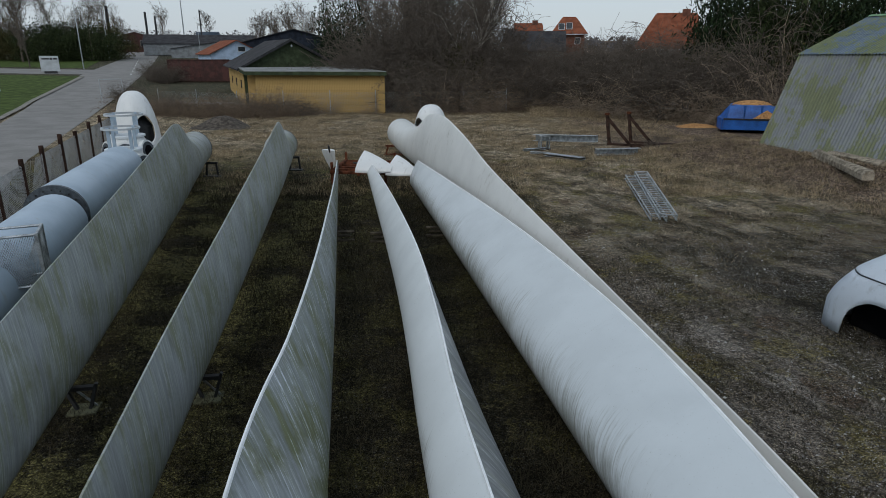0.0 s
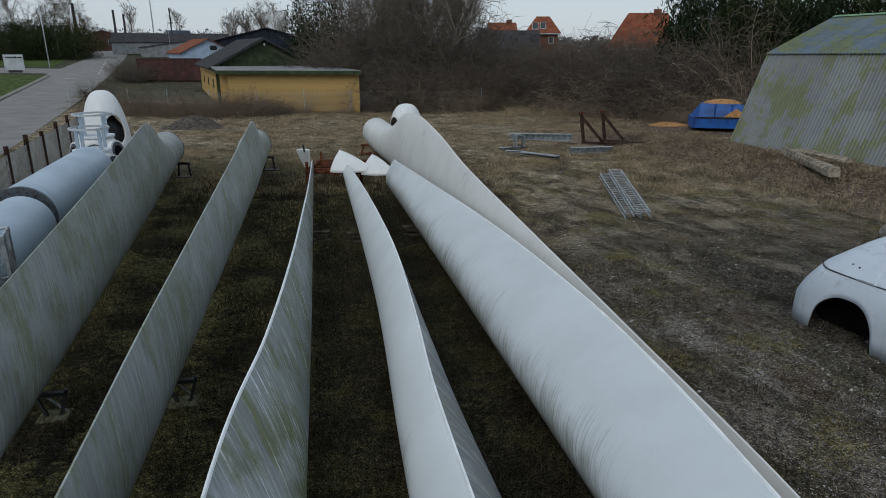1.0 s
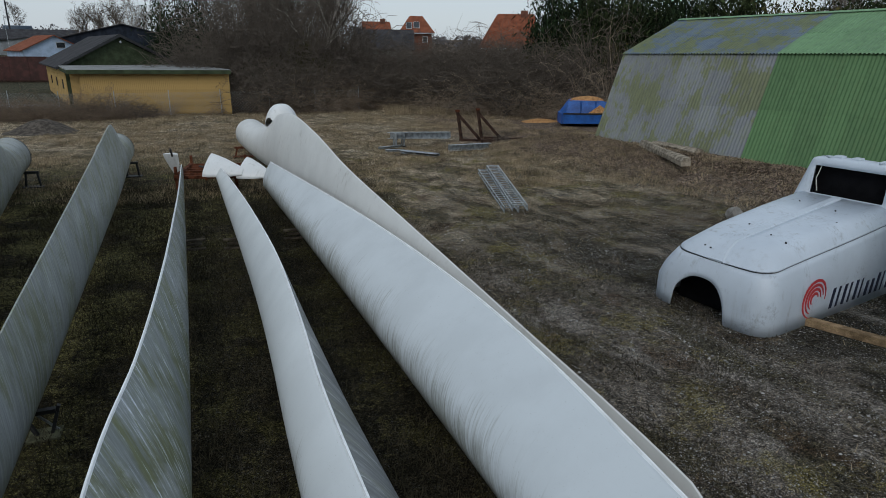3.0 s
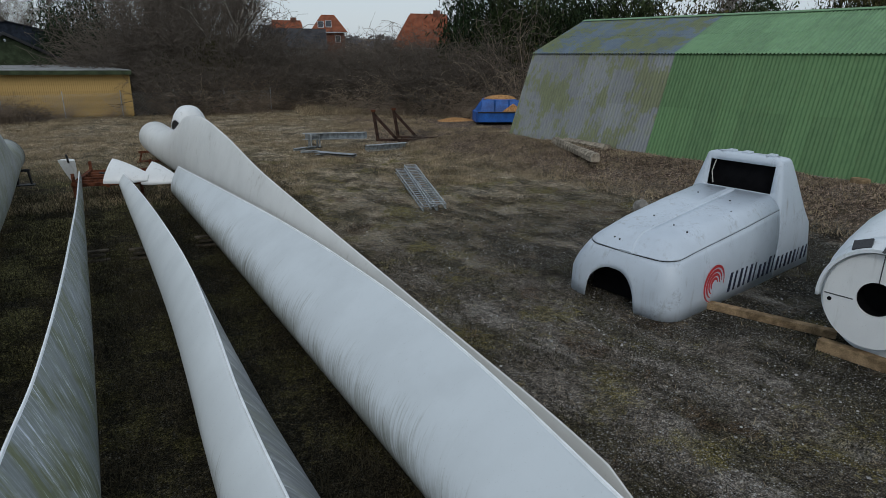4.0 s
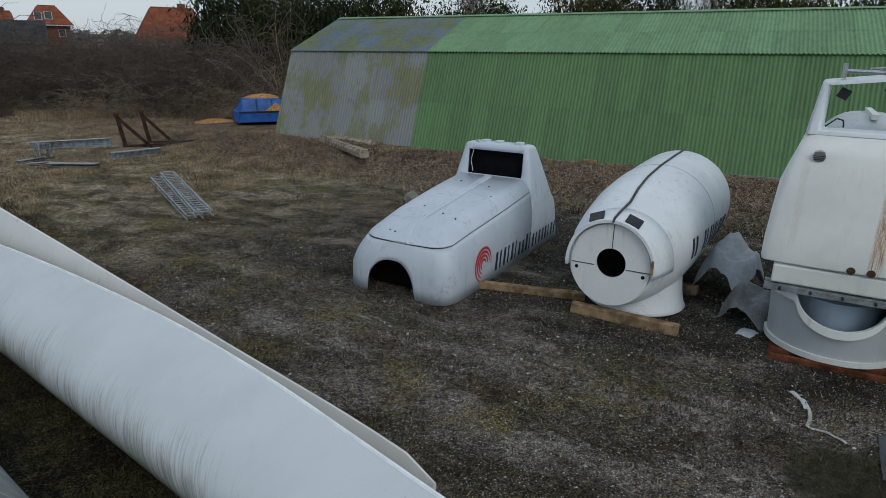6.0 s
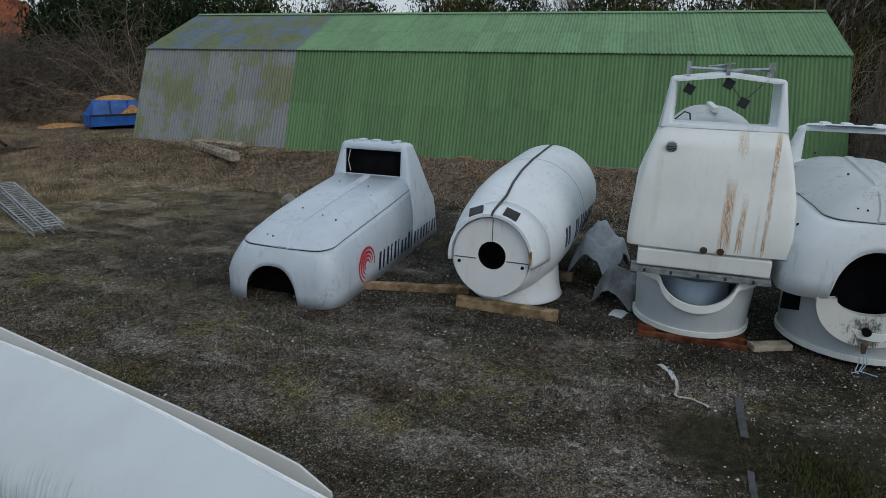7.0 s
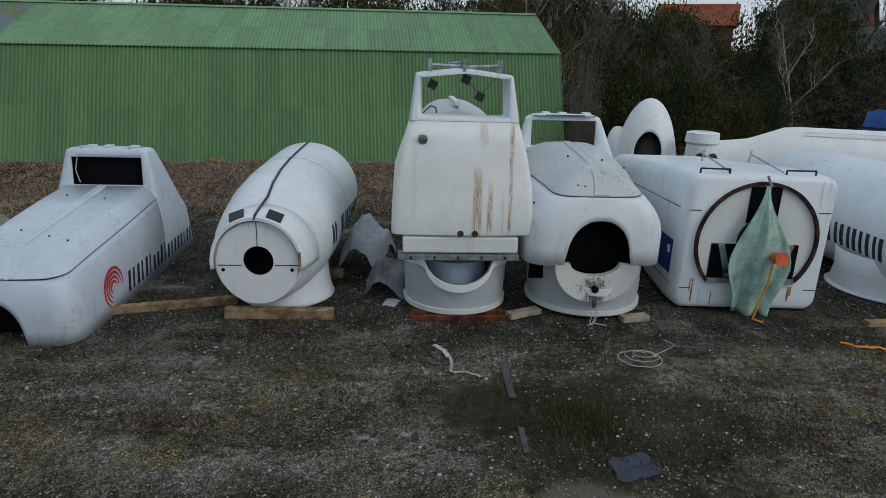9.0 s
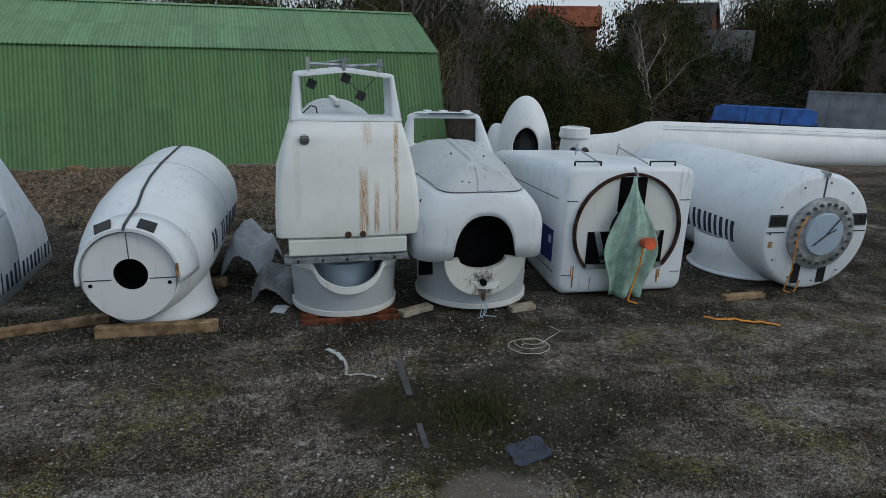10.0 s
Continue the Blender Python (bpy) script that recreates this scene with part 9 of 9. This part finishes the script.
def mud_sheet():
    """A dark blue plastic sheet, half sunk in the mud, with uneven edges."""
    bm = bmesh.new()
    rings = []
    for f, z in ((1.0, 0.0), (0.99, 0.012), (0.7, 0.018), (0.3, 0.016), (0.02, 0.017)):
        ring = []
        for i in range(48):
            a = 2 * math.pi * i / 48
            k = f * (1 + 0.16 * math.cos(4 * a + 0.4) + 0.07 * noise.noise((3 * math.cos(a), 3 * math.sin(a), 2)))
            ring.append((8.12 + 0.34 * k * math.cos(a), -0.63 + 0.30 * k * math.sin(a) - 0.10 * k * math.cos(a), z + 0.004 * math.sin(9 * a * f)))
        rings.append(ring)
    loft(bm, rings, True, True, True)
    tagged(part("plastic_sheet", bm, WATER, smooth=True), "dark blue plastic sheet half sunk in the mud", "plastic sheet")


mud_sheet()


# ---- stones, tufts and litter ----
def scatter_stones():
    rng = np.random.default_rng(3)
    v, f = [], []
    base = np.array([(1, 0, 0), (0, 1, 0), (-1, 0, 0), (0, -1, 0), (0, 0, 0.7), (0, 0, -0.3)])
    tri = [(0, 1, 4), (1, 2, 4), (2, 3, 4), (3, 0, 4), (1, 0, 5), (2, 1, 5), (3, 2, 5), (0, 3, 5)]
    n = 0
    while n < 36000:
        x, y = rng.uniform(2.5, 20), rng.uniform(-9, 24)
        d = math.hypot(x, y)
        if d > 26 or rng.uniform() > 1.25 - d / 24 or noise.noise((x * 0.5, y * 0.5, 9)) < rng.uniform(-0.5, 0.25):
            continue
        s = rng.uniform(0.006, 0.017) * (2.2 if rng.uniform() < 0.05 else 1)
        a = rng.uniform(0, 6.28)
        r = np.array([[math.cos(a), -math.sin(a), 0], [math.sin(a), math.cos(a), 0], [0, 0, 1]])
        p = (base * (1 + rng.uniform(-0.3, 0.3, (6, 3)))) @ r.T * s + np.array([x, y, ground_z(x, y) + s * 0.2])
        b = len(v)
        v += p.tolist()
        f += [(b + i, b + j, b + k) for i, j, k in tri]
        n += 1
    m = Mat("pale_stones", (0.30, 0.295, 0.285), 0.9)
    m.island(0.25, 1.6)
    tagged(raw("loose_stones", v, f, m.done()), "small pale stones scattered over the lane", "stones", kind="stuff")


scatter_stones()


def tufts(name, n, region, h, spread, material, label, seed, accept=None):
    """Thin blades of grass in tufts."""
    rng = np.random.default_rng(seed)
    v, q = [], []
    k = 0
    while k < n:
        x, y = rng.uniform(*region[0]), rng.uniform(*region[1])
        if accept and not accept(x, y, rng):
            continue
        k += 1
        z = ground_z(x, y) - 0.01
        for _ in range(rng.integers(4, 9)):
            a = rng.uniform(0, 6.28)
            l = h * rng.uniform(0.5, 1.3)
            lean = rng.uniform(0.2, 1.2) * spread
            bx, by = x + rng.normal(0, 0.05 * spread * 3), y + rng.normal(0, 0.05 * spread * 3)
            wd = 0.006 + 0.004 * rng.uniform()
            cx, cy = math.cos(a), math.sin(a)
            b = len(v)
            v += [(bx - cy * wd, by + cx * wd, z), (bx + cy * wd, by - cx * wd, z), (bx + cx * l * lean + cy * wd * 0.3, by + cy * l * lean - cx * wd * 0.3, z + l), (bx + cx * l * lean - cy * wd * 0.3, by + cy * l * lean + cx * wd * 0.3, z + l)]
            q.append((b, b + 1, b + 2, b + 3))
    tagged(new(name, mesh_quads(name, v, q, material)), label, "grass", kind="stuff")


GRASS_DRY = leaf_material("dry_grass", (0.25, 0.20, 0.13))
GRASS_BROWN = leaf_material("brown_grass", (0.036, 0.032, 0.019))
tufts("brown_grass", 13000, ((-9, 3.2), (4, 27)), 0.09, 1.1, GRASS_BROWN, "short brown dead grass between the blades", 4, lambda x, y, r: noise.noise((x * 0.7, y * 0.4, 3)) > r.uniform(-0.5, 0.35))
tufts("tall_weeds", 70, ((-2.5, 2.5), (5, 16)), 0.26, 0.9, GRASS_BROWN, "thin dry weeds beside a blade", 14, lambda x, y, r: noise.noise((x * 0.9, y * 0.5, 8)) > 0.15)
tufts("dry_grass", 30000, ((-16, 20), (24, 58)), 0.115, 0.7, GRASS_DRY, "straw-coloured dry grass on the open ground", 6, lambda x, y, r: noise.noise((x * 0.25, y * 0.25, 2)) > r.uniform(-0.4, 0.4))
tufts("tall_dry_grass", 1500, ((8, 20), (54, 60)), 0.55, 0.35, GRASS_DRY, "tall dry grass before the thicket", 7)
tufts("bank_grass", 5000, ((10, 30), (2, 36)), 0.14, 1.1, GRASS_DRY, "dry stalks on the earth bank before the hall", 8, lambda x, y, r: 0.4 < (Vector((x, y, 0)) - HALL_O).dot(HB) < 6.5)
tufts("lane_grass", 7000, ((3, 15), (-8, 22)), 0.05, 1.0, GRASS_BROWN, "low weeds on the gravel lane", 9, lambda x, y, r: noise.noise((x * 0.5, y * 0.5, 5)) > 0.1)

GRASS_GREEN = leaf_material("green_weeds", (0.060, 0.064, 0.024))
tufts("mud_weeds", 420, ((8.6, 9.5), (-0.35, 0.7)), 0.07, 1.3, GRASS_GREEN, "clump of dull green weeds in the wet mud", 21, lambda x, y, r: math.hypot((x - 9.08) / 0.42, (y - 0.15) / 0.5) < r.uniform(0.5, 1.05))
tufts("mud_weeds", 260, ((7.2, 11.2), (-3.5, 2.2)), 0.05, 1.3, GRASS_GREEN, "sparse green weeds round the wet mud", 22, lambda x, y, r: noise.noise((x * 1.6, y * 1.6, 4)) > r.uniform(0.05, 0.35))
tufts("dry_stalks", 700, ((4, 15), (2.5, 22)), 0.05, 2.2, GRASS_DRY, "pale dry stalks lying on the gravel lane", 23, lambda x, y, r: noise.noise((x * 0.6, y * 0.6, 11)) > r.uniform(-0.2, 0.4))


def litter(name, n, size, colour, label, seed):
    """Flat chips, leaves and short sticks lying on the bank before the hall."""
    rng = np.random.default_rng(seed)
    v, q = [], []
    while len(q) < n:
        p = HALL_O + HA * rng.uniform(-6, 34) + HB * (0.2 + abs(rng.normal(0, 2.6)))
        if noise.noise((p.x * 0.6, p.y * 0.6, seed)) < rng.uniform(-0.6, 0.3):
            continue
        a, t = rng.uniform(0, 6.28), rng.uniform(-0.5, 0.5)
        l, w = size * rng.uniform(0.5, 2.0), size * rng.uniform(0.25, 0.6)
        if rng.uniform() < 0.12:
            l, w = l * 5, w * 0.3
        c, s = math.cos(a), math.sin(a)
        z = ground_z(p.x, p.y) + 0.015
        b = len(v)
        v += [(p.x + c * dx * l - s * dy * w, p.y + s * dx * l + c * dy * w, z + abs(t) * size * (dx + 1)) for dx, dy in ((-1, -1), (1, -1), (1, 1), (-1, 1))]
        q.append((b, b + 1, b + 2, b + 3))
    m = Mat(name, colour, 0.9)
    m.island(0.3, 1.7)
    tagged(new(name, mesh_quads(name, v, q, m.done())), label, "litter", kind="stuff")


litter("leaf_litter", 26000, 0.05, (0.22, 0.165, 0.125), "brown leaves, chips and sticks on the earth bank", 12)

corner = HALL_O + HA * 34.5 + HB * 0.3
for k, (a, b, s, h) in enumerate(((0.0, 0.0, 0.30, 1.9), (0.5, -0.8, 0.35, 2.0), (0.4, -1.8, 0.4, 2.2), (-0.3, 0.2, 0.25, 1.3))):
    p = corner + HA * a + HB * b
    plant("climbing_vine", [SHRUB[k % 2]], p.x, p.y, s * 1.3, 80 * k, "bare vine stems climbing the corner of the green hall", "vine", "climbing vines", sz=h * 2.6)
